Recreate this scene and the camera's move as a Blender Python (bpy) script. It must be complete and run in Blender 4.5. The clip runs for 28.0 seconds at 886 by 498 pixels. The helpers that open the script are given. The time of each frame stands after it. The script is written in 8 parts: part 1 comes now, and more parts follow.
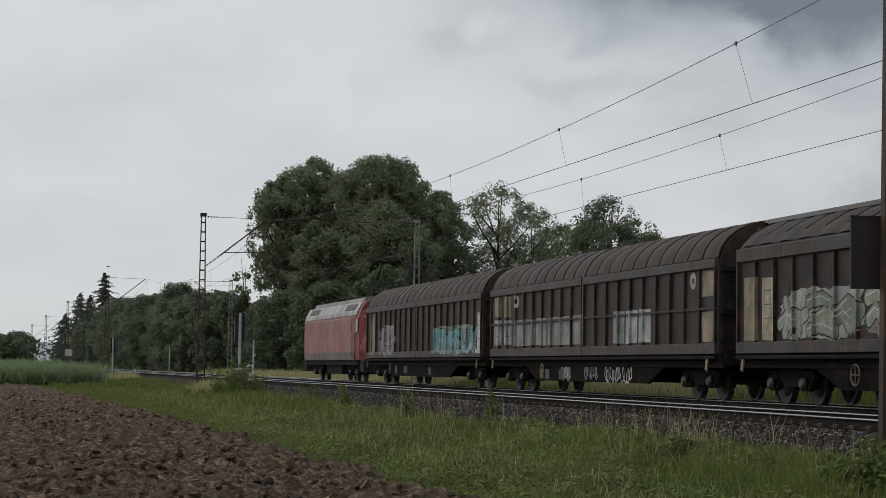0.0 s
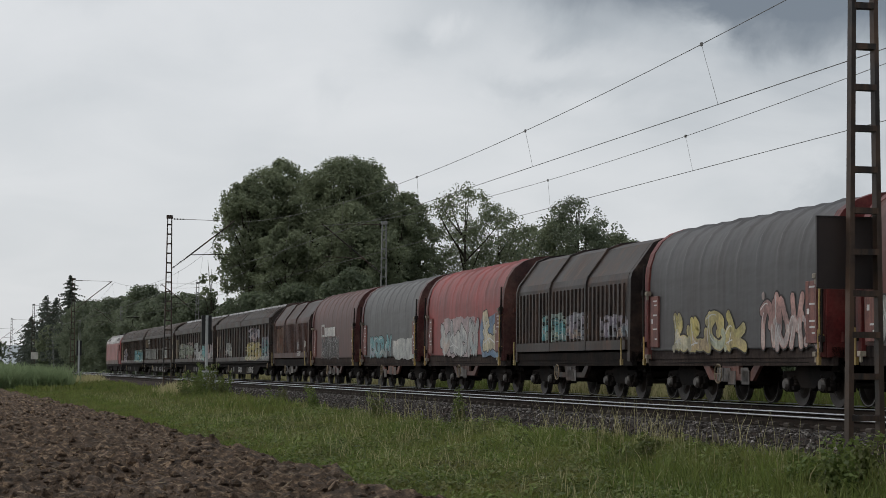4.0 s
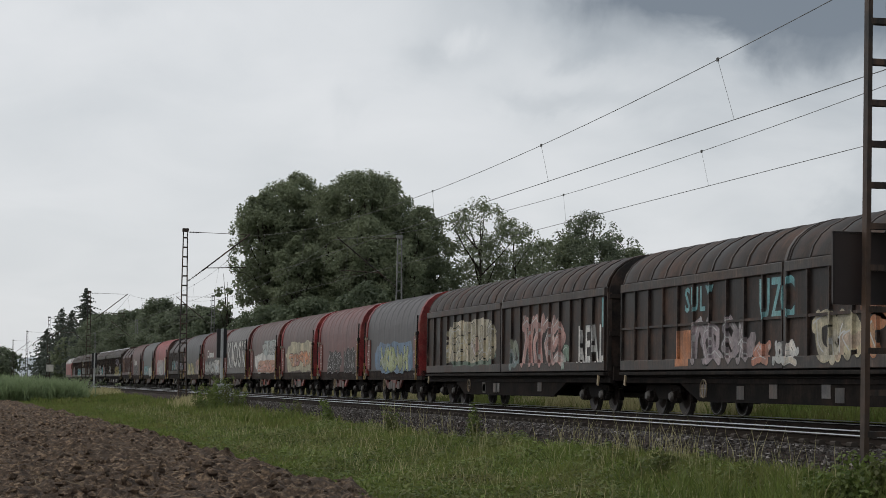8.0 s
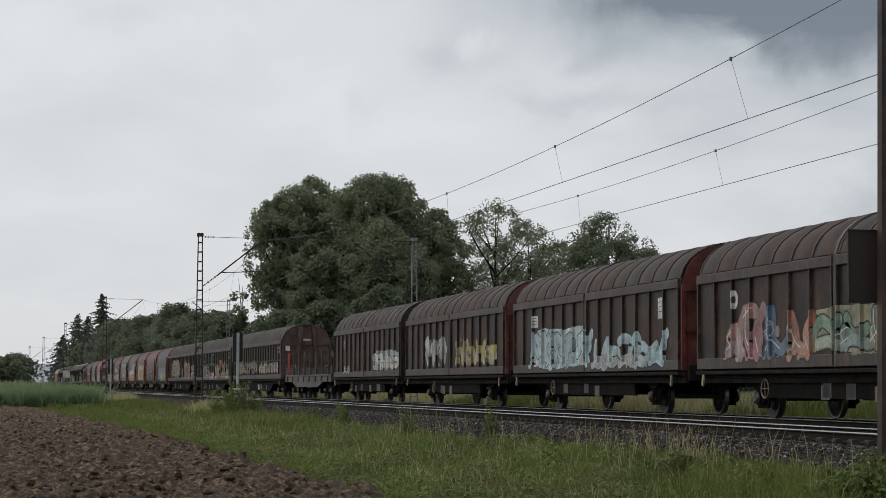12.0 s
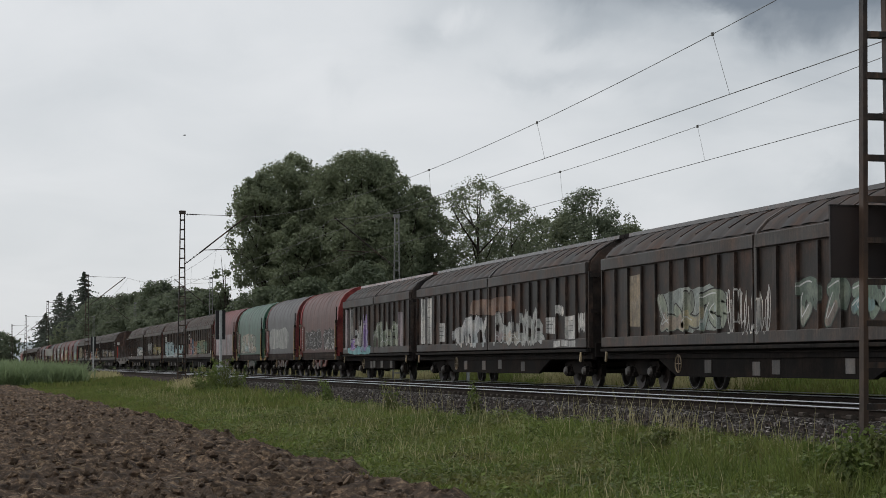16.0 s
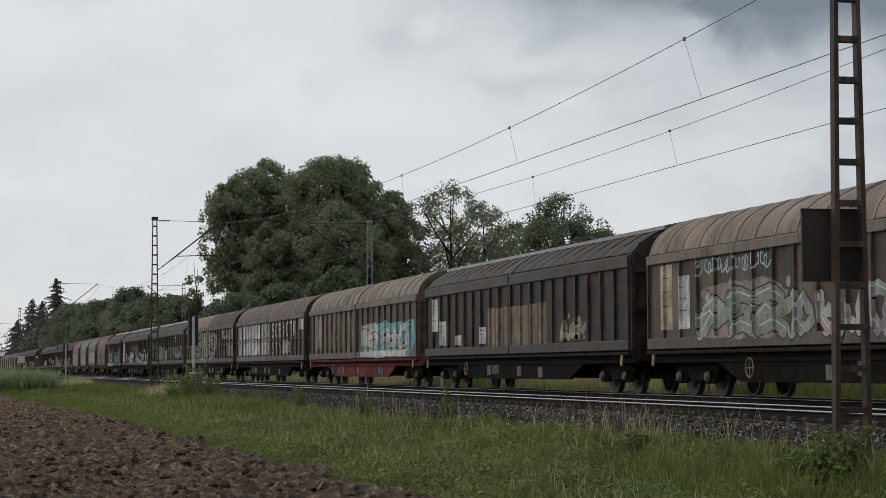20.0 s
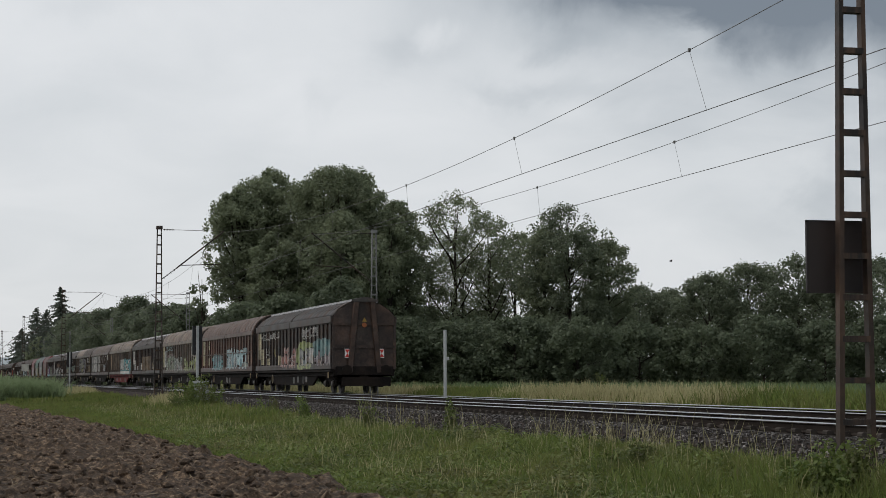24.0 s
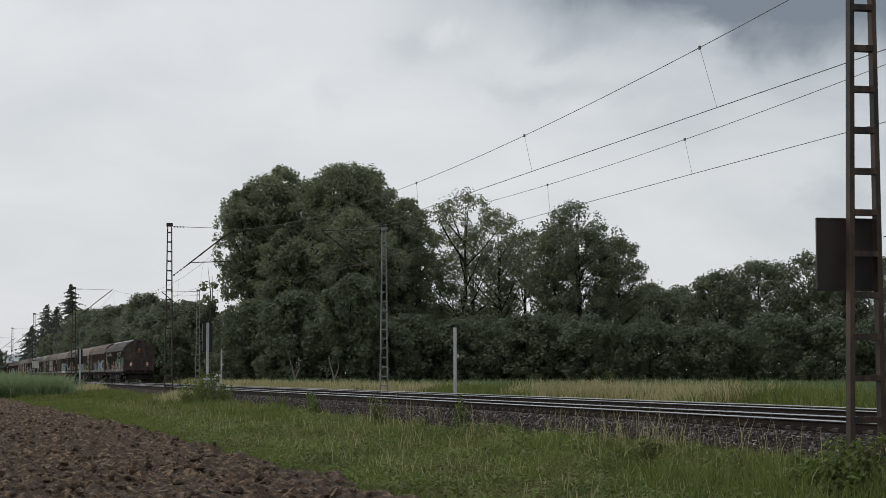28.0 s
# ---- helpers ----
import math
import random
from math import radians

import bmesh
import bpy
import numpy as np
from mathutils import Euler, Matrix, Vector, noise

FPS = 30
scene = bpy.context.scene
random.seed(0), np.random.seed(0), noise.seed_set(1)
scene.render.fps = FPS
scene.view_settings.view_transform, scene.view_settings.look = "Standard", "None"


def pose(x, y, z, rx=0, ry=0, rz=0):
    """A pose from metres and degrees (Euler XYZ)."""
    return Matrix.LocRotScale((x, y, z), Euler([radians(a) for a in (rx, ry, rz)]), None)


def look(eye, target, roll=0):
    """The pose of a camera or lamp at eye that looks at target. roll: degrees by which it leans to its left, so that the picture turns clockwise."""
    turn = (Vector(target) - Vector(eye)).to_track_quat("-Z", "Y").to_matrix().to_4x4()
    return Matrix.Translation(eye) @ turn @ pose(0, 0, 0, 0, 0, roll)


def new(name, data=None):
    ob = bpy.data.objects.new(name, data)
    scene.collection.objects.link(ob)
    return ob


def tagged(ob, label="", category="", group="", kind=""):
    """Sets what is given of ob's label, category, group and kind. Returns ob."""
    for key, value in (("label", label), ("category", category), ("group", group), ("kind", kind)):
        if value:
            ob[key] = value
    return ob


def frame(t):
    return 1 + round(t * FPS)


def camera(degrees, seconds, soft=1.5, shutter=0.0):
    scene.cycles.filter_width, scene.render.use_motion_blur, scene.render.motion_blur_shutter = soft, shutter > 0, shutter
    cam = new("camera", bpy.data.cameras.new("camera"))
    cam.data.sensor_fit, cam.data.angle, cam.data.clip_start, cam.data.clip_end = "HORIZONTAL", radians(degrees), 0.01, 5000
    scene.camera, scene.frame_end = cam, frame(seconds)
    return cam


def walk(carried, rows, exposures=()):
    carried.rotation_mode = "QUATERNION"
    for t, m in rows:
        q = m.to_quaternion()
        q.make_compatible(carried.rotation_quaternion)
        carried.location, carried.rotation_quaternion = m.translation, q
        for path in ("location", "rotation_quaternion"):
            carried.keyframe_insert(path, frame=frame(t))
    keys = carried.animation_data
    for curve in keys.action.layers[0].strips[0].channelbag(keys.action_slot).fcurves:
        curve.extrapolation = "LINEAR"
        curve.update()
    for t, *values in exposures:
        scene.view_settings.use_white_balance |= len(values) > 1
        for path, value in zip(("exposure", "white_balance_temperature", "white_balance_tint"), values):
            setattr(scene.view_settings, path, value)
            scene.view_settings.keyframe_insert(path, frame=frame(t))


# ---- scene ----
# World: y runs along the railway, x across it, z = 0 at the rail heads.
EYE_Z = 0.688
NEAR_X, FAR_X = 13.70, 17.865          # centre lines of the two tracks

# ---- camera ----
cam = camera(24.79, 28.0, soft=0.75)
AIM = [(0, -12.490, 3.390, -0.731), (0.5, -12.460, 3.125, -0.619), (1, -12.359, 2.853, -0.279), (1.5, -12.106, 2.911, -0.078), (2, -12.030, 3.289, 0.011), (2.5, -12.261, 3.426, -0.016), (3, -12.844, 3.441, -0.063), (3.5, -13.242, 3.445, -0.251), (4, -13.418, 3.439, -0.480), (4.5, -13.506, 3.506, -0.574), (6.5, -13.484, 3.955, -0.690), (7, -13.329, 4.013, -0.684), (7.5, -13.170, 3.950, -0.688), (8, -12.995, 3.837, -0.737), (8.5, -12.857, 3.748, -0.734), (9, -12.834, 3.827, -0.665), (9.5, -12.806, 3.954, -0.552), (10, -12.731, 4.010, -0.424), (10.5, -12.660, 3.988, -0.295), (11, -12.598, 3.940, -0.228), (11.5, -12.536, 3.900, -0.146), (12, -12.537, 3.897, -0.185), (12.5, -12.582, 3.921, -0.185), (14.5, -12.842, 3.865, -0.174), (15, -12.886, 3.705, -0.209), (15.5, -12.971, 3.454, -0.083), (16, -13.020, 3.232, 0.072), (16.5, -13.030, 3.126, 0.157), (17, -13.113, 3.079, 0.214), (17.5, -13.206, 2.994, 0.298), (18, -13.308, 2.944, 0.318), (18.5, -13.409, 2.979, 0.297), (19, -13.526, 3.075, 0.234), (19.5, -13.637, 3.201, 0.264), (20, -13.775, 3.380, 0.321), (20.5, -13.857, 3.601, 0.302), (21, -13.860, 3.705, 0.219), (21.5, -13.791, 3.740, 0.071), (22, -13.676, 3.715, 0.059), (22.5, -13.606, 3.672, 0.157), (24.5, -13.669, 3.662, 0.061), (25, -13.648, 3.642, 0.048), (25.5, -13.621, 3.622, 0.125), (26, -13.628, 3.592, 0.047), (26.5, -13.612, 3.612, -0.025), (27, -13.541, 3.672, -0.016), (27.5, -13.445, 3.657, -0.030), (28, -13.383, 3.594, 0.021)]
walk(cam, [(t, pose(0, 0, EYE_Z, 90 + p, r, y)) for t, y, p, r in AIM], exposures=[(0, -0.14), (1, -0.05), (2, 0.07), (3, 0.03), (4, -0.03), (7, 0.0), (28, 0.02)])

# ---- sky and light ----
world = bpy.data.worlds.new("overcast_sky")
scene.world = world
world.use_nodes = True


def node(tree, kind, **values):
    n = tree.nodes.new(kind)
    for key, value in values.items():
        n.inputs[key.replace("_", " ")].default_value = value
    return n


def ramp(tree, fac, stops):
    n = tree.nodes.new("ShaderNodeValToRGB")
    while len(n.color_ramp.elements) < len(stops):
        n.color_ramp.elements.new(0.5)
    for e, (at, c) in zip(n.color_ramp.elements, stops):
        e.position, e.color = at, (*c, 1) if len(c) == 3 else c
    tree.links.new(fac, n.inputs["Fac"])
    return n.outputs["Color"]


def mix(tree, fac, a, b, mode="MIX"):
    n = tree.nodes.new("ShaderNodeMix")
    n.data_type, n.blend_type = "RGBA", mode
    for socket, value in ((n.inputs["Factor"], fac), (n.inputs["A"], a), (n.inputs["B"], b)):
        if hasattr(value, "links"):
            tree.links.new(value, socket)
        elif isinstance(value, (int, float)):
            socket.default_value = value
        else:
            socket.default_value = (*value, 1)
    return n.outputs["Result"]


def maths(tree, op, a, b=0.0):
    n = tree.nodes.new("ShaderNodeMath")
    n.operation = op
    for socket, value in ((n.inputs[0], a), (n.inputs[1], b)):
        if hasattr(value, "links"):
            tree.links.new(value, socket)
        else:
            socket.default_value = value
    return n.outputs[0]


def build_sky(tree):
    """Grey rain clouds over the whole sky, thicker overhead and ahead, thin and light towards the horizon."""
    tree.nodes.clear()
    co = tree.nodes.new("ShaderNodeTexCoord").outputs["Generated"]
    sep = tree.nodes.new("ShaderNodeSeparateXYZ")
    tree.links.new(co, sep.inputs[0])
    # cloud layers lie flat: project the direction on a plane high above
    up = maths(tree, "ADD", maths(tree, "MAXIMUM", sep.outputs[2], 0.0), 0.34)
    flat = tree.nodes.new("ShaderNodeCombineXYZ")
    tree.links.new(maths(tree, "DIVIDE", sep.outputs[0], up), flat.inputs[0])
    tree.links.new(maths(tree, "DIVIDE", sep.outputs[1], up), flat.inputs[1])
    big = node(tree, "ShaderNodeTexNoise", Scale=2.0, Detail=5.0, Roughness=0.45, Distortion=0.6)
    small = node(tree, "ShaderNodeTexNoise", Scale=5.5, Detail=6.0, Roughness=0.52, Distortion=0.5)
    shift = tree.nodes.new("ShaderNodeVectorMath")
    shift.inputs[1].default_value = (3.1, 1.7, 0.0)
    tree.links.new(flat.outputs[0], shift.inputs[0])
    for n in (big, small):
        tree.links.new(shift.outputs[0], n.inputs["Vector"])
    cover = maths(tree, "ADD", maths(tree, "MULTIPLY", big.outputs["Fac"], 0.55), maths(tree, "MULTIPLY", small.outputs["Fac"], 0.45))
    # the rain front stands over the fields beyond the railway and overhead
    front = maths(tree, "ADD", sep.outputs[0], maths(tree, "MULTIPLY", maths(tree, "MINIMUM", sep.outputs[2], 0.3), 1.7))
    front = maths(tree, "MINIMUM", maths(tree, "MAXIMUM", maths(tree, "MULTIPLY", maths(tree, "SUBTRACT", front, 0.465), 2.3), 0.0), 0.8)
    # single clouds: degrees round from the line and up, width, height, thickness; their edges are torn by noise
    tear = node(tree, "ShaderNodeTexNoise", Scale=15.0, Detail=6.0, Roughness=0.58, Distortion=0.4)
    tree.links.new(co, tear.inputs["Vector"])
    ragged = tree.nodes.new("ShaderNodeSeparateXYZ")
    tree.links.new(tear.outputs["Color"], ragged.inputs[0])
    round_ = maths(tree, "ADD", maths(tree, "DEGREES", maths(tree, "ARCTAN2", sep.outputs[0], sep.outputs[1])), maths(tree, "MULTIPLY", maths(tree, "SUBTRACT", ragged.outputs[0], 0.5), 5.0))
    high = maths(tree, "ADD", maths(tree, "DEGREES", maths(tree, "ARCSINE", sep.outputs[2])), maths(tree, "MULTIPLY", maths(tree, "SUBTRACT", ragged.outputs[1], 0.5), 3.2))
    banks = None
    for az, el, wide, tall, thick in ((24.8, 10.5, 3.2, 1.3, 0.36), (19.0, 10.7, 3.6, 1.1, 0.35), (23.8, 9.2, 2.0, 0.5, 0.16), (12.2, 9.2, 1.6, 0.8, 0.15), (16.4, 8.0, 2.4, 0.5, 0.13), (10.4, 7.8, 0.7, 0.55, 0.10),
                                      (24.2, 5.3, 0.8, 1.1, 0.15), (4.0, 10.6, 2.4, 0.6, 0.10), (3.4, 8.2, 2.2, 0.7, 0.06), (13.3, 9.75, 0.6, 0.35, -0.16), (21.4, 9.2, 0.9, 0.35, -0.16), (17.2, 9.4, 1.0, 0.4, 0.10), (1.5, 6.0, 2.0, 0.5, 0.04)):
        dx = maths(tree, "MULTIPLY", maths(tree, "SUBTRACT", round_, az), 1 / wide)
        dy = maths(tree, "MULTIPLY", maths(tree, "SUBTRACT", high, el), 1 / tall)
        far = maths(tree, "ADD", maths(tree, "MULTIPLY", dx, dx), maths(tree, "MULTIPLY", dy, dy))
        one = maths(tree, "MULTIPLY", maths(tree, "EXPONENT", maths(tree, "MULTIPLY", far, -1.0)), thick)
        banks = one if banks is None else maths(tree, "ADD", banks, one)
    dark = maths(tree, "ADD", maths(tree, "MULTIPLY", maths(tree, "SUBTRACT", cover, 0.40), 0.75), maths(tree, "MULTIPLY", front, maths(tree, "ADD", cover, 0.22)))
    dark = maths(tree, "ADD", dark, maths(tree, "MULTIPLY", banks, maths(tree, "ADD", maths(tree, "MULTIPLY", tear.outputs["Fac"], 1.4), 0.4)))
    cloud = ramp(tree, dark, [(0.0, (0.765, 0.785, 0.81)), (0.20, (0.655, 0.685, 0.715)), (0.45, (0.46, 0.50, 0.54)), (0.80, (0.185, 0.22, 0.265))])
    haze = maths(tree, "POWER", maths(tree, "SUBTRACT", 1.0, maths(tree, "MINIMUM", maths(tree, "MAXIMUM", sep.outputs[2], 0.0), 1.0)), 16.0)
    cloud = mix(tree, maths(tree, "MULTIPLY", haze, 0.6), cloud, (0.665, 0.69, 0.715))
    sky = tree.nodes.new("ShaderNodeTexSky")
    sky.sky_type, sky.sun_disc, sky.sun_elevation, sky.sun_rotation = "NISHITA", False, radians(42), radians(-20)
    sky_bg = node(tree, "ShaderNodeBackground", Strength=0.05)
    tree.links.new(sky.outputs[0], sky_bg.inputs["Color"])
    cloud_bg = node(tree, "ShaderNodeBackground", Strength=1.0)
    tree.links.new(cloud, cloud_bg.inputs["Color"])
    both = node(tree, "ShaderNodeMixShader", Fac=0.93)
    tree.links.new(sky_bg.outputs[0], both.inputs[1])
    tree.links.new(cloud_bg.outputs[0], both.inputs[2])
    tree.links.new(both.outputs[0], tree.nodes.new("ShaderNodeOutputWorld").inputs[0])


build_sky(world.node_tree)
sun = new("sun", bpy.data.lights.new("sun", "SUN"))
sun.data.energy, sun.data.angle, sun.data.color = 1.0, radians(50), (1.0, 0.97, 0.92)
sun.matrix_world = look((-20, 2, 34), (0, 0, 0))


# ---- materials ----
def material(name, build):
    m = bpy.data.materials.new(name)
    m.use_nodes = True
    t = m.node_tree
    build(t, t.nodes["Principled BSDF"])
    return m


def coords(t, scale=(1, 1, 1), world_space=False, loose=True):
    """Object or world coordinates, shifted by each object's own random number, scaled."""
    if world_space:
        src = t.nodes.new("ShaderNodeNewGeometry").outputs["Position"]
    else:
        src = t.nodes.new("ShaderNodeTexCoord").outputs["Object"]
    m = t.nodes.new("ShaderNodeMapping")
    m.inputs["Scale"].default_value = scale
    t.links.new(src, m.inputs["Vector"])
    if loose and not world_space:
        r = t.nodes.new("ShaderNodeObjectInfo").outputs["Random"]
        c = t.nodes.new("ShaderNodeCombineXYZ")
        for i in range(3):
            t.links.new(maths(t, "MULTIPLY", r, 57.0 + 11 * i), c.inputs[i])
        t.links.new(c.outputs[0], m.inputs["Location"])
    return m.outputs[0]


def noise_tex(t, co, scale, detail=4.0, rough=0.55):
    n = node(t, "ShaderNodeTexNoise", Scale=scale, Detail=detail, Roughness=rough)
    t.links.new(co, n.inputs["Vector"])
    return n.outputs["Fac"]


def bump(t, b, height, strength=0.3, distance=0.02):
    n = node(t, "ShaderNodeBump", Strength=strength, Distance=distance)
    t.links.new(height, n.inputs["Height"])
    t.links.new(n.outputs[0], b.inputs["Normal"])


def scuffed(t, c, co, low=0.72, high=1.3):
    """Grime and scrapes: the colour made darker and lighter at two scales."""
    grit = noise_tex(t, co, 16.0, 8.0, 0.75)
    patch = noise_tex(t, co, 1.6, 6.0, 0.68)
    c = mix(t, 1.0, c, ramp(t, grit, [(0.3, (low, low, low)), (0.5, (1.0, 1.0, 1.0)), (0.7, (high, high * 0.97, high * 0.94))]), "MULTIPLY")
    return mix(t, 1.0, c, ramp(t, patch, [(0.32, (0.5, 0.5, 0.52)), (0.5, (1.0, 1.0, 1.0)), (0.68, (1.55, 1.45, 1.38))]), "MULTIPLY")


def wagon_paint(name, rough=0.62, rust=(0.085, 0.048, 0.034), soot=(0.018, 0.016, 0.0155), wear=0.5, panels=False, dusty=0.45, gloss=0.3):
    """Paint in the object's own colour, with rust blooms, rain streaks and soot."""
    def build(t, b):
        base = t.nodes.new("ShaderNodeObjectInfo").outputs["Color"]
        co = coords(t)
        if panels:      # every pressed panel has aged in its own tone
            y = t.nodes.new("ShaderNodeSeparateXYZ")
            t.links.new(t.nodes.new("ShaderNodeTexCoord").outputs["Object"], y.inputs[0])
            step = maths(t, "ADD", maths(t, "FLOOR", maths(t, "MULTIPLY", maths(t, "SUBTRACT", y.outputs[1], 0.06), 0.925)), maths(t, "MULTIPLY", t.nodes.new("ShaderNodeObjectInfo").outputs["Random"], 91.0))
            tone = t.nodes.new("ShaderNodeTexWhiteNoise")
            tone.noise_dimensions = "1D"
            t.links.new(step, tone.inputs["W"])
            base = mix(t, 1.0, base, ramp(t, tone.outputs["Value"], [(0.0, (0.6, 0.61, 0.63)), (0.6, (0.95, 0.95, 0.95)), (1.0, (1.7, 1.66, 1.6))]), "MULTIPLY")
        streak = noise_tex(t, coords(t, (0.35, 3.5, 0.22)), 2.2, 5.0, 0.6)
        dust = noise_tex(t, coords(t, (0.5, 7.0, 0.4)), 2.0, 6.0, 0.7)
        blotch = noise_tex(t, co, 0.8, 6.0, 0.62)
        fine = noise_tex(t, co, 9.0, 4.0, 0.6)
        c = mix(t, ramp(t, blotch, [(0.42, (0, 0, 0)), (0.64, (wear, wear, wear))]), base, rust)
        c = mix(t, ramp(t, streak, [(0.48, (0, 0, 0)), (0.70, (0.62, 0.62, 0.62))]), c, soot)
        c = mix(t, ramp(t, fine, [(0.3, (0.0, 0.0, 0.0)), (0.8, (0.5 * dusty, 0.5 * dusty, 0.5 * dusty))]), c, mix(t, 0.75, base, (0.11, 0.085, 0.07)))
        c = mix(t, ramp(t, dust, [(0.52, (0, 0, 0)), (0.72, (dusty, dusty, dusty))]), c, mix(t, 0.6, base, (0.21, 0.17, 0.145)))
        c = scuffed(t, c, co)
        b.inputs["Specular IOR Level"].default_value = gloss
        t.links.new(c, b.inputs["Base Color"])
        wet = maths(t, "ADD", maths(t, "MULTIPLY", maths(t, "SUBTRACT", blotch, 0.5), 0.5), rough)
        t.links.new(wet, b.inputs["Roughness"])
        bump(t, b, fine, 0.15, 0.01)
    return material(name, build)


def tarp_fabric(name):
    def build(t, b):
        base = t.nodes.new("ShaderNodeObjectInfo").outputs["Color"]
        co = coords(t)
        cloudy = noise_tex(t, co, 0.9, 5.0, 0.55)
        streak = noise_tex(t, coords(t, (2.0, 2.0, 0.3)), 1.6, 5.0, 0.6)
        crease = noise_tex(t, coords(t, (1.0, 0.5, 1.6)), 2.4, 2.0, 0.45)
        c = mix(t, ramp(t, cloudy, [(0.3, (0, 0, 0)), (0.8, (0.6, 0.6, 0.6))]), base, (0.065, 0.055, 0.052))
        c = mix(t, ramp(t, streak, [(0.45, (0, 0, 0)), (0.8, (0.6, 0.6, 0.6))]), c, (0.032, 0.028, 0.027))
        t.links.new(c, b.inputs["Base Color"])
        b.inputs["Roughness"].default_value = 0.5
        b.inputs["Specular IOR Level"].default_value = 0.3
        bump(t, b, crease, 0.3, 0.05)
    return material(name, build)


def plain(name, colour, rough=0.6, metal=0.0, grain=8.0, spread=0.35, relief=0.2, second=None):
    """A surface of one stuff, varied at two scales."""
    def build(t, b):
        co = coords(t)
        a, z = noise_tex(t, co, grain, 5.0, 0.6), noise_tex(t, co, grain * 0.13, 4.0, 0.55)
        lo = tuple(x * (1 - spread) for x in colour)
        hi = second or tuple(min(1, x * (1 + spread)) for x in colour)
        c = mix(t, ramp(t, a, [(0.3, (0, 0, 0)), (0.7, (1, 1, 1))]), lo, colour)
        c = mix(t, ramp(t, z, [(0.4, (0, 0, 0)), (0.68, (0.8, 0.8, 0.8))]), c, hi)
        t.links.new(c, b.inputs["Base Color"])
        b.inputs["Roughness"].default_value, b.inputs["Metallic"].default_value = rough, metal
        b.inputs["Specular IOR Level"].default_value = 0.08 if rough >= 0.75 else 0.4
        bump(t, b, a, relief, 0.02)
    return material(name, build)


def spray(name, tint=0.0):
    """Sprayed paint in the object's own colour, faded and dusty."""
    def build(t, b):
        base = t.nodes.new("ShaderNodeObjectInfo").outputs["Color"]
        if tint:        # a second colour sprayed into the first
            base = mix(t, tint, base, ramp(t, t.nodes.new("ShaderNodeObjectInfo").outputs["Random"], [(0.0, (0.12, 0.30, 0.36)), (0.35, (0.5, 0.5, 0.48)), (0.65, (0.42, 0.30, 0.12)), (1.0, (0.30, 0.14, 0.2))]))
        co = coords(t)
        fade = noise_tex(t, co, 1.7, 6.0, 0.65)
        streak = noise_tex(t, coords(t, (4, 4, 0.3)), 2.0, 4.0, 0.6)
        swap = noise_tex(t, co, 1.1, 1.0, 0.4)
        c = mix(t, ramp(t, swap, [(0.42, (0, 0, 0)), (0.5, (0.75, 0.75, 0.75)), (0.62, (0.2, 0.2, 0.2))]), base, mix(t, 0.3, base, (0.42, 0.40, 0.36)))
        c = mix(t, ramp(t, fade, [(0.38, (0, 0, 0)), (0.72, (0.6, 0.6, 0.6))]), c, mix(t, 0.5, base, (0.08, 0.065, 0.055)))
        c = mix(t, ramp(t, streak, [(0.5, (0, 0, 0)), (0.75, (0.6, 0.6, 0.6))]), c, (0.06, 0.05, 0.045))
        c = scuffed(t, c, co, 0.6, 1.35)
        t.links.new(c, b.inputs["Base Color"])
        b.inputs["Roughness"].default_value = 0.55
    return material(name, build)


def leaf_mat(name, dark, light, trans=0.55, third=None):
    def build(t, b):
        r = t.nodes.new("ShaderNodeNewGeometry").outputs["Random Per Island"]
        patch = noise_tex(t, coords(t, world_space=True), 0.35, 3.0, 0.5)
        k = maths(t, "ADD", maths(t, "MULTIPLY", r, 0.5), maths(t, "MULTIPLY", maths(t, "SUBTRACT", patch, 0.25), 1.0))
        c = ramp(t, k, [(0.15, dark), (0.85, light)])
        if third:       # patches of another growth
            c = mix(t, ramp(t, noise_tex(t, coords(t, world_space=True), 0.9, 5.0, 0.65), [(0.42, (0, 0, 0)), (0.66, (0.85, 0.85, 0.85))]), c, third)
        t.links.new(c, b.inputs["Base Color"])
        b.inputs["Roughness"].default_value = 0.55
        b.inputs["Specular IOR Level"].default_value = 0.3
        tr = t.nodes.new("ShaderNodeBsdfTranslucent")
        t.links.new(c, tr.inputs["Color"])
        m = node(t, "ShaderNodeMixShader", Fac=trans)
        t.links.new(b.outputs[0], m.inputs[1])
        t.links.new(tr.outputs[0], m.inputs[2])
        t.links.new(m.outputs[0], t.nodes["Material Output"].inputs["Surface"])
    return material(name, build)


PAINT = wagon_paint("weathered_wagon_paint", 0.52)
RIDGE_PAINT = wagon_paint("rain_wet_ridge_paint", 0.26, gloss=0.5, dusty=0.2)
ROOF_PAINT = wagon_paint("rain_wet_roof_paint", 0.55, gloss=0.18, dusty=0.12)
WALL_PAINT = wagon_paint("weathered_wall_paint", 0.50, panels=True, dusty=0.30, gloss=0.2)
DARK_PAINT = wagon_paint("sooty_wagon_paint", 0.75, (0.030, 0.022, 0.018), (0.008, 0.0075, 0.007), 0.4, dusty=0.04, gloss=0.04)
TARP = tarp_fabric("wagon_tarpaulin")
SHINE = plain("pale_spray_highlight", (0.46, 0.46, 0.45), 0.55, 0.0, 5, 0.35, 0.0)
SPRAY = spray("faded_spray_paint")
RUNNING_GEAR = plain("grimy_running_gear", (0.013, 0.0115, 0.011), 0.8, 0.0, 7, 0.4, 0.3, (0.028, 0.021, 0.017))
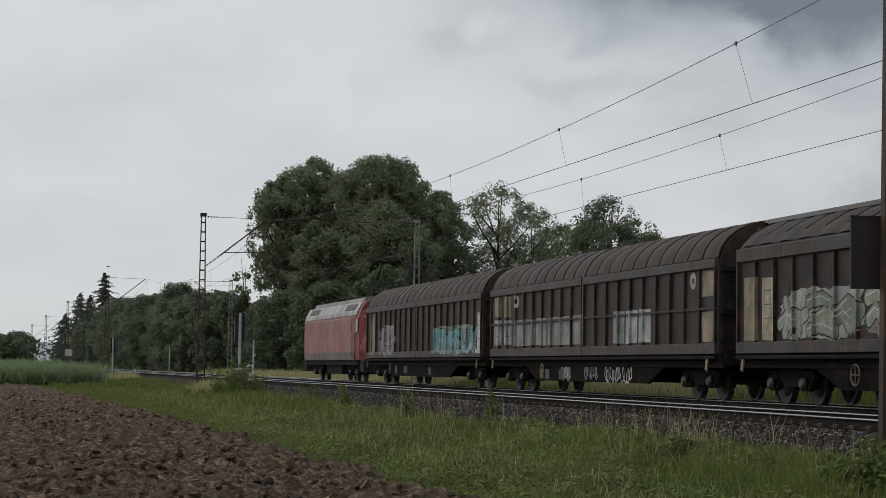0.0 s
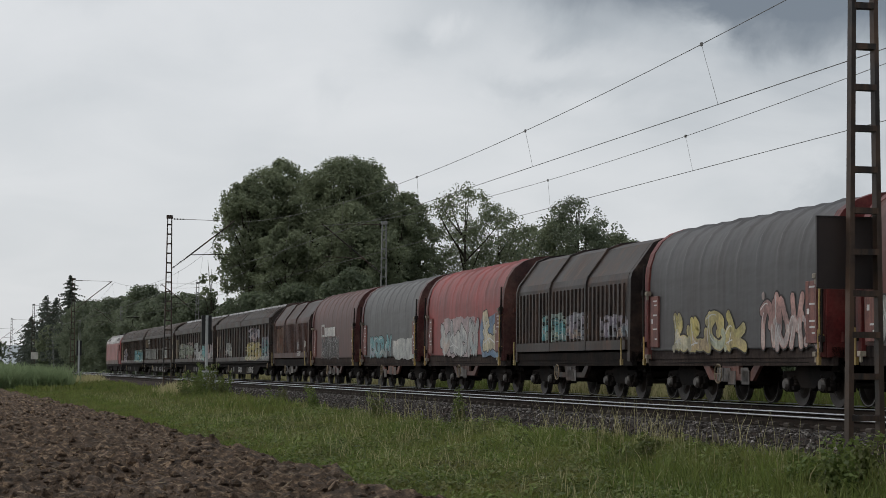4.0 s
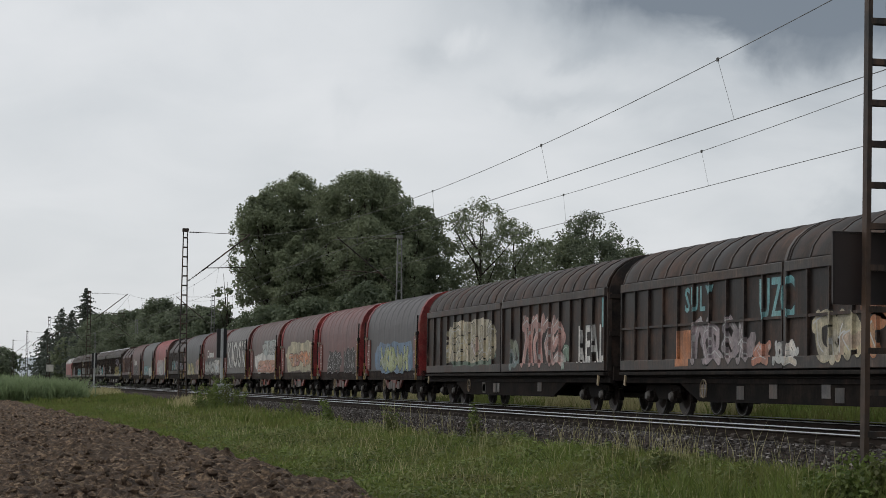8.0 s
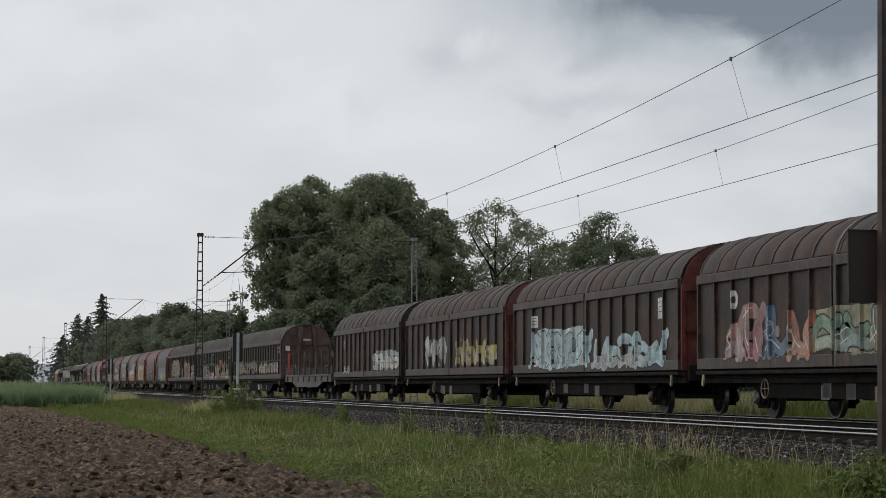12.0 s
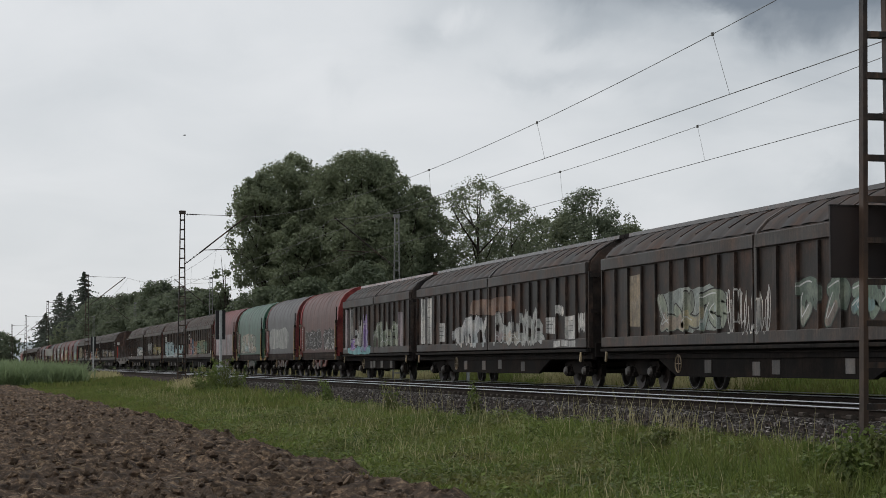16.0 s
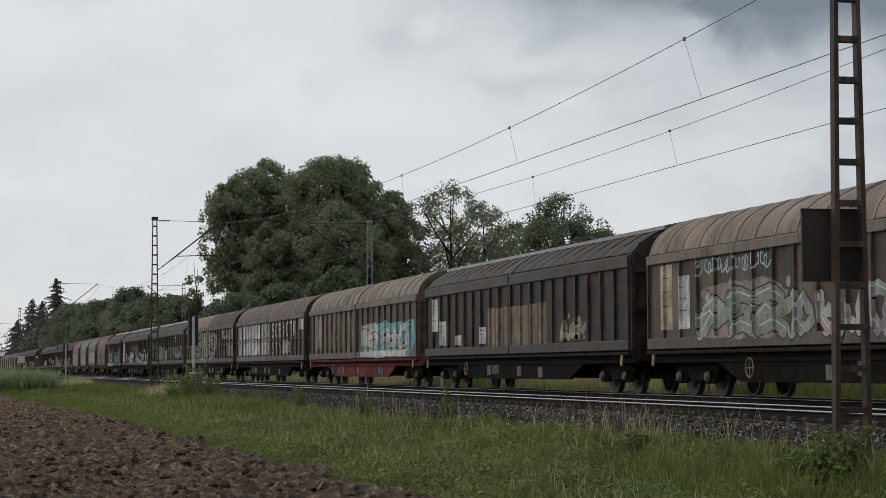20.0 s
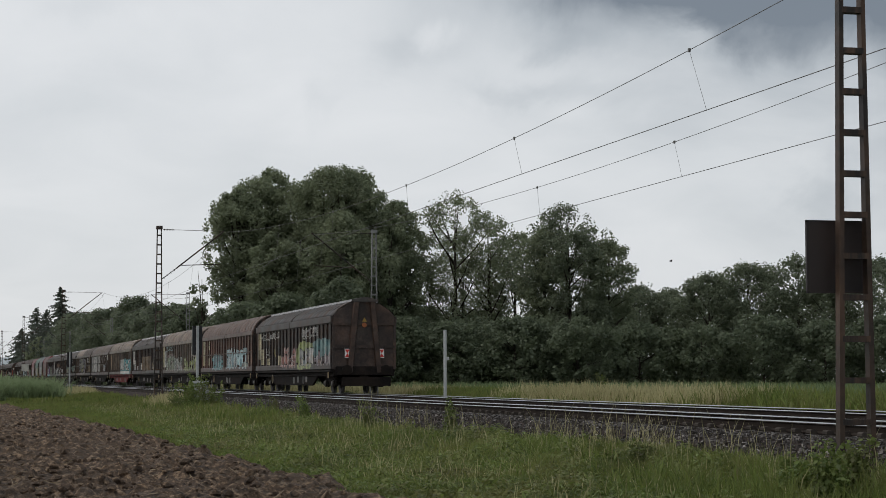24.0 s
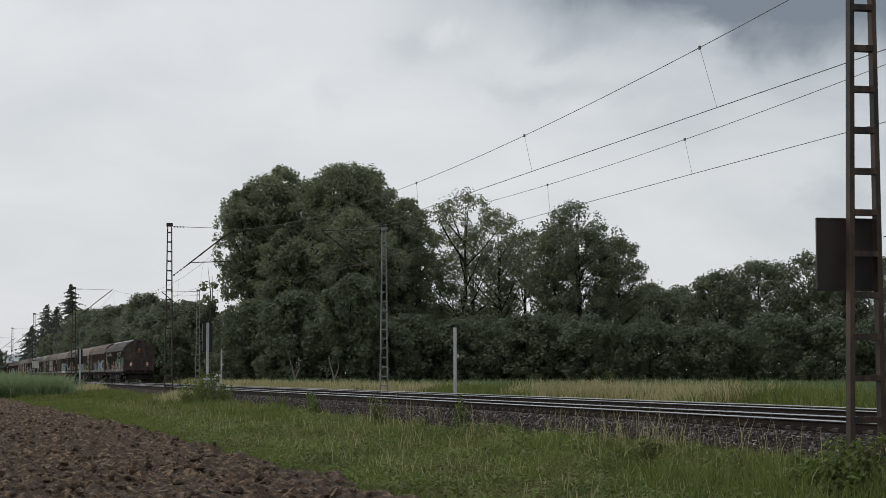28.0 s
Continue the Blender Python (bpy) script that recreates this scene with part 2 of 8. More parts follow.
WHEEL_STEEL = plain("wheel_steel", (0.045, 0.037, 0.032), 0.6, 0.2, 10, 0.4, 0.1)
AXLE_COVER = plain("greasy_axle_cover", (0.085, 0.078, 0.072), 0.45, 0.3, 9, 0.4, 0.1)
TREAD_STEEL = plain("bright_tread_steel", (0.30, 0.29, 0.28), 0.35, 1.0, 12, 0.2, 0.05)
RAIL_HEAD = plain("polished_rail_head", (0.50, 0.51, 0.53), 0.35, 0.9, 3, 0.15, 0.05)
RAIL_RUST = plain("rusty_rail_web", (0.030, 0.023, 0.019), 0.85, 0.0, 9, 0.35, 0.2)
SLEEPER = plain("dark_sleeper", (0.055, 0.047, 0.041), 0.9, 0.0, 8, 0.35, 0.4)
BALLAST_BED = plain("ballast_bed", (0.040, 0.031, 0.028), 0.95, 0.0, 16, 0.5, 1.0, (0.062, 0.046, 0.038))
MAST_STEEL = plain("weathered_mast_steel", (0.034, 0.028, 0.025), 0.55, 0.2, 9, 0.6, 0.3, (0.115, 0.066, 0.042))
# brighter copy of the mast steel: far masts' lighter look is in the colour
LIT_STEEL = plain("galvanised_mast_steel", (0.20, 0.20, 0.195), 0.6, 0.2, 6, 0.35, 0.2)
BOARD_BACK = plain("dark_board_back", (0.018, 0.015, 0.016), 0.5, 0.0, 4, 0.4, 0.1, (0.04, 0.024, 0.02))
WIRE = plain("dull_copper_wire", (0.15, 0.146, 0.14), 0.6, 0.0, 5, 0.3, 0.0)
INSULATOR = plain("brown_insulator", (0.045, 0.028, 0.022), 0.3, 0.0, 6, 0.3, 0.0)
CONCRETE = plain("light_post_concrete", (0.42, 0.43, 0.43), 0.75, 0.0, 9, 0.25, 0.2)
BLACK_BOX = plain("black_signal_box", (0.012, 0.012, 0.013), 0.5, 0.0, 4, 0.3, 0.0)
WHITE_PLATE = plain("dirty_white_plate", (0.48, 0.46, 0.42), 0.6, 0.0, 3, 0.4, 0.1)
BARK = plain("tree_bark", (0.055, 0.047, 0.038), 0.9, 0.0, 5, 0.4, 0.8)
LEAF = {
    "poplar": leaf_mat("poplar_leaves", (0.160, 0.188, 0.118), (0.250, 0.280, 0.170), 0.5),
    "wood": leaf_mat("mixed_wood_leaves", (0.122, 0.146, 0.098), (0.190, 0.218, 0.140), 0.5),
    "bush": leaf_mat("bush_leaves", (0.105, 0.130, 0.084), (0.165, 0.196, 0.120), 0.5),
    "conifer": leaf_mat("spruce_needles", (0.072, 0.086, 0.070), (0.125, 0.142, 0.112), 0.35),
}
GRASS = leaf_mat("green_grass", (0.060, 0.088, 0.020), (0.225, 0.285, 0.072), 0.45, (0.20, 0.19, 0.068))
DRY_GRASS = leaf_mat("dry_grass", (0.28, 0.25, 0.12), (0.55, 0.50, 0.28), 0.4)
CROP = leaf_mat("crop_leaves", (0.11, 0.155, 0.070), (0.21, 0.27, 0.13), 0.5)
TALL_CROP = leaf_mat("tall_crop_leaves", (0.17, 0.225, 0.115), (0.30, 0.37, 0.20), 0.5)
WEED = leaf_mat("weed_leaves", (0.050, 0.078, 0.020), (0.20, 0.265, 0.07), 0.4, (0.10, 0.09, 0.04))
STRAW = leaf_mat("straw_bits", (0.10, 0.075, 0.045), (0.30, 0.23, 0.15), 0.1)


def soil_build(t, b):
    co = coords(t, world_space=True)
    a, z = noise_tex(t, co, 7.0, 8.0, 0.72), noise_tex(t, co, 0.5, 4.0, 0.5)
    # same noise as the bump: crevices between clods are painted dark like shade
    c = ramp(t, a, [(0.37, (0.028, 0.018, 0.012)), (0.52, (0.108, 0.069, 0.043)), (0.64, (0.36, 0.248, 0.155))])
    c = mix(t, ramp(t, z, [(0.4, (0, 0, 0)), (0.7, (0.5, 0.5, 0.5))]), c, (0.095, 0.066, 0.045))
    t.links.new(c, b.inputs["Base Color"])
    b.inputs["Roughness"].default_value = 0.95
    bump(t, b, a, 1.0, 0.12)


def turf_build(t, b):
    co = coords(t, world_space=True)
    a, z = noise_tex(t, co, 5.0, 6.0, 0.65), noise_tex(t, co, 0.22, 4.0, 0.5)
    c = ramp(t, a, [(0.3, (0.050, 0.062, 0.018)), (0.7, (0.13, 0.155, 0.050))])
    c = mix(t, ramp(t, z, [(0.45, (0, 0, 0)), (0.7, (0.6, 0.6, 0.6))]), c, (0.095, 0.095, 0.04))
    t.links.new(c, b.inputs["Base Color"])
    b.inputs["Roughness"].default_value = 0.95
    bump(t, b, a, 0.8, 0.08)


SOIL = material("ploughed_soil", soil_build)
TURF = material("grass_turf", turf_build)


# ---- mesh helpers ----
class Shape:
    """Collects faces for one mesh."""
    def __init__(self):
        self.v, self.f, self.m = [], [], []

    def add(self, verts, faces, slot=0):
        n = len(self.v)
        self.v.extend(tuple(p) for p in verts)
        self.f.extend([tuple(i + n for i in q) for q in faces])
        self.m.extend([slot] * len(faces))
        return self

    def box(self, x0, x1, y0, y1, z0, z1, slot=0, bevel=0.0):
        if bevel:
            return self.extrude([(x0, z0 + bevel), (x0 + bevel, z0), (x1 - bevel, z0), (x1, z0 + bevel), (x1, z1 - bevel), (x1 - bevel, z1), (x0 + bevel, z1), (x0, z1 - bevel)], y0, y1, slot)
        v = [(x, y, z) for z in (z0, z1) for y in (y0, y1) for x in (x0, x1)]
        return self.add(v, [(0, 2, 3, 1), (4, 5, 7, 6), (0, 1, 5, 4), (2, 6, 7, 3), (0, 4, 6, 2), (1, 3, 7, 5)], slot)

    def extrude(self, outline, a, b, slot=0, axis="y"):
        """A closed outline drawn across the axis, from a to b along it."""
        n = len(outline)
        put = {"y": lambda p, s: (p[0], s, p[1]), "x": lambda p, s: (s, p[0], p[1]), "z": lambda p, s: (p[0], p[1], s)}[axis]
        v = [put(p, a) for p in outline] + [put(p, b) for p in outline]
        f = [(i, (i + 1) % n, n + (i + 1) % n, n + i) for i in range(n)]
        return self.add(v, f + [tuple(range(n))[::-1], tuple(range(n, 2 * n))], slot)

    def shell(self, line, a, b, thick, slot=0):
        """An open line in x, z, swept along y, with thickness towards the inside."""
        inner = []
        for i, p in enumerate(line):
            q, r = Vector(line[max(i - 1, 0)]), Vector(line[min(i + 1, len(line) - 1)])
            d = (r - q).normalized()
            inner.append((p[0] + d[1] * thick, p[1] - d[0] * thick))
        return self.extrude(list(line) + inner[::-1], a, b, slot)

    def tube(self, pts, r, sides=6, slot=0, taper=None):
        pts = [Vector(p) for p in pts]
        rings = []
        for i, p in enumerate(pts):
            d = (pts[min(i + 1, len(pts) - 1)] - pts[max(i - 1, 0)]).normalized()
            u = d.cross(Vector((0, 0, 1)) if abs(d.z) < 0.9 else Vector((1, 0, 0))).normalized()
            w = d.cross(u)
            rr = taper[i] if taper else r
            rings.append([p + (u * math.cos(6.28318 * k / sides) + w * math.sin(6.28318 * k / sides)) * rr for k in range(sides)])
        v = [q for ring in rings for q in ring]
        f = [(i * sides + k, i * sides + (k + 1) % sides, (i + 1) * sides + (k + 1) % sides, (i + 1) * sides + k) for i in range(len(pts) - 1) for k in range(sides)]
        f += [tuple(range(sides))[::-1], tuple(range((len(pts) - 1) * sides, len(pts) * sides))]
        return self.add(v, f, slot)

    def lathe(self, profile, centre, axis="x", sides=20, slot=0):
        """profile: (along, radius) pairs, turned round an axis through centre."""
        v, n = [], len(profile)
        for k in range(sides):
            a = 6.283185 * k / sides
            for s, r in profile:
                c, d = r * math.cos(a), r * math.sin(a)
                o = {"x": (s, c, d), "y": (c, s, d), "z": (c, d, s)}[axis]
                v.append(tuple(centre[i] + o[i] for i in range(3)))
        f = [(k * n + i, k * n + i + 1, ((k + 1) % sides) * n + i + 1, ((k + 1) % sides) * n + i) for k in range(sides) for i in range(n - 1)]
        return self.add(v, f, slot)

    def mesh(self, name, mats, smooth=False):
        me = bpy.data.meshes.new(name)
        me.from_pydata(self.v, [], self.f)
        for m in mats if isinstance(mats, (list, tuple)) else [mats]:
            me.materials.append(m)
        if max(self.m, default=0):
            me.polygons.foreach_set("material_index", self.m)
        if smooth:
            me.polygons.foreach_set("use_smooth", [True] * len(self.f))
        me.update()
        return me


def part(name, mesh, parent, at=None, label="", colour=None):
    """One mesh object under a thing or under a part."""
    ob = new(name, mesh)
    ob.parent = parent
    if at is not None:
        ob.matrix_basis = at if isinstance(at, Matrix) else Matrix.Translation(at)
    if colour is not None:
        ob.color = (*colour, 1)
    if label:
        tagged(ob, label)
    return ob


def thing(name, label, category, group="", at=None):
    ob = new(name)
    ob.empty_display_size = 0.2
    if at is not None:
        ob.matrix_basis = at if isinstance(at, Matrix) else Matrix.Translation(at)
    return tagged(ob, label, category, group)


def setting(name, mesh, label, category, kind="structure"):
    return tagged(new(name, mesh), label, category, "", kind)


def fast_mesh(name, verts, faces_per, mat, shared=None):
    """Big meshes from numpy: verts (n, k, 3), every k in a row one polygon."""
    n, k, _ = verts.shape
    me = bpy.data.meshes.new(name)
    me.vertices.add(n * k)
    me.vertices.foreach_set("co", verts.reshape(-1).astype(np.float32))
    me.loops.add(n * k)
    me.loops.foreach_set("vertex_index", np.arange(n * k, dtype=np.int32))
    me.polygons.add(n)
    me.polygons.foreach_set("loop_start", np.arange(0, n * k, k, dtype=np.int32))
    me.materials.append(mat)
    me.update(calc_edges=True)
    return me


# ---- the line of the railway ----
def bend(s):
    """How far the line has swung to the left of straight, s metres along it."""
    if s < 70:
        return 0.0
    return -0.0108 * (s - 70) ** 2 / 120 if s < 130 else -0.0108 * (s - 100)


def line_points(x, z, a=-760, b=1300):
    ys = [a, 0, 60] + list(range(70, 131, 6)) + [200, 400, 800, b]
    return [(x + bend(y), y, z) for y in ys if a <= y <= b]


def sweep(shape, outline, pts, slot=0):
    """A closed outline (dx, dz) carried along points."""
    n, k = len(outline), len(pts)
    v = [(p[0] + o[0], p[1], p[2] + o[1]) for p in pts for o in outline]
    f = [(i * n + j, i * n + (j + 1) % n, (i + 1) * n + (j + 1) % n, (i + 1) * n + j) for i in range(k - 1) for j in range(n)]
    return shape.add(v, f + [tuple(range(n))[::-1], tuple(range((k - 1) * n, k * n))], slot)


def lift(x):
    """Height of the ground across the line."""
    xs = (-3000, 5.0, 8.0, 9.6, 10.9, 12, 20.5, 22.5, 26, 32, 3000)
    zs = (-0.95, -0.95, -0.86, -0.70, -0.56, -0.62, -0.62, -0.16, -0.45, -0.62, -0.62)
    return float(np.interp(x, xs, zs))


def ground():
    xs = [-3000, -600, -120, -40, -10, 0, 3, 5, 6.5, 8, 9.6, 10.9, 12, 16, 20.5, 21.5, 22.5, 24, 26, 29, 32, 60, 120, 400, 3000]
    ys = [-3000, -900, -300, -60, 0, 20, 40, 60] + list(range(70, 131, 10)) + [160, 200, 260, 340, 500, 900, 1600, 4000]
    s = Shape()
    v = [(x + (bend(min(y, 900)) if -40 < x < 200 else 0), y, lift(x)) for y in ys for x in xs]
    n = len(xs)
    s.add(v, [(j * n + i, j * n + i + 1, (j + 1) * n + i + 1, (j + 1) * n + i) for j in range(len(ys) - 1) for i in range(n - 1)])
    setting("ground", s.mesh("ground", TURF), "grassy verge and meadow beside the railway", "ground")


def field():
    """Ploughed soil with clods, up to the grass verge."""
    rng = np.random.default_rng(3)
    x = np.concatenate([np.arange(-60, -6, 1.5), np.arange(-6.0, 5.75, 0.095)])
    y = np.concatenate([np.arange(-60, 12, 1.0), np.arange(12, 62, 0.1), np.arange(62, 137, 0.22)])
    X, Y = np.meshgrid(x, y)
    def lumps(cell):
        """Soft random lumps of about that size, over the whole field."""
        gx, gy = (X - X.min()) / cell, (Y - Y.min()) / cell
        g = rng.random((int(gy.max()) + 3, int(gx.max()) + 3))
        ix, iy = gx.astype(int), gy.astype(int)
        fx, fy = gx - ix, gy - iy
        fx, fy = fx * fx * (3 - 2 * fx), fy * fy * (3 - 2 * fy)
        return (g[iy, ix] * (1 - fx) + g[iy, ix + 1] * fx) * (1 - fy) + (g[iy + 1, ix] * (1 - fx) + g[iy + 1, ix + 1] * fx) * fy

    z = 0.08 * lumps(1.1) + 0.15 * lumps(0.46) ** 2 + 0.14 * lumps(0.24) ** 2 + 0.06 * rng.random(X.shape) ** 2 - 0.11
    edge = np.clip((np.interp(Y, (30, 42, 54, 73, 124, 137), (5.55, 5.45, 5.2, 4.7, 3.2, 2.8)) + 0.16 * np.sin(Y * 0.9) + 0.1 * np.sin(Y * 2.7) - X) / 0.5, 0, 1)
    z = -0.95 + (0.10 + z) * edge - 0.06 * (1 - edge)
    n = len(x)
    me = bpy.data.meshes.new("ploughed_field")
    v = np.stack([X, Y, z], -1).reshape(-1, 3)
    i = (np.arange(len(y) - 1)[:, None] * n + np.arange(n - 1)[None, :]).reshape(-1)
    f = np.stack([i, i + 1, i + 1 + n, i + n], -1)
    me.from_pydata(v.tolist(), [], f.tolist())
    me.materials.append(SOIL)
    def top(px, py):
        """The height of the soil at places on the field."""
        return z[np.clip(np.searchsorted(y, py), 0, len(y) - 1), np.clip(np.searchsorted(x, px), 0, len(x) - 1)]

    setting("field", me, "brown ploughed field with clods and stubble", "field")
    # loose clods
    t = (1 + 5 ** 0.5) / 2
    ico = np.array([(-1, t, 0), (1, t, 0), (-1, -t, 0), (1, -t, 0), (0, -1, t), (0, 1, t), (0, -1, -t), (0, 1, -t), (t, 0, -1), (t, 0, 1), (-t, 0, -1), (-t, 0, 1)]) / 1.9
    faces = np.array([(0, 11, 5), (0, 5, 1), (0, 1, 7), (0, 7, 10), (0, 10, 11), (1, 5, 9), (5, 11, 4), (11, 10, 2), (10, 7, 6), (7, 1, 8), (3, 9, 4), (3, 4, 2), (3, 2, 6), (3, 6, 8), (3, 8, 9), (4, 9, 5), (2, 4, 11), (6, 2, 10), (8, 6, 7), (9, 8, 1)])
    m = 12000
    cx, cy = rng.uniform(-2.5, 5.5, m), 18 + 80 * rng.random(m) ** 1.5
    size = 0.018 + 0.085 * rng.random(m) ** 2.5
    pts = ico[None] * size[:, None, None] * rng.uniform(0.6, 1.3, (m, 12, 1)) * np.array([1, 1, 0.7])
    pts += np.stack([cx, cy, top(cx, cy)], -1)[:, None]
    setting("soil_clods", fast_mesh("soil_clods", pts[:, faces].reshape(-1, 3, 3), 3, SOIL), "loose brown clods on the ploughed soil", "soil", "stuff")
    m = 3000
    px, py = rng.uniform(-2.5, 5.4, m), 22 + 90 * rng.random(m) ** 1.4
    c = np.stack([px, py, top(px, py) + 0.01], -1)
    d = rng.normal(0, 1, (m, 3)) * np.array([1, 1, 0.35])
    d *= (rng.uniform(0.03, 0.10, m) / np.linalg.norm(d, axis=1))[:, None]
    w = np.cross(d, rng.normal(0, 1, (m, 3)))
    w *= (0.007 / np.maximum(np.linalg.norm(w, axis=1), 1e-6))[:, None]
    setting("straw", fast_mesh("straw", np.stack([c - d - w, c + d - w, c + d + w, c - d + w], 1), 4, STRAW), "pale straw stubble lying on the soil", "straw", "stuff")


def blades(rng, x, y, z, h, lean, width):
    """Bent grass blades, one kite a blade."""
    n = len(x)
    a = rng.uniform(0, 6.283, n)
    side = np.stack([np.cos(a), np.sin(a), np.zeros(n)], -1) * width[:, None]
    b = rng.uniform(0, 6.283, n)
    tip = np.stack([np.cos(b) * lean * h, np.sin(b) * lean * h, h], -1)
    base = np.stack([x, y, z], -1)
    mid = base + tip * np.array([0.35, 0.35, 0.6])
    return np.stack([base, mid - side, base + tip, mid + side], 1)


def tufts(rng, n, xa, xb, ya, yb, per, hlo, hhi, width, spread=0.09, power=1.0, lean=0.55):
    x = rng.uniform(xa, xb, n)
    y = ya + (yb - ya) * rng.random(n) ** power
    h = hlo + (hhi - hlo) * rng.random(n) ** 1.6
    X = np.repeat(x, per) + rng.normal(0, spread, n * per)
    Y = np.repeat(y, per) + rng.normal(0, spread, n * per)
    H = np.repeat(h, per) * rng.uniform(0.6, 1.15, n * per)
    bx = np.array([bend(v) for v in y])
    Z = np.interp(X, (-3000, 5.0, 8.0, 9.6, 10.9, 12, 20.5, 22.5, 26, 32, 3000), (-0.95, -0.95, -0.86, -0.70, -0.56, -0.62, -0.62, -0.16, -0.45, -0.62, -0.62)) - 0.03
    return blades(rng, X + np.repeat(bx, per), Y, Z, H, rng.uniform(0.1, lean, n * per), width * rng.uniform(0.6, 1.4, n * per))


TUSSOCK = leaf_mat("coarse_weeds", (0.045, 0.066, 0.018), (0.21, 0.27, 0.07), 0.4, (0.20, 0.185, 0.07))


def grass():
    rng = np.random.default_rng(11)
    near = [tufts(rng, 20000, 5.4, 10.2, 17, 66, 7, 0.03, 0.12, 0.010, 0.08, 1.25, 1.6), tufts(rng, 650, 7.6, 10.3, 17, 66, 5, 0.10, 0.42, 0.007, 0.08, 1.1, 0.6), tufts(rng, 230, 8.5, 10.2, 19.2, 25.5, 10, 0.2, 0.62, 0.006, 0.10, 1.0, 0.7), tufts(rng, 420, 6.5, 10.2, 18, 60, 14, 0.10, 0.30, 0.009, 0.16, 1.2, 1.0), tufts(rng, 800, 5.6, 9.8, 17, 66, 12, 0.08, 0.24, 0.010, 0.12, 1.2, 1.2),
            tufts(rng, 1700, 9.9, 10.95, 19, 37, 8, 0.12, 0.36, 0.008, 0.10, 1.0, 0.9), tufts(rng, 3200, 9.2, 10.75, 17, 66, 8, 0.06, 0.27, 0.009, 0.10, 1.1, 1.4), tufts(rng, 11000, 5.35, 10.4, 64, 150, 6, 0.08, 0.28, 0.022, 0.12, 1.0, 0.9), tufts(rng, 2600, 8.6, 10.7, 60, 150, 6, 0.15, 0.5, 0.02),
            tufts(rng, 6000, 4.0, 10.8, 128, 330, 6, 0.2, 0.5, 0.05, 0.2), tufts(rng, 1500, 5.0, 5.8, 21, 60, 6, 0.05, 0.17, 0.012, 0.12, 1.2, 0.9), tufts(rng, 4500, 4.5, 5.6, 56, 140, 6, 0.08, 0.24, 0.02, 0.14, 1.0, 1.0), tufts(rng, 3800, 3.2, 4.7, 82, 142, 6, 0.08, 0.24, 0.024, 0.14, 1.0, 1.0)]
    setting("grass", fast_mesh("grass", np.concatenate(near), 4, GRASS), "green verge grass between the field and the railway", "grass", "stuff")
    # clover and other low broad leaves between the blades
    # thicker in drifts than elsewhere
    n = 150000
    x, y = rng.uniform(5.3, 10.6, n), 17 + 95 * rng.random(n) ** 1.5
    drift = np.sin(x * 1.9 + 1.3 * np.sin(y * 0.5)) + np.sin(y * 0.83 + 2 * np.sin(x * 0.7)) + np.sin(y * 2.1 - x * 2.6)
    keep = drift + rng.normal(0, 0.9, n) > -0.1
    x, y = x[keep], y[keep]
    n = len(x)
    c = np.stack([x, y, np.interp(x, (5.0, 8.0, 9.6, 10.9), (-0.95, -0.86, -0.70, -0.56)) + 0.01 + 0.13 * rng.random(n) ** 1.6], -1)
    u = rng.normal(0, 1, (n, 3)) * np.array([1, 1, 0.45])
    u *= (rng.uniform(0.018, 0.042, n) / np.linalg.norm(u, axis=1))[:, None]
    v = np.cross(u, np.array([0, 0, 1.0]) + rng.normal(0, 0.4, (n, 3)))
    v *= (rng.uniform(0.012, 0.03, n) / np.maximum(np.linalg.norm(v, axis=1), 1e-6))[:, None]
    setting("clover", fast_mesh("clover", np.stack([c - u, c + v, c + u, c - v], 1), 4, WEED), "low broad-leaved plants in the verge grass", "plants", "stuff")
    # tussocks and hummocks of coarse weeds
    lumps = []
    for n in range(520):
        mx, my = rng.uniform(5.7, 10.7), 18 + 90 * rng.random() ** 1.3
        if n > 430:
            mx, my = rng.uniform(9.9, 10.9), rng.uniform(19, 44)
        r, hgt, m = rng.uniform(0.2, 0.55), rng.uniform(0.08, 0.3), 90
        if mx > 9.3:
            hgt *= 1.3
        d = rng.normal(0, 1, (m, 3))
        d /= np.linalg.norm(d, axis=1)[:, None]
        d[:, 2] = np.abs(d[:, 2])
        q = d * np.array([r, r * 1.3, hgt]) * rng.uniform(0.6, 1.1, (m, 1)) + np.array([mx + bend(my), my, lift(mx)])
        face = d + rng.normal(0, 0.5, (m, 3)) + np.array([0, 0, 0.4])
        u = np.cross(face, rng.normal(0, 1, (m, 3)))
        u *= (rng.uniform(0.03, 0.08, m) / np.linalg.norm(u, axis=1))[:, None]
        v = np.cross(u, face)
        v *= (rng.uniform(0.010, 0.026, m) / np.maximum(np.linalg.norm(v, axis=1), 1e-6))[:, None]
        lumps.append(np.stack([q - u, q + v, q + u, q - v], 1))
    setting("tussocks", fast_mesh("tussocks", np.concatenate(lumps), 4, TUSSOCK), "coarse weedy tussocks on the grass verge", "weeds", "stuff")
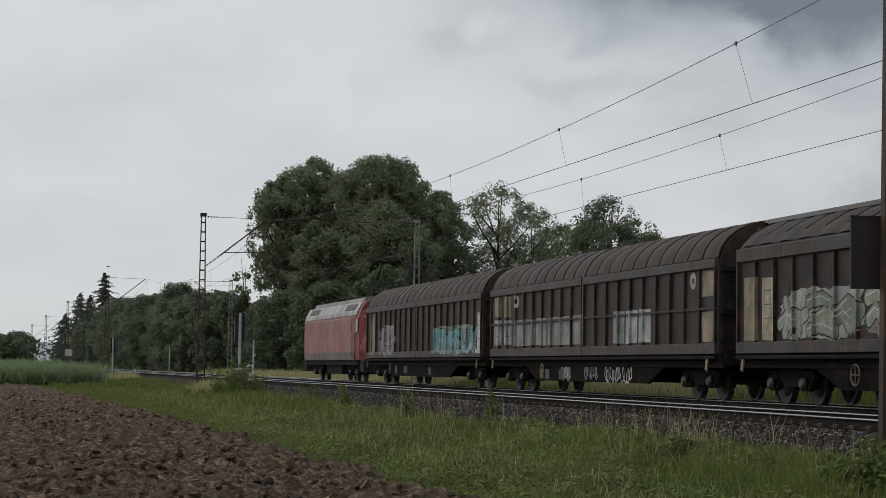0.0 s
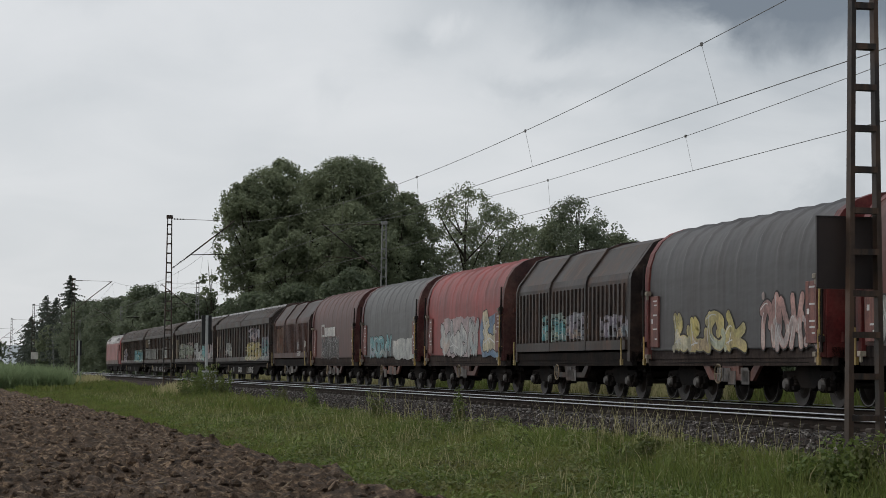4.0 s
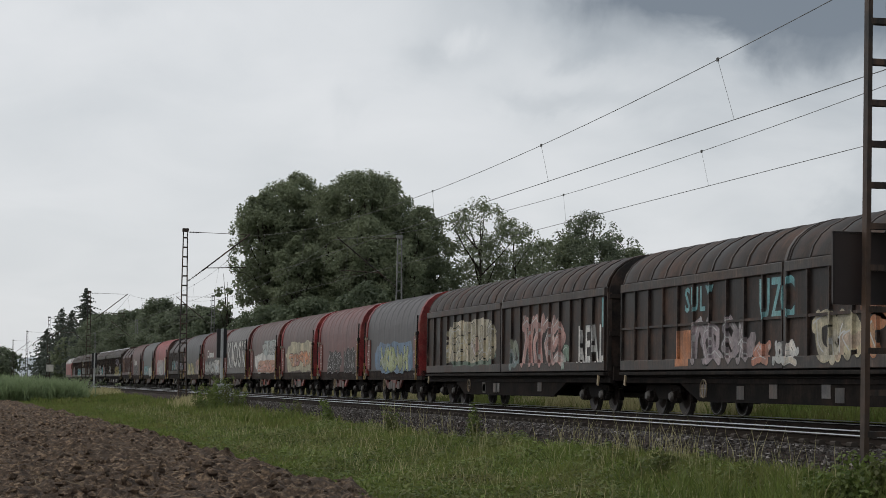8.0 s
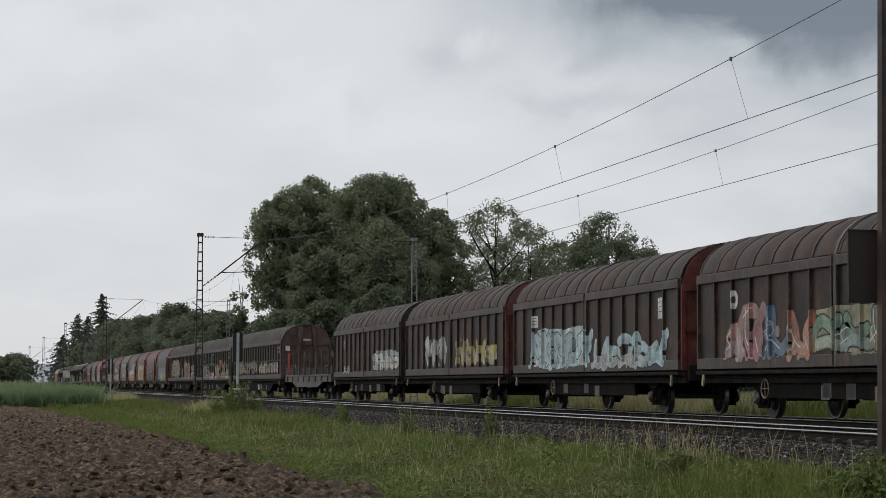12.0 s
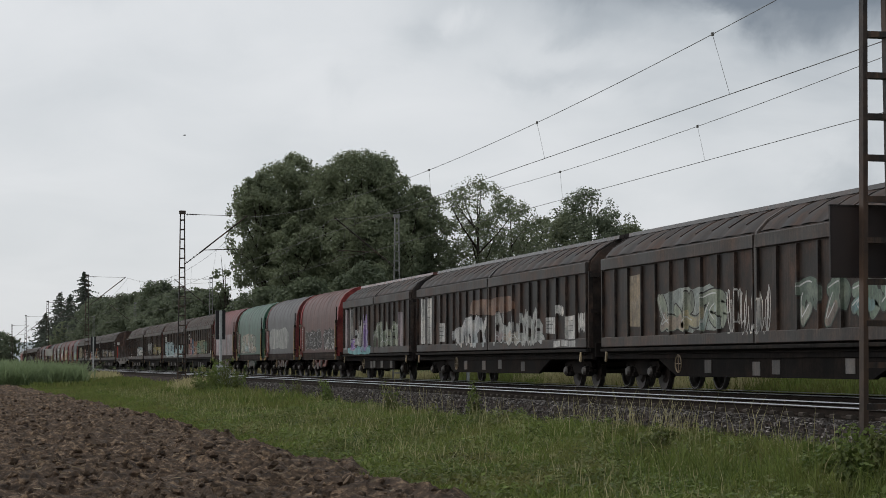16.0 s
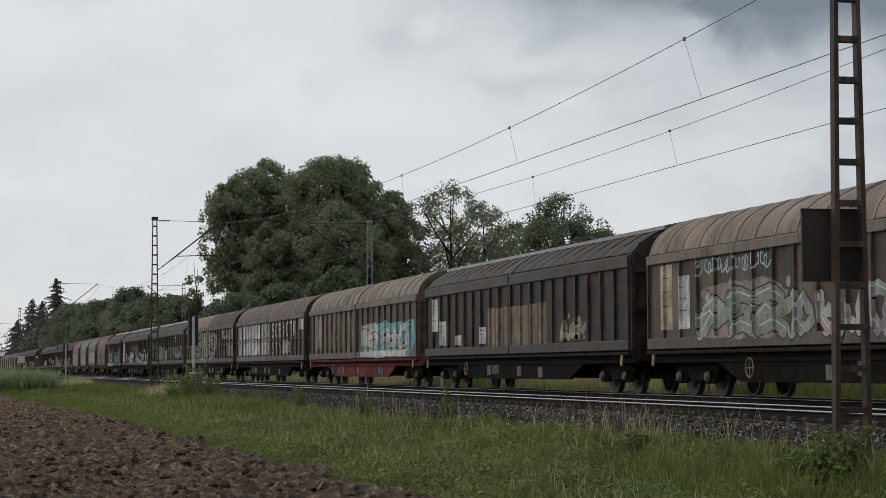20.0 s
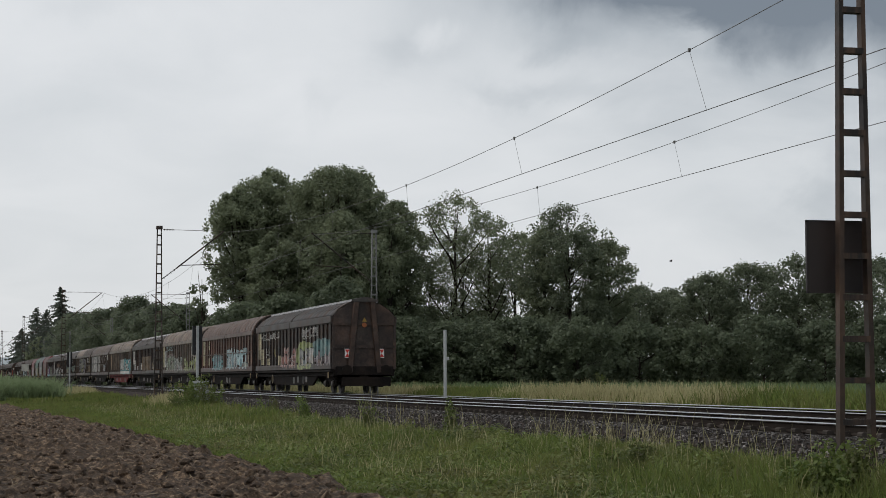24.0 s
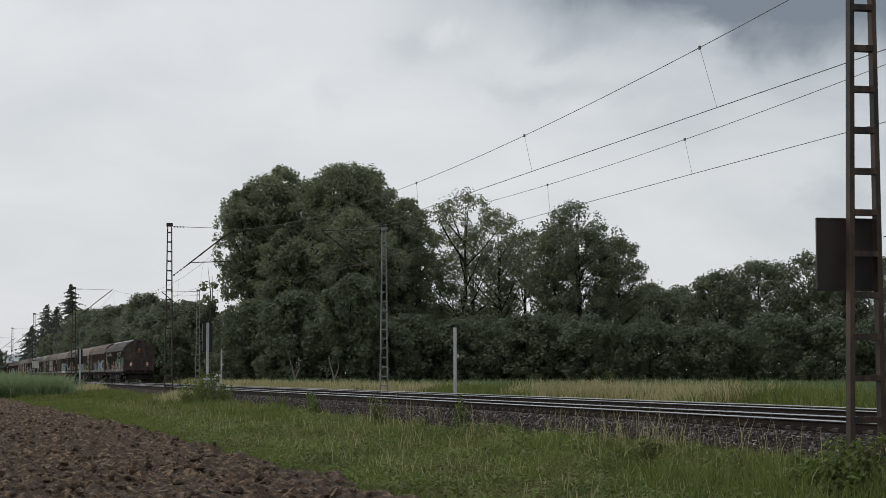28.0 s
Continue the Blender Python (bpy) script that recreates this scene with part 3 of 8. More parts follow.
    dry = [tufts(rng, 95, 9.3, 10.9, 21, 52, 3, 0.5, 1.1, 0.004, 0.10, 1.2, 0.35), tufts(rng, 1500, 6.4, 10.6, 20, 110, 3, 0.15, 0.5, 0.005, 0.15, 1.0, 0.5), tufts(rng, 4200, 5.6, 10.2, 18, 90, 3, 0.03, 0.15, 0.008, 0.1, 1.3, 1.0),
           tufts(rng, 45, 10.2, 11.2, 27, 36, 4, 0.5, 1.0, 0.004, 0.1), tufts(rng, 500, 9.6, 10.9, 92, 100, 7, 0.3, 0.75, 0.02, 0.2), tufts(rng, 500, 9.6, 10.9, 150, 168, 7, 0.3, 0.8, 0.03, 0.2),
           tufts(rng, 1300, 21.6, 25.2, 36, 210, 5, 0.2, 0.6, 0.016, 0.2, 1.0, 0.35), tufts(rng, 4200, 21.6, 25.0, 55, 80, 5, 0.35, 0.85, 0.012, 0.15, 1.0, 0.3), tufts(rng, 3500, 21.6, 24.6, 92, 210, 6, 0.3, 0.75, 0.02, 0.2, 1.0, 0.3)]
    setting("dry_grass", fast_mesh("dry_grass", np.concatenate(dry), 4, DRY_GRASS), "tall pale dry grass along the tracks", "grass", "stuff")
    litter = [tufts(rng, 5200, 10.2, 11.0, 17, 110, 6, 0.03, 0.13, 0.010, 0.12, 1.2, 0.9)]
    setting("dead_weeds", fast_mesh("dead_weeds", np.concatenate(litter), 4, LITTER), "brown dead weeds at the foot of the ballast", "weeds", "stuff")
    back = [tufts(rng, 3800, 21.6, 26.5, 56, 80, 6, 0.2, 0.55, 0.016, 0.2), tufts(rng, 4200, 21.6, 26.5, 34, 58, 6, 0.25, 0.8, 0.018, 0.2), tufts(rng, 6500, 21.4, 26.5, 76, 95, 6, 0.25, 0.6, 0.02, 0.2), tufts(rng, 3500, 25, 27.5, 58, 230, 6, 0.2, 0.6, 0.024, 0.2)]
    setting("meadow_grass", fast_mesh("meadow_grass", np.concatenate(back), 4, GRASS), "green meadow grass behind the tracks", "grass", "stuff")
    crop = [tufts(rng, 11000, 25.5, 95, 45, 190, 7, 0.6, 1.05, 0.05, 0.25, 0.9, 0.8)]
    setting("crop", fast_mesh("crop", np.concatenate(crop), 4, CROP), "green field crop in front of the wood", "crop", "stuff")
    tall = [tufts(rng, 9500, -20, 7.3, 141, 175, 9, 1.0, 1.8, 0.035, 0.4, 1.8, 1.3), tufts(rng, 2000, -30, 7.0, 170, 420, 7, 1.6, 2.2, 0.16, 0.5, 1.0, 0.4)]
    setting("tall_crop", fast_mesh("tall_crop", np.concatenate(tall), 4, TALL_CROP), "dense tall green crop beyond the ploughed field", "crop", "stuff")


LITTER = leaf_mat("dead_brown_weeds", (0.045, 0.028, 0.018), (0.12, 0.078, 0.05), 0.2)


def tracks():
    """Two tracks on one ballast bed."""
    bed = Shape()
    sweep(bed, [(10.7, -0.62), (11.75, -0.24), (12.35, -0.20), (15.1, -0.20), (15.6, -0.26), (16.0, -0.26), (16.5, -0.20), (19.3, -0.20), (19.9, -0.24), (20.9, -0.62)], line_points(0, 0))
    setting("ballast", bed.mesh("ballast", BALLAST_BED), "dark ballast bed under two railway tracks", "ballast")
    head = [(-0.035, 0), (-0.036, -0.03), (-0.01, -0.045), (-0.009, -0.13), (-0.07, -0.155), (-0.07, -0.17), (0.07, -0.17), (0.07, -0.155), (0.009, -0.13), (0.01, -0.045), (0.036, -0.03), (0.035, 0)]
    for c in (NEAR_X, FAR_X):
        for side in (-0.75, 0.75):
            s = Shape()
            sweep(s, head[1:-1], line_points(c + side, 0))
            rail = setting("rail", s.mesh("rail", RAIL_RUST), "long steel rail with a rusty web and bright head", "rail")
            top = Shape()
            sweep(top, [(-0.037, -0.014), (0.037, -0.014), (0.037, -0.008), (0.030, 0.002), (-0.030, 0.002), (-0.037, -0.008)], line_points(c + side, 0))
            part("rail_head", top.mesh("rail_head", RAIL_HEAD), rail, None, "polished bright running surface")
    sl = Shape().extrude([(-0.13, -0.36), (0.13, -0.36), (0.13, -0.21), (0.10, -0.175), (-0.10, -0.175), (-0.13, -0.21)], -1.3, 1.3, 0, "x")
    for side in (-0.75, 0.75):      # ribbed plates and clips that hold the rails
        sl.box(side - 0.19, side - 0.08, -0.09, 0.09, -0.18, -0.10, 0, 0.02).box(side + 0.08, side + 0.19, -0.09, 0.09, -0.18, -0.10, 0, 0.02)
    sl = sl.mesh("sleeper", SLEEPER)
    for c in (NEAR_X, FAR_X):
        holder = tagged(new("track_bed"), "dark sleepers under the rails of one track", "sleepers", "", "structure")
        for k in range(150):
            y = 21 + 0.6 * k
            part("sleeper", sl, holder, (c + bend(y), y, 0.0))
        rest = Shape()
        for k in range(420):
            y = 111 + 0.6 * k
            rest.box(c - 1.3 + bend(y), c + 1.3 + bend(y), y - 0.13, y + 0.13, -0.36, -0.178)
        for k in range(70):
            y = 20.4 - 0.6 * k
            rest.box(c - 1.3, c + 1.3, y - 0.13, y + 0.13, -0.36, -0.178)
        tagged(part("sleepers", rest.mesh("sleepers", SLEEPER), holder), kind="stuff")
    # stones
    rng = np.random.default_rng(5)
    m = 21000
    x = rng.uniform(10.55, 12.5, m)
    k = rng.random(m) < 0.18
    x[k] = rng.uniform(12.4, 20.6, k.sum())
    y = 20 + 90 * rng.random(m) ** 1.35
    z = np.interp(x, (10.5, 10.7, 11.75, 12.35, 19.3, 19.9, 20.9), (-0.62, -0.6, -0.24, -0.20, -0.20, -0.24, -0.6))
    r = rng.uniform(0.016, 0.036, m)
    cube = np.array([(a, b, c) for a in (-1, 1) for b in (-1, 1) for c in (-1, 1)], float)
    pts = cube[None] * rng.uniform(0.45, 1.1, (m, 8, 1)) * r[:, None, None]
    a = rng.uniform(0, 6.28, m)
    ca, sa = np.cos(a)[:, None], np.sin(a)[:, None]
    pts = np.stack([pts[..., 0] * ca - pts[..., 1] * sa, pts[..., 0] * sa + pts[..., 1] * ca, pts[..., 2]], -1)
    pts += np.stack([x + np.array([bend(v) for v in y]), y, z + 0.01], -1)[:, None]
    q = np.array([(0, 1, 3, 2), (4, 6, 7, 5), (0, 4, 5, 1), (2, 3, 7, 6), (0, 2, 6, 4), (1, 5, 7, 3)])
    setting("ballast_stones", fast_mesh("ballast_stones", pts[:, q].reshape(-1, 4, 3), 4, BALLAST_ISLAND), "grey crushed ballast stones on the track shoulder", "stones", "stuff")


def ballast_island_build(t, b):
    r = t.nodes.new("ShaderNodeNewGeometry").outputs["Random Per Island"]
    c = ramp(t, r, [(0.0, (0.016, 0.012, 0.010)), (0.6, (0.040, 0.031, 0.026)), (0.88, (0.085, 0.070, 0.060)), (1.0, (0.34, 0.31, 0.29))])
    t.links.new(c, b.inputs["Base Color"])
    b.inputs["Roughness"].default_value = 0.6


BALLAST_ISLAND = material("ballast_stones", ballast_island_build)


# ---- overhead line ----
MAST_TOP = 8.25


def mast_meshes(steel):
    lo, hi, base = 0.195, 0.095, -0.5
    leg = Shape()
    leg.add([(-0.04, -0.06, base), (0.024, -0.06, base), (0.024, 0.06, base), (-0.04, 0.06, base), (lo - hi - 0.03, -0.06, MAST_TOP), (lo - hi + 0.018, -0.06, MAST_TOP), (lo - hi + 0.018, 0.06, MAST_TOP), (lo - hi - 0.03, 0.06, MAST_TOP)],
            [(0, 3, 2, 1), (4, 5, 6, 7), (0, 1, 5, 4), (1, 2, 6, 5), (2, 3, 7, 6), (3, 0, 4, 7)])
    rung = Shape().box(-1, 1, -0.062, 0.062, -0.035, 0.035).mesh("batten", steel)
    cap = Shape().box(-0.16, 0.16, -0.09, 0.09, MAST_TOP - 0.02, MAST_TOP + 0.16, 0, 0.02).mesh("cap", steel)
    return leg.mesh("leg", steel), rung, cap


MAST_KIT = {1: mast_meshes(MAST_STEEL), -1: mast_meshes(LIT_STEEL)}


def insulator(a, b, r=0.055):
    s = Shape()
    a, b = Vector(a), Vector(b)
    s.tube([a, b], 0.022, 6)
    for k in range(4):
        c = a.lerp(b, (k + 0.5) / 4)
        d = (b - a).normalized() * 0.02
        s.tube([c - d, c, c + d], r, 8, 0, [r * 0.5, r, r * 0.5])
    return s.mesh("insulator", INSULATOR)


def mast(x, y, side, arm=True):
    """A framed steel mast; side is the way to its track. Local x points to the track."""
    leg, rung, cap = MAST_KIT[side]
    m = thing("catenary_mast", "tall dark steel framed catenary mast beside the track", "mast", "masts along the railway", pose(x + bend(y), y, 0, 0, 0, 0 if side > 0 else 180))
    for s in (1, -1):
        part("leg", leg, m, pose(-0.195 * s, 0, 0, 0, 0, 0 if s > 0 else 180))
    for k in range(17):
        z = 0.17 + 0.485 * k
        half = 0.195 - 0.10 * (z + 0.5) / (MAST_TOP + 0.5)
        b = part("batten", rung, m, (0, 0, z))
        b.scale = (half, 1, 1)
    part("cap", cap, m)
    if arm:
        part("tie_rod", Shape().tube([(0.75, 0, MAST_TOP - 0.03), (3.25, 0, MAST_TOP - 0.07)], 0.014).mesh("tie_rod", MAST_STEEL), m)
        part("insulator", insulator((0.18, 0, MAST_TOP - 0.03), (0.75, 0, MAST_TOP - 0.03)), m)
        part("strut", Shape().tube([(0.85, 0, 6.25), (3.3, 0, 8.2)], 0.036, 8).mesh("strut", MAST_STEEL), m)
        part("insulator", insulator((0.16, 0, 5.72), (0.85, 0, 6.25), 0.07), m)
        part("steady_tube", Shape().tube([(1.1, 0, 6.42), (3.1, 0, 6.5)], 0.024, 6).mesh("steady_tube", MAST_STEEL), m)
        part("steady_arm", Shape().tube([(2.3, 0.1, 6.3), (3.1, 0.1, 6.22), (3.45, 0.1, 5.9)], 0.014, 6).mesh("steady_arm", MAST_STEEL), m)
    return m


NEAR_MASTS, FAR_MASTS = (-58.5, 21.8, 102.3, 178, 254, 331, 410), (-58, 21.5, 102.6, 181, 259, 337, 415)


def overhead(x, masts, heights, stagger):
    """Contact wire, sagging catenary wire and droppers over one track."""
    w = thing("overhead_line", "thin dark catenary and contact wires over the track", "overhead wire", "overhead lines")
    side = [stagger if k % 2 else -stagger for k in range(len(masts))]

    def low(y):
        return (x + bend(y) + float(np.interp(y, masts, side)), y, 5.79)

    part("contact_wire", Shape().tube([low(y) for y in masts], 0.0085, 5).mesh("contact_wire", WIRE), w)
    for k, (a, b) in enumerate(zip(masts, masts[1:])):
        za, zb = heights[k], heights[k + 1]

        def high(y):
            u = (y - a) / (b - a)
            return (x + bend(y), y, za + (zb - za) * u - (za + zb - 13.4) * 2.0 * u * (1 - u))

        part("catenary_wire", Shape().tube([high(y) for y in np.linspace(a, b, 33)], 0.0078, 5).mesh("catenary_wire", WIRE), w)
        y = a + 2.0
        while y < b - 1:
            part("dropper", Shape().tube([high(y), low(y - 0.25)], 0.004, 4).mesh("dropper", WIRE), w)
            part("clamp", Shape().box(-0.02, 0.02, -0.03, 0.03, -0.035, 0.035).mesh("clamp", WIRE), w, high(y))
            y += 12.45


def line_furniture():
    for k, y in enumerate(NEAR_MASTS[1:]):
        mast(10.26 if k == 0 else 10.2, y, 1)
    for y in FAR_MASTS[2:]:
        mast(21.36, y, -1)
    overhead(NEAR_X, NEAR_MASTS, (8.1, 7.55, 8.15, 8.15, 8.15, 8.15, 8.15), 0.38)
    overhead(FAR_X, FAR_MASTS, (8.1, 7.4, 8.07, 8.1, 8.1, 8.1, 8.1), 0.3)
    # board on the nearest mast, seen from behind
    b = thing("signal_board", "dark square back of a signal board behind the mast", "sign", "", (10.10, 21.98, 2.11))
    part("board", Shape().box(-0.34, 0.34, -0.012, 0.012, -0.41, 0.41, 0, 0.006).mesh("board", BOARD_BACK), b)
    part("edge", Shape().box(-0.36, -0.34, -0.02, 0.02, -0.42, 0.42).box(0.34, 0.36, -0.02, 0.02, -0.42, 0.42).box(-0.36, 0.36, -0.02, 0.02, 0.41, 0.43).box(-0.36, 0.36, -0.02, 0.02, -0.43, -0.41).mesh("edge", BOARD_BACK), b)
    part("bracket", Shape().box(0.02, 0.42, -0.1, -0.02, 0.47, 0.50).box(0.05, 0.09, -0.1, -0.02, 0.3, 0.5).mesh("bracket", MAST_STEEL), b)
    # slender posts
    post = Shape().extrude([(-0.06, -0.045), (-0.045, -0.06), (0.045, -0.06), (0.06, -0.045), (0.06, 0.045), (0.045, 0.06), (-0.045, 0.06), (-0.06, 0.045)], -3.3, 0, 0, "z").mesh("post", CONCRETE)
    clip = Shape().box(0.06, 0.17, -0.05, 0.05, -1.30, -1.16, 0, 0.02).mesh("clip", CONCRETE)
    box = Shape().box(-0.22, 0.22, 0.065, 0.30, -1.30, 0.0, 0, 0.02).mesh("signal_box", BLACK_BOX)
    for x, y, z, has_box in ((20.66, 84.5, 2.76, 0), (20.5, 159, 2.8, 0), (20.4, 228, 2.8, 0), (10.72, 90.5, 3.05, 1), (10.7, 177, 2.98, 1)):
        p = thing("signal_post" if has_box else "marker_post", "slim pale post with a black signal box at its top" if has_box else "slim pale concrete post beside the track", "post", "posts along the railway", (x + bend(y), y, z))
        part("post", post, p)
        part("signal_box" if has_box else "clip", box if has_box else clip, p)
    for x, y, z in ((9.6, 236, 2.0), (22.3, 262, 2.3)):
        p = thing("track_sign", "small pale square sign on a thin post", "sign", "signs along the railway", (x + bend(y), y, z))
        part("plate", Shape().box(-0.4, 0.4, -0.02, 0.02, -0.45, 0.35, 0, 0.01).mesh("plate", WHITE_PLATE), p)
        part("post", Shape().tube([(0, 0.04, -2.9), (0, 0.04, 0.3)], 0.04).mesh("post", MAST_STEEL), p)
    c = thing("cable_cabinet", "low grey concrete cable cabinet among weeds", "cabinet", "", (10.6, 88.6, -0.75))
    part("body", Shape().box(-0.28, 0.28, -0.2, 0.2, 0, 1.25, 0, 0.02).mesh("body", CONCRETE), c)
    part("lid", Shape().box(-0.33, 0.33, -0.25, 0.25, 1.25, 1.33, 0, 0.02).mesh("lid", CONCRETE), c)


# ---- trees ----
def foliage(rng, blobs, count, size, droop=0.0):
    """Leaves that fill many small lobes, thickest towards the skin of each: kites that face every way."""
    blobs = np.array(blobs)
    area = blobs[:, 3] ** 2
    pick = rng.choice(len(blobs), count, p=area / area.sum())
    d = rng.normal(0, 1, (count, 3))
    d /= np.linalg.norm(d, axis=1)[:, None]
    b = blobs[pick]
    r = b[:, 3] * (0.30 + 0.80 * rng.random(count) ** 0.6)
    c = b[:, :3] + d * r[:, None] * np.stack([np.ones(count), np.ones(count), b[:, 4]], -1)
    # leaves spread mostly flat to the skin of their lobe, tilted up to the light
    face = d * 0.6 + rng.normal(0, 0.45, (count, 3)) + np.array([0, 0, 0.4])
    u = np.cross(face, rng.normal(0, 1, (count, 3)))
    u[:, 2] -= droop
    u /= np.linalg.norm(u, axis=1)[:, None]
    v = np.cross(u, face)
    v /= np.maximum(np.linalg.norm(v, axis=1), 1e-6)[:, None]
    s = size * rng.uniform(0.55, 1.35, count)[:, None]
    return np.stack([c - u * s, c + v * s * 0.8, c + u * s, c - v * s * 0.8 + u * s * 0.2], 1)


def tree(kind, x, y, top, wide, seed, label, count=7000, size=0.30, low=0.28, airy=1.0):
    """A trunk, rising limbs and a crown of many small lobes inside an uneven envelope."""
    rng = np.random.default_rng(seed)
    base = lift(x) - 0.1
    h = top - base
    wide *= 1.42 if kind == "poplar" else 1.3 if kind == "wood" else 1.2
    t = thing({"bush": "bush", "conifer": "spruce"}.get(kind, "tree"), label, {"bush": "bush"}.get(kind, "tree"), "trees behind the railway", (x, y, base))
    blobs, wood = [], Shape()
    lean = rng.normal(0, 0.015, 2)
    trunk = [(lean[0] * z, lean[1] * z, z) for z in np.linspace(0, h * 0.92, 7)]
    r0 = (0.014 * h + 0.05) * (0.45 + 0.55 * airy)
    wood.tube(trunk, 0, 8, 0, [r0 * (1.25 - 1.15 * k / 6) for k in range(7)])
    if kind == "conifer":
        # whorls of drooping boughs, shorter towards the tip
        z = h * 0.05
        while z < h * 0.985:
            f = z / h
            reach = wide / 2 * (1 - f) ** 0.9 + 0.12
            turn = rng.uniform(0, 6.28)
            for j in range(7):
                a, far = turn + 0.9 * j + rng.normal(0, 0.2), reach * rng.uniform(0.45, 1.3)
                step = rng.normal(0, 0.10 + 0.02 * (h - z))
                for q in (0.2, 0.4, 0.6, 0.8, 1.0):
                    blobs.append((math.cos(a) * far * q, math.sin(a) * far * q, z + step - far * 0.30 * q ** 1.5 + far * 0.12 * q, (0.13 + 0.085 * reach) * (1.3 - 0.8 * q), 0.5))
            z += 0.42 + 0.05 * (h - z)
    else:
        n = int({"poplar": 300, "wood": 240, "bush": 190}[kind] * airy)
        ph = rng.uniform(0, 6.28, 4)
        peak = 0.55 if kind == "poplar" else 0.5
        for k in range(n):
            f = rng.random() ** 0.85
            a = rng.uniform(0, 6.283)
            away = (f - peak) / (1 - peak) if f > peak else (peak - f) / peak * 0.8
            # boughs and bays in the outline
            uneven = rng.uniform(0.70, 1.06) + 0.07 * math.sin(3 * a + ph[0] + 5 * f) + 0.08 * math.sin(2 * a - 11 * f + ph[1]) + 0.07 * math.sin(19 * f + ph[2])
            r = wide / 2 * max(0.16, (1 - min(1, away) ** 2.2) ** 0.5) * uneven
            br = wide * rng.uniform(0.035, 0.10) * (0.55 + 0.45 * airy)
            q = rng.uniform(0.2, 1.0) ** 0.5
            z = min(h * (low + (0.985 - low) * f), h - br * 0.5)
            p = (math.cos(a) * (r * q) + lean[0] * z, math.sin(a) * (r * q) + lean[1] * z, z)
            blobs.append((*p, br, rng.uniform(0.75, 1.25)))
            if k % 13 == 0:
                st = max(0.12, (z / h) - rng.uniform(0.12, 0.28))
                start = (lean[0] * st * h, lean[1] * st * h, st * h)
                mid = tuple(start[i] * 0.4 + p[i] * 0.6 - (0.06 * (p[2] - start[2]) if i == 2 else 0) for i in range(3))
                wood.tube([start, mid, p], 0, 5, 0, [r0 * 0.36, r0 * 0.2, r0 * 0.06])
    part("trunk", wood.mesh("trunk", BARK), t)
    part("crown", fast_mesh("crown", foliage(rng, blobs, count, size, 0.5 if kind == "conifer" else 0.1), 4, LEAF[kind]), t)
    return t


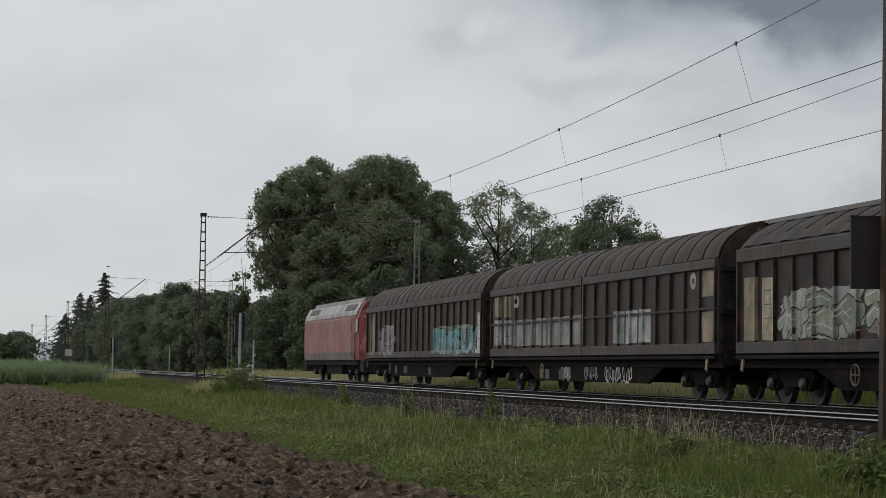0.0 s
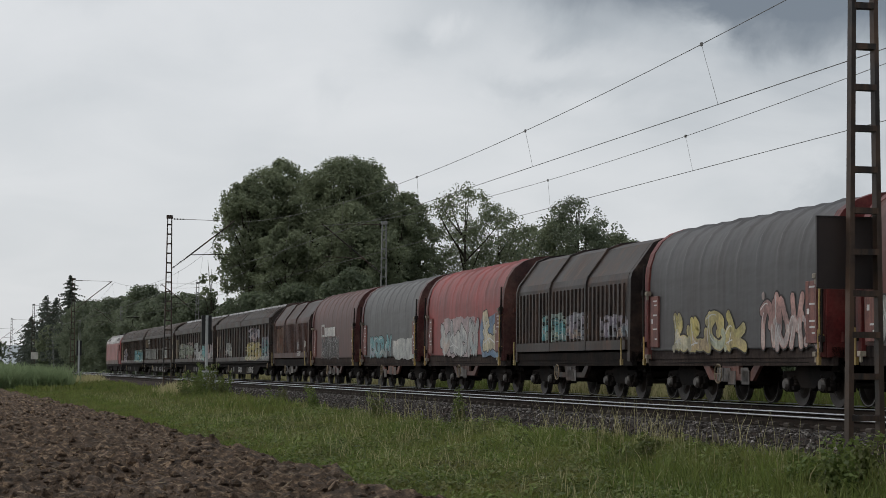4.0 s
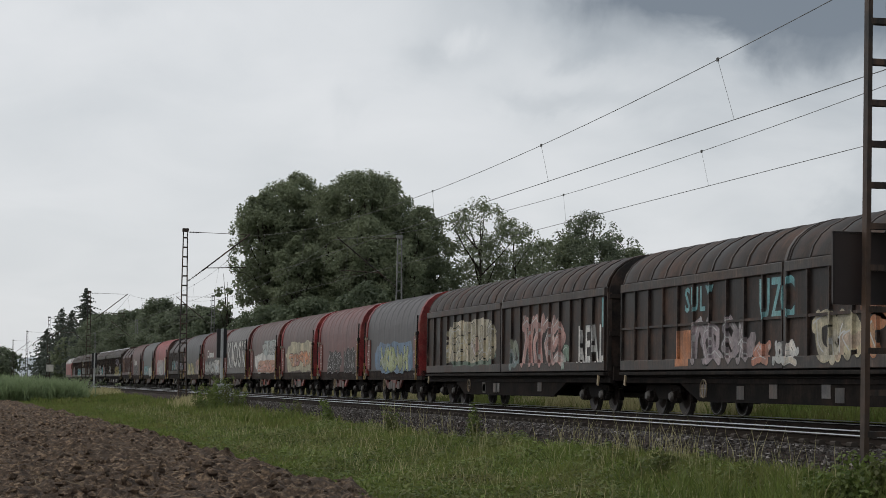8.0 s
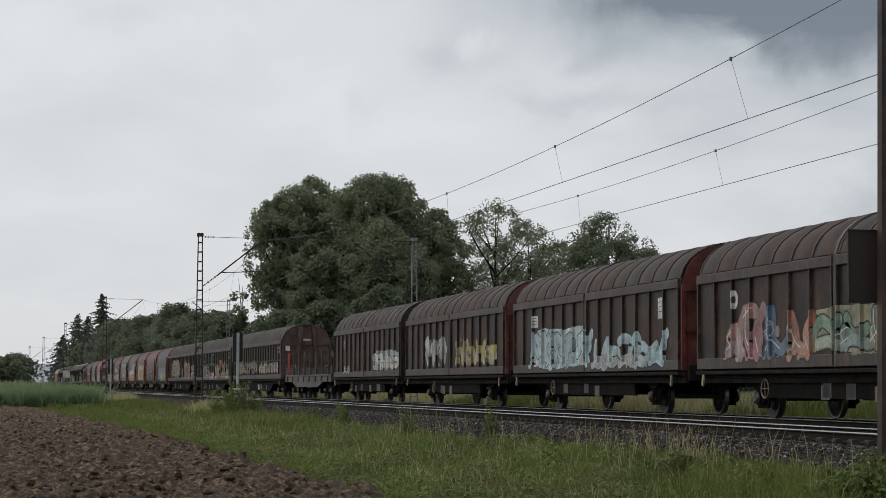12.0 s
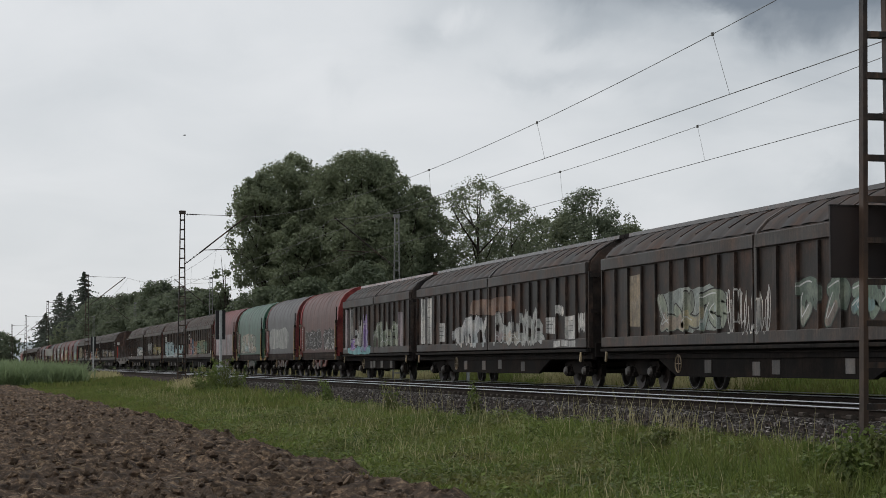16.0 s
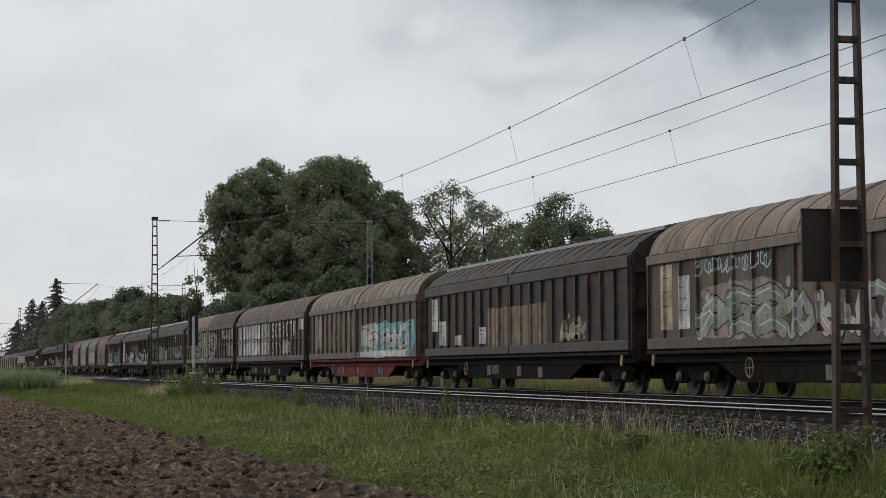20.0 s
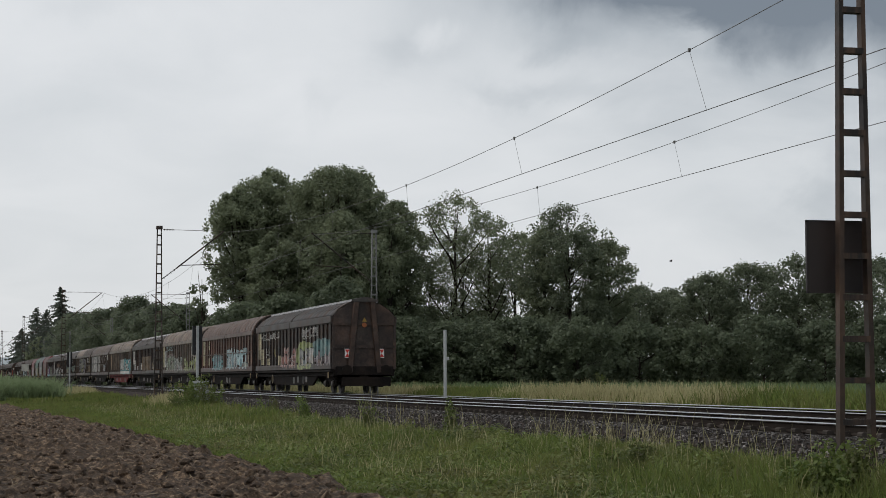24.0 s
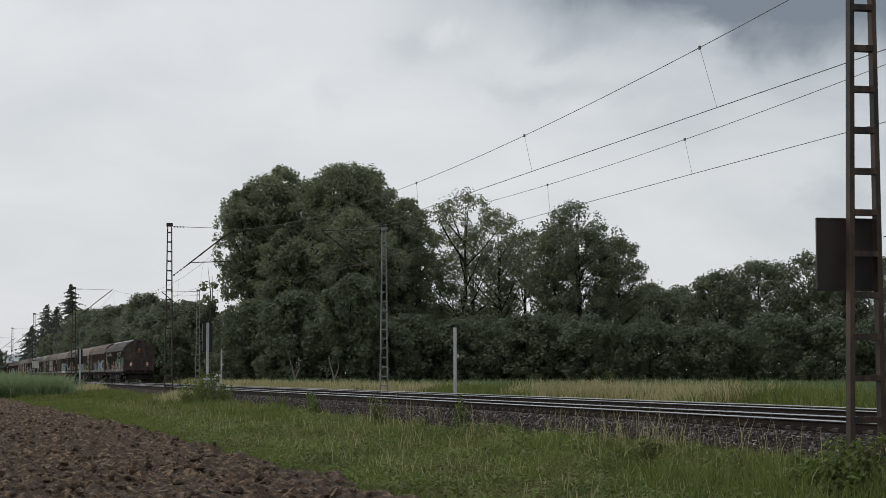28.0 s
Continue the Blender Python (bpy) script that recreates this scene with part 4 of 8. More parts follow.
def wood():
    pop = "tall poplar with dense dark green leaves"
    for i, (x, y, top, w) in enumerate(((28.6, 204.2, 20.0, 5.3), (32.8, 210.2, 22.5, 6.4), (36.6, 202, 22.0, 7.2), (41.2, 210.1, 22.8, 6.0), (43.2, 201.3, 17.6, 4.8), (31.2, 198.7, 15.0, 5.2), (37.3, 197, 17.0, 7.6), (33, 214, 18.5, 8), (40, 216, 19, 8), (30.2, 206, 21.4, 6.2), (34.6, 203.6, 21.2, 5.6), (38.6, 203, 22.4, 7.0), (40.9, 202.4, 20.6, 5.6), (44.4, 205, 19.0, 5.4))):
        tree("poplar", x, y, top, w, 100 + i, pop, 8000 if y > 212 else 23000, 0.125, 0.42 if x < 31 else 0.2)
    for i, (x, y, top, w) in enumerate(((47.4, 209.1, 17.0, 5.8), (51.6, 206.6, 20.2, 7.6), (55.9, 207.8, 18.4, 6.8), (59.8, 212.1, 16.6, 6.0), (53.6, 211, 16.0, 7.0))):
        tree("poplar", x, y, top, w, 120 + i, "slender poplar with sky showing through its crown", 10000, 0.115, 0.18, 0.80)
    for i, (x, y, top, w) in enumerate(((58.5, 196.6, 15.9, 4.6), (61.4, 198.2, 18.6, 9.0), (65.2, 196.4, 14.8, 5.0), (61.0, 195.5, 15.5, 7.6))):
        tree("wood" if i in (1, 3) else "poplar", x, y, top, w, 130 + i, "broad poplar with a rounded green crown", 14500, 0.115, 0.26, 0.80)
    for i, (x, y, top, w) in enumerate(((76.2, 218.3, 11.0, 7.4), (81.7, 222.1, 10.8, 7), (82.2, 211.7, 12.2, 7.4), (87.3, 213.6, 13.5, 8.2), (93.7, 214.1, 14.4, 9.2), (96.6, 208.3, 13.5, 8.4), (104.7, 213.6, 14.3, 9.4), (107, 205.8, 13.6, 9.5),
                                        (70, 214, 9.5, 8), (64, 213, 8.5, 8), (57, 216, 8, 8), (50, 217, 8.5, 8), (44, 218, 9, 8), (75, 226, 9, 9), (88, 224, 10, 9), (99, 222, 11, 9))):
        tree("wood", x, y, top, w, 150 + i, "dark broadleaf tree at the wood edge", 14500, 0.145, 0.08)
    for i, (x, y, top, w) in enumerate(((34.7, 182.9, 9.8, 6.0), (30.3, 188.1, 8.4, 7.2), (26.8, 194.1, 7.8, 6.8), (41.7, 190.5, 6.4, 6.6), (47, 189.3, 5.9, 7), (52.9, 187.9, 6.4, 7.4), (58.7, 186.5, 6.4, 7.4), (66.2, 189.8, 6.0, 7.2), (72.2, 188.4, 5.7, 7.2),
                                        (78.2, 187, 6.6, 7.6), (84.2, 185.6, 6.0, 7.6), (90.2, 184.1, 6.6, 8), (96, 182.5, 6.4, 8), (23.8, 208, 8.0, 6.0), (38.5, 186, 5.5, 6), (36, 193, 6.5, 8.5), (31.5, 196, 7.5, 8.5), (44, 196, 6.5, 8.5), (27.5, 201, 7, 8), (50, 195, 6.5, 9), (57, 194, 6.5, 9))):
        tree("bush", x, y, top, w, 200 + i, "dense dark green bush at the wood edge", 10000, 0.16, 0.06)
    # the wood follows the line into the distance
    for i, (x, y, top, w) in enumerate(((24.8, 222, 8.6, 6.5), (24.8, 240, 9.2, 6.5), (25, 258, 9.2, 7), (26.1, 285, 11.9, 8), (27, 296, 11.4, 8), (25.2, 318, 11.4, 8), (25.5, 340, 11.9, 8.5), (25.2, 368, 12.2, 9), (25.4, 398, 13.2, 9), (26, 430, 13.8, 7.5), (29, 462, 14, 9))):
        tree("wood", x + bend(y) * 0.5, y, top, w, 240 + i, "broadleaf tree in the row along the railway", 17000, 0.165, 0.05)
    for i, (x, y, top, w) in enumerate(((25.0, 490, 22.8, 17), (24.9, 560, 19.9, 19), (23.7, 600, 21.9, 25), (20.8, 640, 16.5, 18), (26.8, 480, 16.5, 12), (27.5, 530, 17.5, 14))):
        tree("conifer", x, y, top, w, 280 + i, "dark pointed spruce behind the railway", 17000, 0.22)
    tree("poplar", 22.7, 545, 11.6, 5.5, 290, "pale green young tree before the spruces", 9000, 0.2, 0.05)
    # bare dead sapling beside the poplars
    rng = np.random.default_rng(8)
    s = Shape()
    for k in range(9):
        a, z = rng.uniform(0, 6.28), rng.uniform(5, 10.5)
        e = (math.cos(a) * rng.uniform(0.4, 1.5), math.sin(a) * 0.6, z + rng.uniform(1, 2.2))
        s.tube([(0, 0, z * 0.75), (e[0] * 0.6, e[1] * 0.6, z + 0.3), e], 0, 4, 0, [0.05, 0.035, 0.015])
    s.tube([(0, 0, 0), (0.1, 0, 6), (0, 0, 11.5)], 0, 6, 0, [0.13, 0.09, 0.02])
    d = thing("dead_tree", "thin half-bare young tree beside the poplars", "tree", "", (24.6, 205, -0.7))
    part("trunk", s.mesh("trunk", BARK), d)
    part("crown", fast_mesh("crown", foliage(rng, [(rng.normal(0, 0.6), rng.normal(0, 0.4), rng.uniform(7, 12), 0.5, 1.0) for _ in range(9)], 260, 0.22), 4, LEAF["poplar"]), d)
    # pale bare stems at the foot of the wood
    for x, y in ((29.6, 183.5), (32.8, 181), (40.2, 186)):
        p = thing("bare_stem", "pale bare forked stem in front of the bushes", "tree", "", (x, y, -0.65))
        part("trunk", Shape().tube([(0, 0, 0), (0.1, 0, 1.0), (-0.5, 0, 3.2)], 0, 6, 0, [0.14, 0.1, 0.03]).tube([(0.1, 0, 1.0), (0.5, 0, 2.0), (0.4, 0, 3.1)], 0, 6, 0, [0.08, 0.06, 0.03]).mesh("trunk", PALE_BARK), p)


PALE_BARK = plain("pale_dead_bark", (0.20, 0.185, 0.165), 0.9, 0.0, 5, 0.3, 0.4)


def weeds():
    """Bushy weeds on the verge."""
    rng = np.random.default_rng(21)
    spots = [(10.3, 88, 1.5, 1.0, 1500), (10.0, 90.5, 1.1, 0.8, 900), (10.6, 84, 1.2, 0.7, 800), (9.7, 86, 0.9, 0.8, 700), (10.4, 60, 0.8, 0.35, 260), (10.3, 50, 0.75, 0.3, 240), (10.5, 68, 0.8, 0.4, 260), (10.6, 43, 0.85, 0.3, 240),
             (9.4, 20.5, 0.52, 0.28, 500), (9.8, 21.0, 0.66, 0.30, 600), (9.95, 21.6, 0.58, 0.25, 450), (9.55, 21.9, 0.36, 0.25, 300), (10.1, 23.2, 0.34, 0.25, 220), (10.0, 25.6, 0.3, 0.25, 180), (9.9, 28.4, 0.35, 0.4, 300), (10.1, 31.5, 0.3, 0.4, 240),
             (23.6, 72, 1.1, 0.45, 260), (20.9, 107, 0.7, 0.5, 240)]
    for x, y, h, r, n in spots:
        w = thing("weed", "bushy green weed growing on the verge", "plant", "weeds on the verge", (x, y, lift(x)))
        stems = Shape()
        blobs = []
        for k in range(max(5, int(r * 12))):
            a, q = rng.uniform(0, 6.28), r * rng.random() ** 0.6
            hh = h * rng.uniform(0.6, 1.0)
            stems.tube([(0.3 * q * math.cos(a), 0.3 * q * math.sin(a), 0), (q * math.cos(a), q * math.sin(a), hh)], 0, 4, 0, [0.008, 0.004])
            for j in range(4):
                f = 0.25 + 0.25 * j
                blobs.append((q * math.cos(a) * (0.3 + 0.7 * f), q * math.sin(a) * (0.3 + 0.7 * f), hh * f, 0.16 * (1.3 - 0.6 * f), 1.1))
        tagged(part("stalk", stems.mesh("stalk", WEED), w), kind="stuff")
        part("leaves", fast_mesh("leaves", foliage(rng, blobs, int(n * 2.2), 0.030, 0.2), 4, WEED), w)


def distance():
    """Low hills behind the last masts, with a house among trees."""
    rng = np.random.default_rng(4)
    s = Shape()
    xs = np.linspace(-900, 900, 60)
    v = []
    for x in xs:
        hgt = 16 + 9 * math.sin(x * 0.006 + 1) + 6 * math.sin(x * 0.021)
        v += [(x, 2300, -2), (x, 2600, hgt * 0.7), (x, 2900, hgt)]
    s.add(v, [(3 * i + j, 3 * i + 3 + j, 3 * i + 4 + j, 3 * i + 1 + j) for i in range(59) for j in range(2)])
    setting("backdrop", s.mesh("backdrop", HILL), "wooded hills far behind the railway, haze painted into their colour", "hills")
    for i, (x, y, top, w) in enumerate(((-6, 420, 8, 9), (-18, 440, 9, 10), (2, 470, 7, 9), (-30, 460, 10, 12), (6, 560, 9, 10))):
        tree("wood", x, y, top, w, 320 + i, "far dark tree beyond the crop", 4000, 0.36, 0.05)


# the pale blue-grey carries distance haze within the base colour
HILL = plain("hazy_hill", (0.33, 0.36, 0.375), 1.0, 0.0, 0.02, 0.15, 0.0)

ground()
field()
tracks()
line_furniture()
wood()
distance()
grass()
weeds()


# ---- the train ----
BROWN, DARK, TAN, RUST = (0.085, 0.060, 0.047), (0.018, 0.016, 0.0155), (0.17, 0.145, 0.115), (0.105, 0.052, 0.038)


def wheelset_mesh():
    s = Shape()
    for side in (-1, 1):
        x = 0.75 * side
        prof = [(-0.07, 0.10), (-0.07, 0.20), (-0.02, 0.30), (-0.05, 0.39), (-0.066, 0.46), (0.05, 0.455), (0.066, 0.49), (0.066, 0.40), (0.02, 0.32), (0.06, 0.2), (0.07, 0.1)]
        s.lathe([(-a * side, r) for a, r in prof], (x, 0, 0.46), "x", 24, 0)
        s.lathe([(-0.069 * side, 0.44), (-0.069 * side, 0.463), (0.045 * side, 0.462)], (x, 0, 0.46), "x", 24, 1)
    s.tube([(-0.95, 0, 0.46), (0.95, 0, 0.46)], 0.075, 10)
    return s.mesh("wheelset", [WHEEL_STEEL, TREAD_STEEL])


def bogie_meshes():
    frame_side = Shape()
    outline = [(-1.35, 0.62), (-1.25, 0.72), (-0.62, 0.74), (-0.42, 0.92), (0.42, 0.92), (0.62, 0.74), (1.25, 0.72), (1.35, 0.62), (1.3, 0.55), (0.55, 0.56), (0.36, 0.38), (-0.36, 0.38), (-0.55, 0.56), (-1.3, 0.55)]
    frame_side.extrude(outline, -0.05, 0.05, 0, "x")
    box = Shape()
    box.box(-0.10, 0.10, -0.16, 0.16, 0.30, 0.60, 0, 0.04)
    box.lathe([(-0.17, 0.0), (-0.17, 0.09), (-0.12, 0.13), (0.0, 0.14)], (0, 0, 0.46), "x", 12, 1)
    box.box(-0.07, 0.07, -0.30, -0.17, 0.34, 0.42).box(-0.07, 0.07, 0.17, 0.30, 0.34, 0.42)
    spring = Shape()
    spring.lathe([(0.42, 0.07), (0.45, 0.085), (0.48, 0.07), (0.51, 0.085), (0.54, 0.07), (0.57, 0.085), (0.60, 0.07), (0.64, 0.085), (0.66, 0.06)], (0, 0, 0), "z", 8)
    beam = Shape().box(-0.95, 0.95, -0.2, 0.2, 0.50, 0.90, 0, 0.05).box(-0.25, 0.25, -1.3, 1.3, 0.60, 0.72).box(-0.9, 0.9, -1.32, -1.22, 0.58, 0.70).box(-0.9, 0.9, 1.22, 1.32, 0.58, 0.70)
    shoe = Shape()
    shoe.box(-0.06, 0.06, -0.035, 0.035, 0.32, 0.62, 0, 0.015)
    return frame_side.mesh("side_frame", RUNNING_GEAR), box.mesh("axle_box", [RUNNING_GEAR, AXLE_COVER]), spring.mesh("spring", RUNNING_GEAR), beam.mesh("bolster", RUNNING_GEAR), shoe.mesh("brake_shoe", RUNNING_GEAR)


WHEELSET = wheelset_mesh()
SIDE_FRAME, AXLE_BOX, SPRING, BOLSTER, SHOES = bogie_meshes()


def bogie(parent, y):
    b = part("bogie", BOLSTER, parent, (0, y, 0))
    for x in (-1.02, 1.02):
        part("side_frame", SIDE_FRAME, b, (x, 0, 0))
        for a in (-0.9, 0.9):
            part("axle_box", AXLE_BOX, b, pose(x * 1.03, a, 0, 0, 0, 0 if x < 0 else 180))
            if x < 0:
                for d in (-0.235, 0.235):
                    part("spring", SPRING, b, (x, a + d, 0))
    for a in (-0.9, 0.9):
        part("wheelset", WHEELSET, b, (0, a, 0))
    for a in (-1.42, -0.38, 0.38, 1.42):
        for x in (-0.75, 0.75):
            part("brake_shoe", SHOES, b, (x, a, 0))
    return b


W_GUARD = Shape().extrude([(-0.45, 0.95), (-0.30, 0.22), (0.30, 0.22), (0.45, 0.95)], -0.025, 0.025, 0, "x").mesh("axle_guard", RUNNING_GEAR)
LEAF_SPRING = Shape().extrude([(-0.62, 0.86), (-0.3, 0.68), (0, 0.62), (0.3, 0.68), (0.62, 0.86), (0.3, 0.80), (0, 0.78), (-0.3, 0.80)], -0.06, 0.06, 0, "x").mesh("leaf_spring", RUNNING_GEAR)


def axle(parent, y):
    w = part("wheelset", WHEELSET, parent, (0, y, 0))
    for x in (-1.02, 1.02):
        part("axle_guard", W_GUARD, w, (x, 0, 0))
        part("axle_box", AXLE_BOX, w, pose(x * 1.05, 0, 0, 0, 0, 0 if x < 0 else 180))
        part("leaf_spring", LEAF_SPRING, w, (x * 1.05, 0, 0))


BUFFER = Shape().lathe([(0.0, 0.0), (0.0, 0.22), (-0.03, 0.225), (-0.05, 0.2), (-0.06, 0.07), (-0.36, 0.07), (-0.36, 0.11), (-0.60, 0.13), (-0.62, 0.19), (-0.66, 0.19)], (0, 0, 0), "y", 14).mesh("buffer", RUNNING_GEAR)
HOOK = Shape().box(-0.06, 0.06, -0.5, 0.0, 0.93, 1.06).tube([(0, -0.1, 1.0), (0, 0.25, 0.8), (0, 0.55, 0.86)], 0.035, 6).tube([(0.25, -0.35, 0.95), (0.25, 0.1, 0.55), (0.22, 0.5, 0.7)], 0.022, 6).mesh("coupling", RUNNING_GEAR)


def ends(parent, length):
    for x in (-0.875, 0.875):
        part("buffer", BUFFER, parent, (x, length, 1.06))
        part("buffer", BUFFER, parent, pose(x, 0, 1.06, 0, 0, 180))
    part("coupling", HOOK, parent, (0, length - 0.45, 0))


ROUND = [(-1.43, 1.10), (-1.43, 3.16), (-1.41, 3.36), (-1.33, 3.60), (-1.18, 3.82), (-0.96, 4.0), (-0.68, 4.14), (-0.36, 4.22), (-0.05, 4.25)]
ANGULAR = [(-1.43, 1.10), (-1.43, 3.20), (-1.40, 3.50), (-1.18, 3.74), (-0.80, 3.98), (-0.45, 4.12), (-0.05, 4.16)]


def grow(line, d):
    """The line pushed outwards by d."""
    out = []
    for i, p in enumerate(line):
        q, r = Vector(line[max(i - 1, 0)]), Vector(line[min(i + 1, len(line) - 1)])
        t = (r - q).normalized()
        out.append((p[0] - t[1] * d, p[1] + t[0] * d))
    return out


MESHES = {}
RIBS = {}           # wall ribs of each wagon, by its name


def once(key, make):
    if key not in MESHES:
        MESHES[key] = make()
    return MESHES[key]


def ring_mesh():
    pts = [(0, 0.21 * math.cos(0.4488 * k), 0.21 * math.sin(0.4488 * k)) for k in range(15)]
    return Shape().tube(pts, 0.018, 5).tube([(0, -0.2, 0), (0, 0.2, 0)], 0.012, 4).tube([(0, 0, -0.2), (0, 0, 0.2)], 0.012, 4).mesh("brake_wheel", PAINT)


def dress(w, length, a, b, x):
    """Plates, brake gear and a hand wheel on the side of the frame."""
    rng = random.Random(w.name)
    plate = once("frame_plate", lambda: Shape().box(-0.012, 0, -0.22, 0.22, -0.15, 0.15).mesh("frame_plate", PAINT))
    for k in range(rng.randint(3, 5)):
        tone = rng.uniform(0.05, 0.16)
        part("frame_plate", plate, w, (x, rng.uniform(a, b), rng.uniform(0.55, 0.66)), "", (tone, tone * 0.97, tone * 0.93))
    part("brake_wheel", once("brake_wheel", ring_mesh), w, (x - 0.12, length - a - rng.uniform(-0.4, 0.8), 0.66), "", (0.20, 0.16, 0.10))
    part("air_tank", once("air_tank", lambda: Shape().lathe([(-0.6, 0.0), (-0.58, 0.12), (-0.5, 0.19), (0.5, 0.19), (0.58, 0.12), (0.6, 0)], (0, 0, 0), "y", 12).mesh("air_tank", RUNNING_GEAR)), w, (-0.6, (a + b) / 2, 0.62))
    part("brake_pipe", once(("pipe", round(length)), lambda: Shape().tube([(-1.36, 1.2, 0.90), (-1.38, length / 2, 0.92), (-1.36, length - 1.2, 0.90)], 0.022, 5).mesh("brake_pipe", RUNNING_GEAR)), w)


def sliding_wagon(name, label, length, body, wall, roof, group, style="round", bogies=True, panels=10, midrail=False, frame_colour=DARK, end_colour=None, ridge=None, band=None):
    """A covered wagon with two sliding walls a side. Local y runs from its rear buffers to its front ones."""
    w = thing(name, label, "freight wagon", group)
    line = ROUND if style == "round" else ANGULAR
    a, b = (length - body) / 2, (length + body) / 2
    mid = length / 2
    half = (body - 0.16) / 2
    ecol = end_colour or frame_colour
    # the shells of the sliding walls: side and roof are one leaf
    k = (style, round(half, 3), panels)
    up = line[2:]

    def side_mesh():
        return Shape().shell(line[:3], 0, half, 0.05).mesh("sliding_wall", WALL_PAINT)

    def roof_mesh():
        # pressed sheets that bulge between the ribs
        s, rings, m = Shape(), panels * 6 + 1, len(up)
        for sign in (0, 1):
            v = []
            for i in range(rings):
                d = 0.04 * abs(math.sin(math.pi * i / 6)) ** 0.8 - 0.04 * sign
                v += [(x, half * i / (rings - 1), z) for x, z in grow(up, d)]
            s.add(v, [(i * m + j, i * m + j + 1, (i + 1) * m + j + 1, (i + 1) * m + j)[::-1 if sign else 1] for i in range(rings - 1) for j in range(m - 1)])
        return s.mesh("roof_leaf", ROOF_PAINT, True)

    def band_mesh():
        low, high = (3.12, 3.34) if style == "round" else (3.16, 3.46)
        return Shape().box(-1.505, -1.42, 0.02, half - 0.02, low, high, 0, 0.015).mesh("eaves_band", PAINT)

    def sill_mesh():
        return Shape().box(-1.50, -1.42, 0.02, half - 0.02, 1.10, 1.36, 0, 0.015).mesh("sill_band", PAINT)

    def rib_mesh():
        s = Shape()
        lo = [(-1.43, 1.34), (-1.43, 3.14)]
        s.extrude(grow(lo, 0.07) + lo[::-1], -0.03, 0.03)
        return s.mesh("rib", PAINT)

    def roof_rib_mesh():
        s = Shape()
        q = up if style == "round" else line[3:]
        s.extrude(grow(q, 0.03) + q[::-1], -0.03, 0.03)
        return s.mesh("roof_rib", ROOF_PAINT)

    wall_c = [(0.34 * q[0], 0.335 * q[1], 0.34 * q[2]) for q in (wall if isinstance(wall, list) else [wall, wall])]
    roof_c = [(0.37 * q[0], 0.345 * q[1], 0.335 * q[2]) for q in (roof if isinstance(roof, list) else [roof, roof])]
    bc = band or tuple(min(1, 0.8 * q + 0.024) for q in roof_c[0])
    RIBS[w.name] = ([y + 0.06 + (half - 0.12) * j / panels for y in (a + 0.02, mid + 0.06) for j in range(panels + 1)], 0.03, 1.503, 1.36, 3.12)
    for i, y in enumerate((a + 0.02, mid + 0.06)):
        leaf = part("sliding_wall", once(("side", k), side_mesh), w, (0, y, 0), "", wall_c[i])
        part("roof_leaf", once(("roof", k), roof_mesh), w, (0, y, 0), "", roof_c[i])
        part("eaves_band", once(("band", k), band_mesh), leaf, None, "", bc)
        part("sill_band", once(("sill", k), sill_mesh), leaf, None, "", tuple(0.7 * q + 0.030 for q in wall_c[i]))
        for j in range(panels + 1):
            yy = 0.06 + (half - 0.12) * j / panels
            part("rib", once(("rib", style), rib_mesh), leaf, (0, yy, 0), "", tuple(q * 0.6 for q in wall_c[i]))
            # roof ribs get a paler colour that paints in their thin highlights
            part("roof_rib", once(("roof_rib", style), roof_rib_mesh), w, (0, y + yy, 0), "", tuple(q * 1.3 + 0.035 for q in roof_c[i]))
        if midrail:
            part("mid_rail", once(("mid", k), lambda: Shape().box(-1.485, -1.43, 0.02, half - 0.02, 2.15, 2.21).mesh("mid_rail", PAINT)), leaf, None, "", tuple(q * 0.8 for q in wall_c[i]))
        # the same leaves on the far side
        far = part("sliding_wall", once(("side", k), side_mesh), w, pose(0, y + half, 0, 0, 0, 180), "", wall_c[i])
        part("roof_leaf", once(("roof", k), roof_mesh), w, pose(0, y + half, 0, 0, 0, 180), "", roof_c[i])
        part("eaves_band", once(("band", k), band_mesh), far, None, "", bc)
    part("centre_post", once(("post", style), lambda: Shape().extrude(grow(line, 0.05) + line[::-1], -0.06, 0.06).mesh("centre_post", PAINT)), w, (0, mid, 0), "", tuple(0.6 * q + 0.07 for q in wall_c[0]))
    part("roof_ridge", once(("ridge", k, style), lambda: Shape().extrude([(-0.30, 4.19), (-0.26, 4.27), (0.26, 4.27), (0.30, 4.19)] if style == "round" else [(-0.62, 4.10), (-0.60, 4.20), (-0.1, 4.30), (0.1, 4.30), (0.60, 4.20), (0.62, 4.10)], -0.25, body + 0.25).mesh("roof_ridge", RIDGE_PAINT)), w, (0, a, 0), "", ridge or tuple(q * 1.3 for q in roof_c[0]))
    outline = [(x + 0.05, z) for x, z in line] + [(-x - 0.05, z) for x, z in line[::-1]]

    def end_mesh():
        return Shape().extrude(outline, -0.05, 0.05).mesh("end_wall", PAINT)

    def end_post():
        return Shape().extrude([(-0.14, -0.10), (0.14, -0.10), (0.10, -0.24), (-0.10, -0.24)], 0.95, 4.1, 0, "z").mesh("end_post", PAINT)

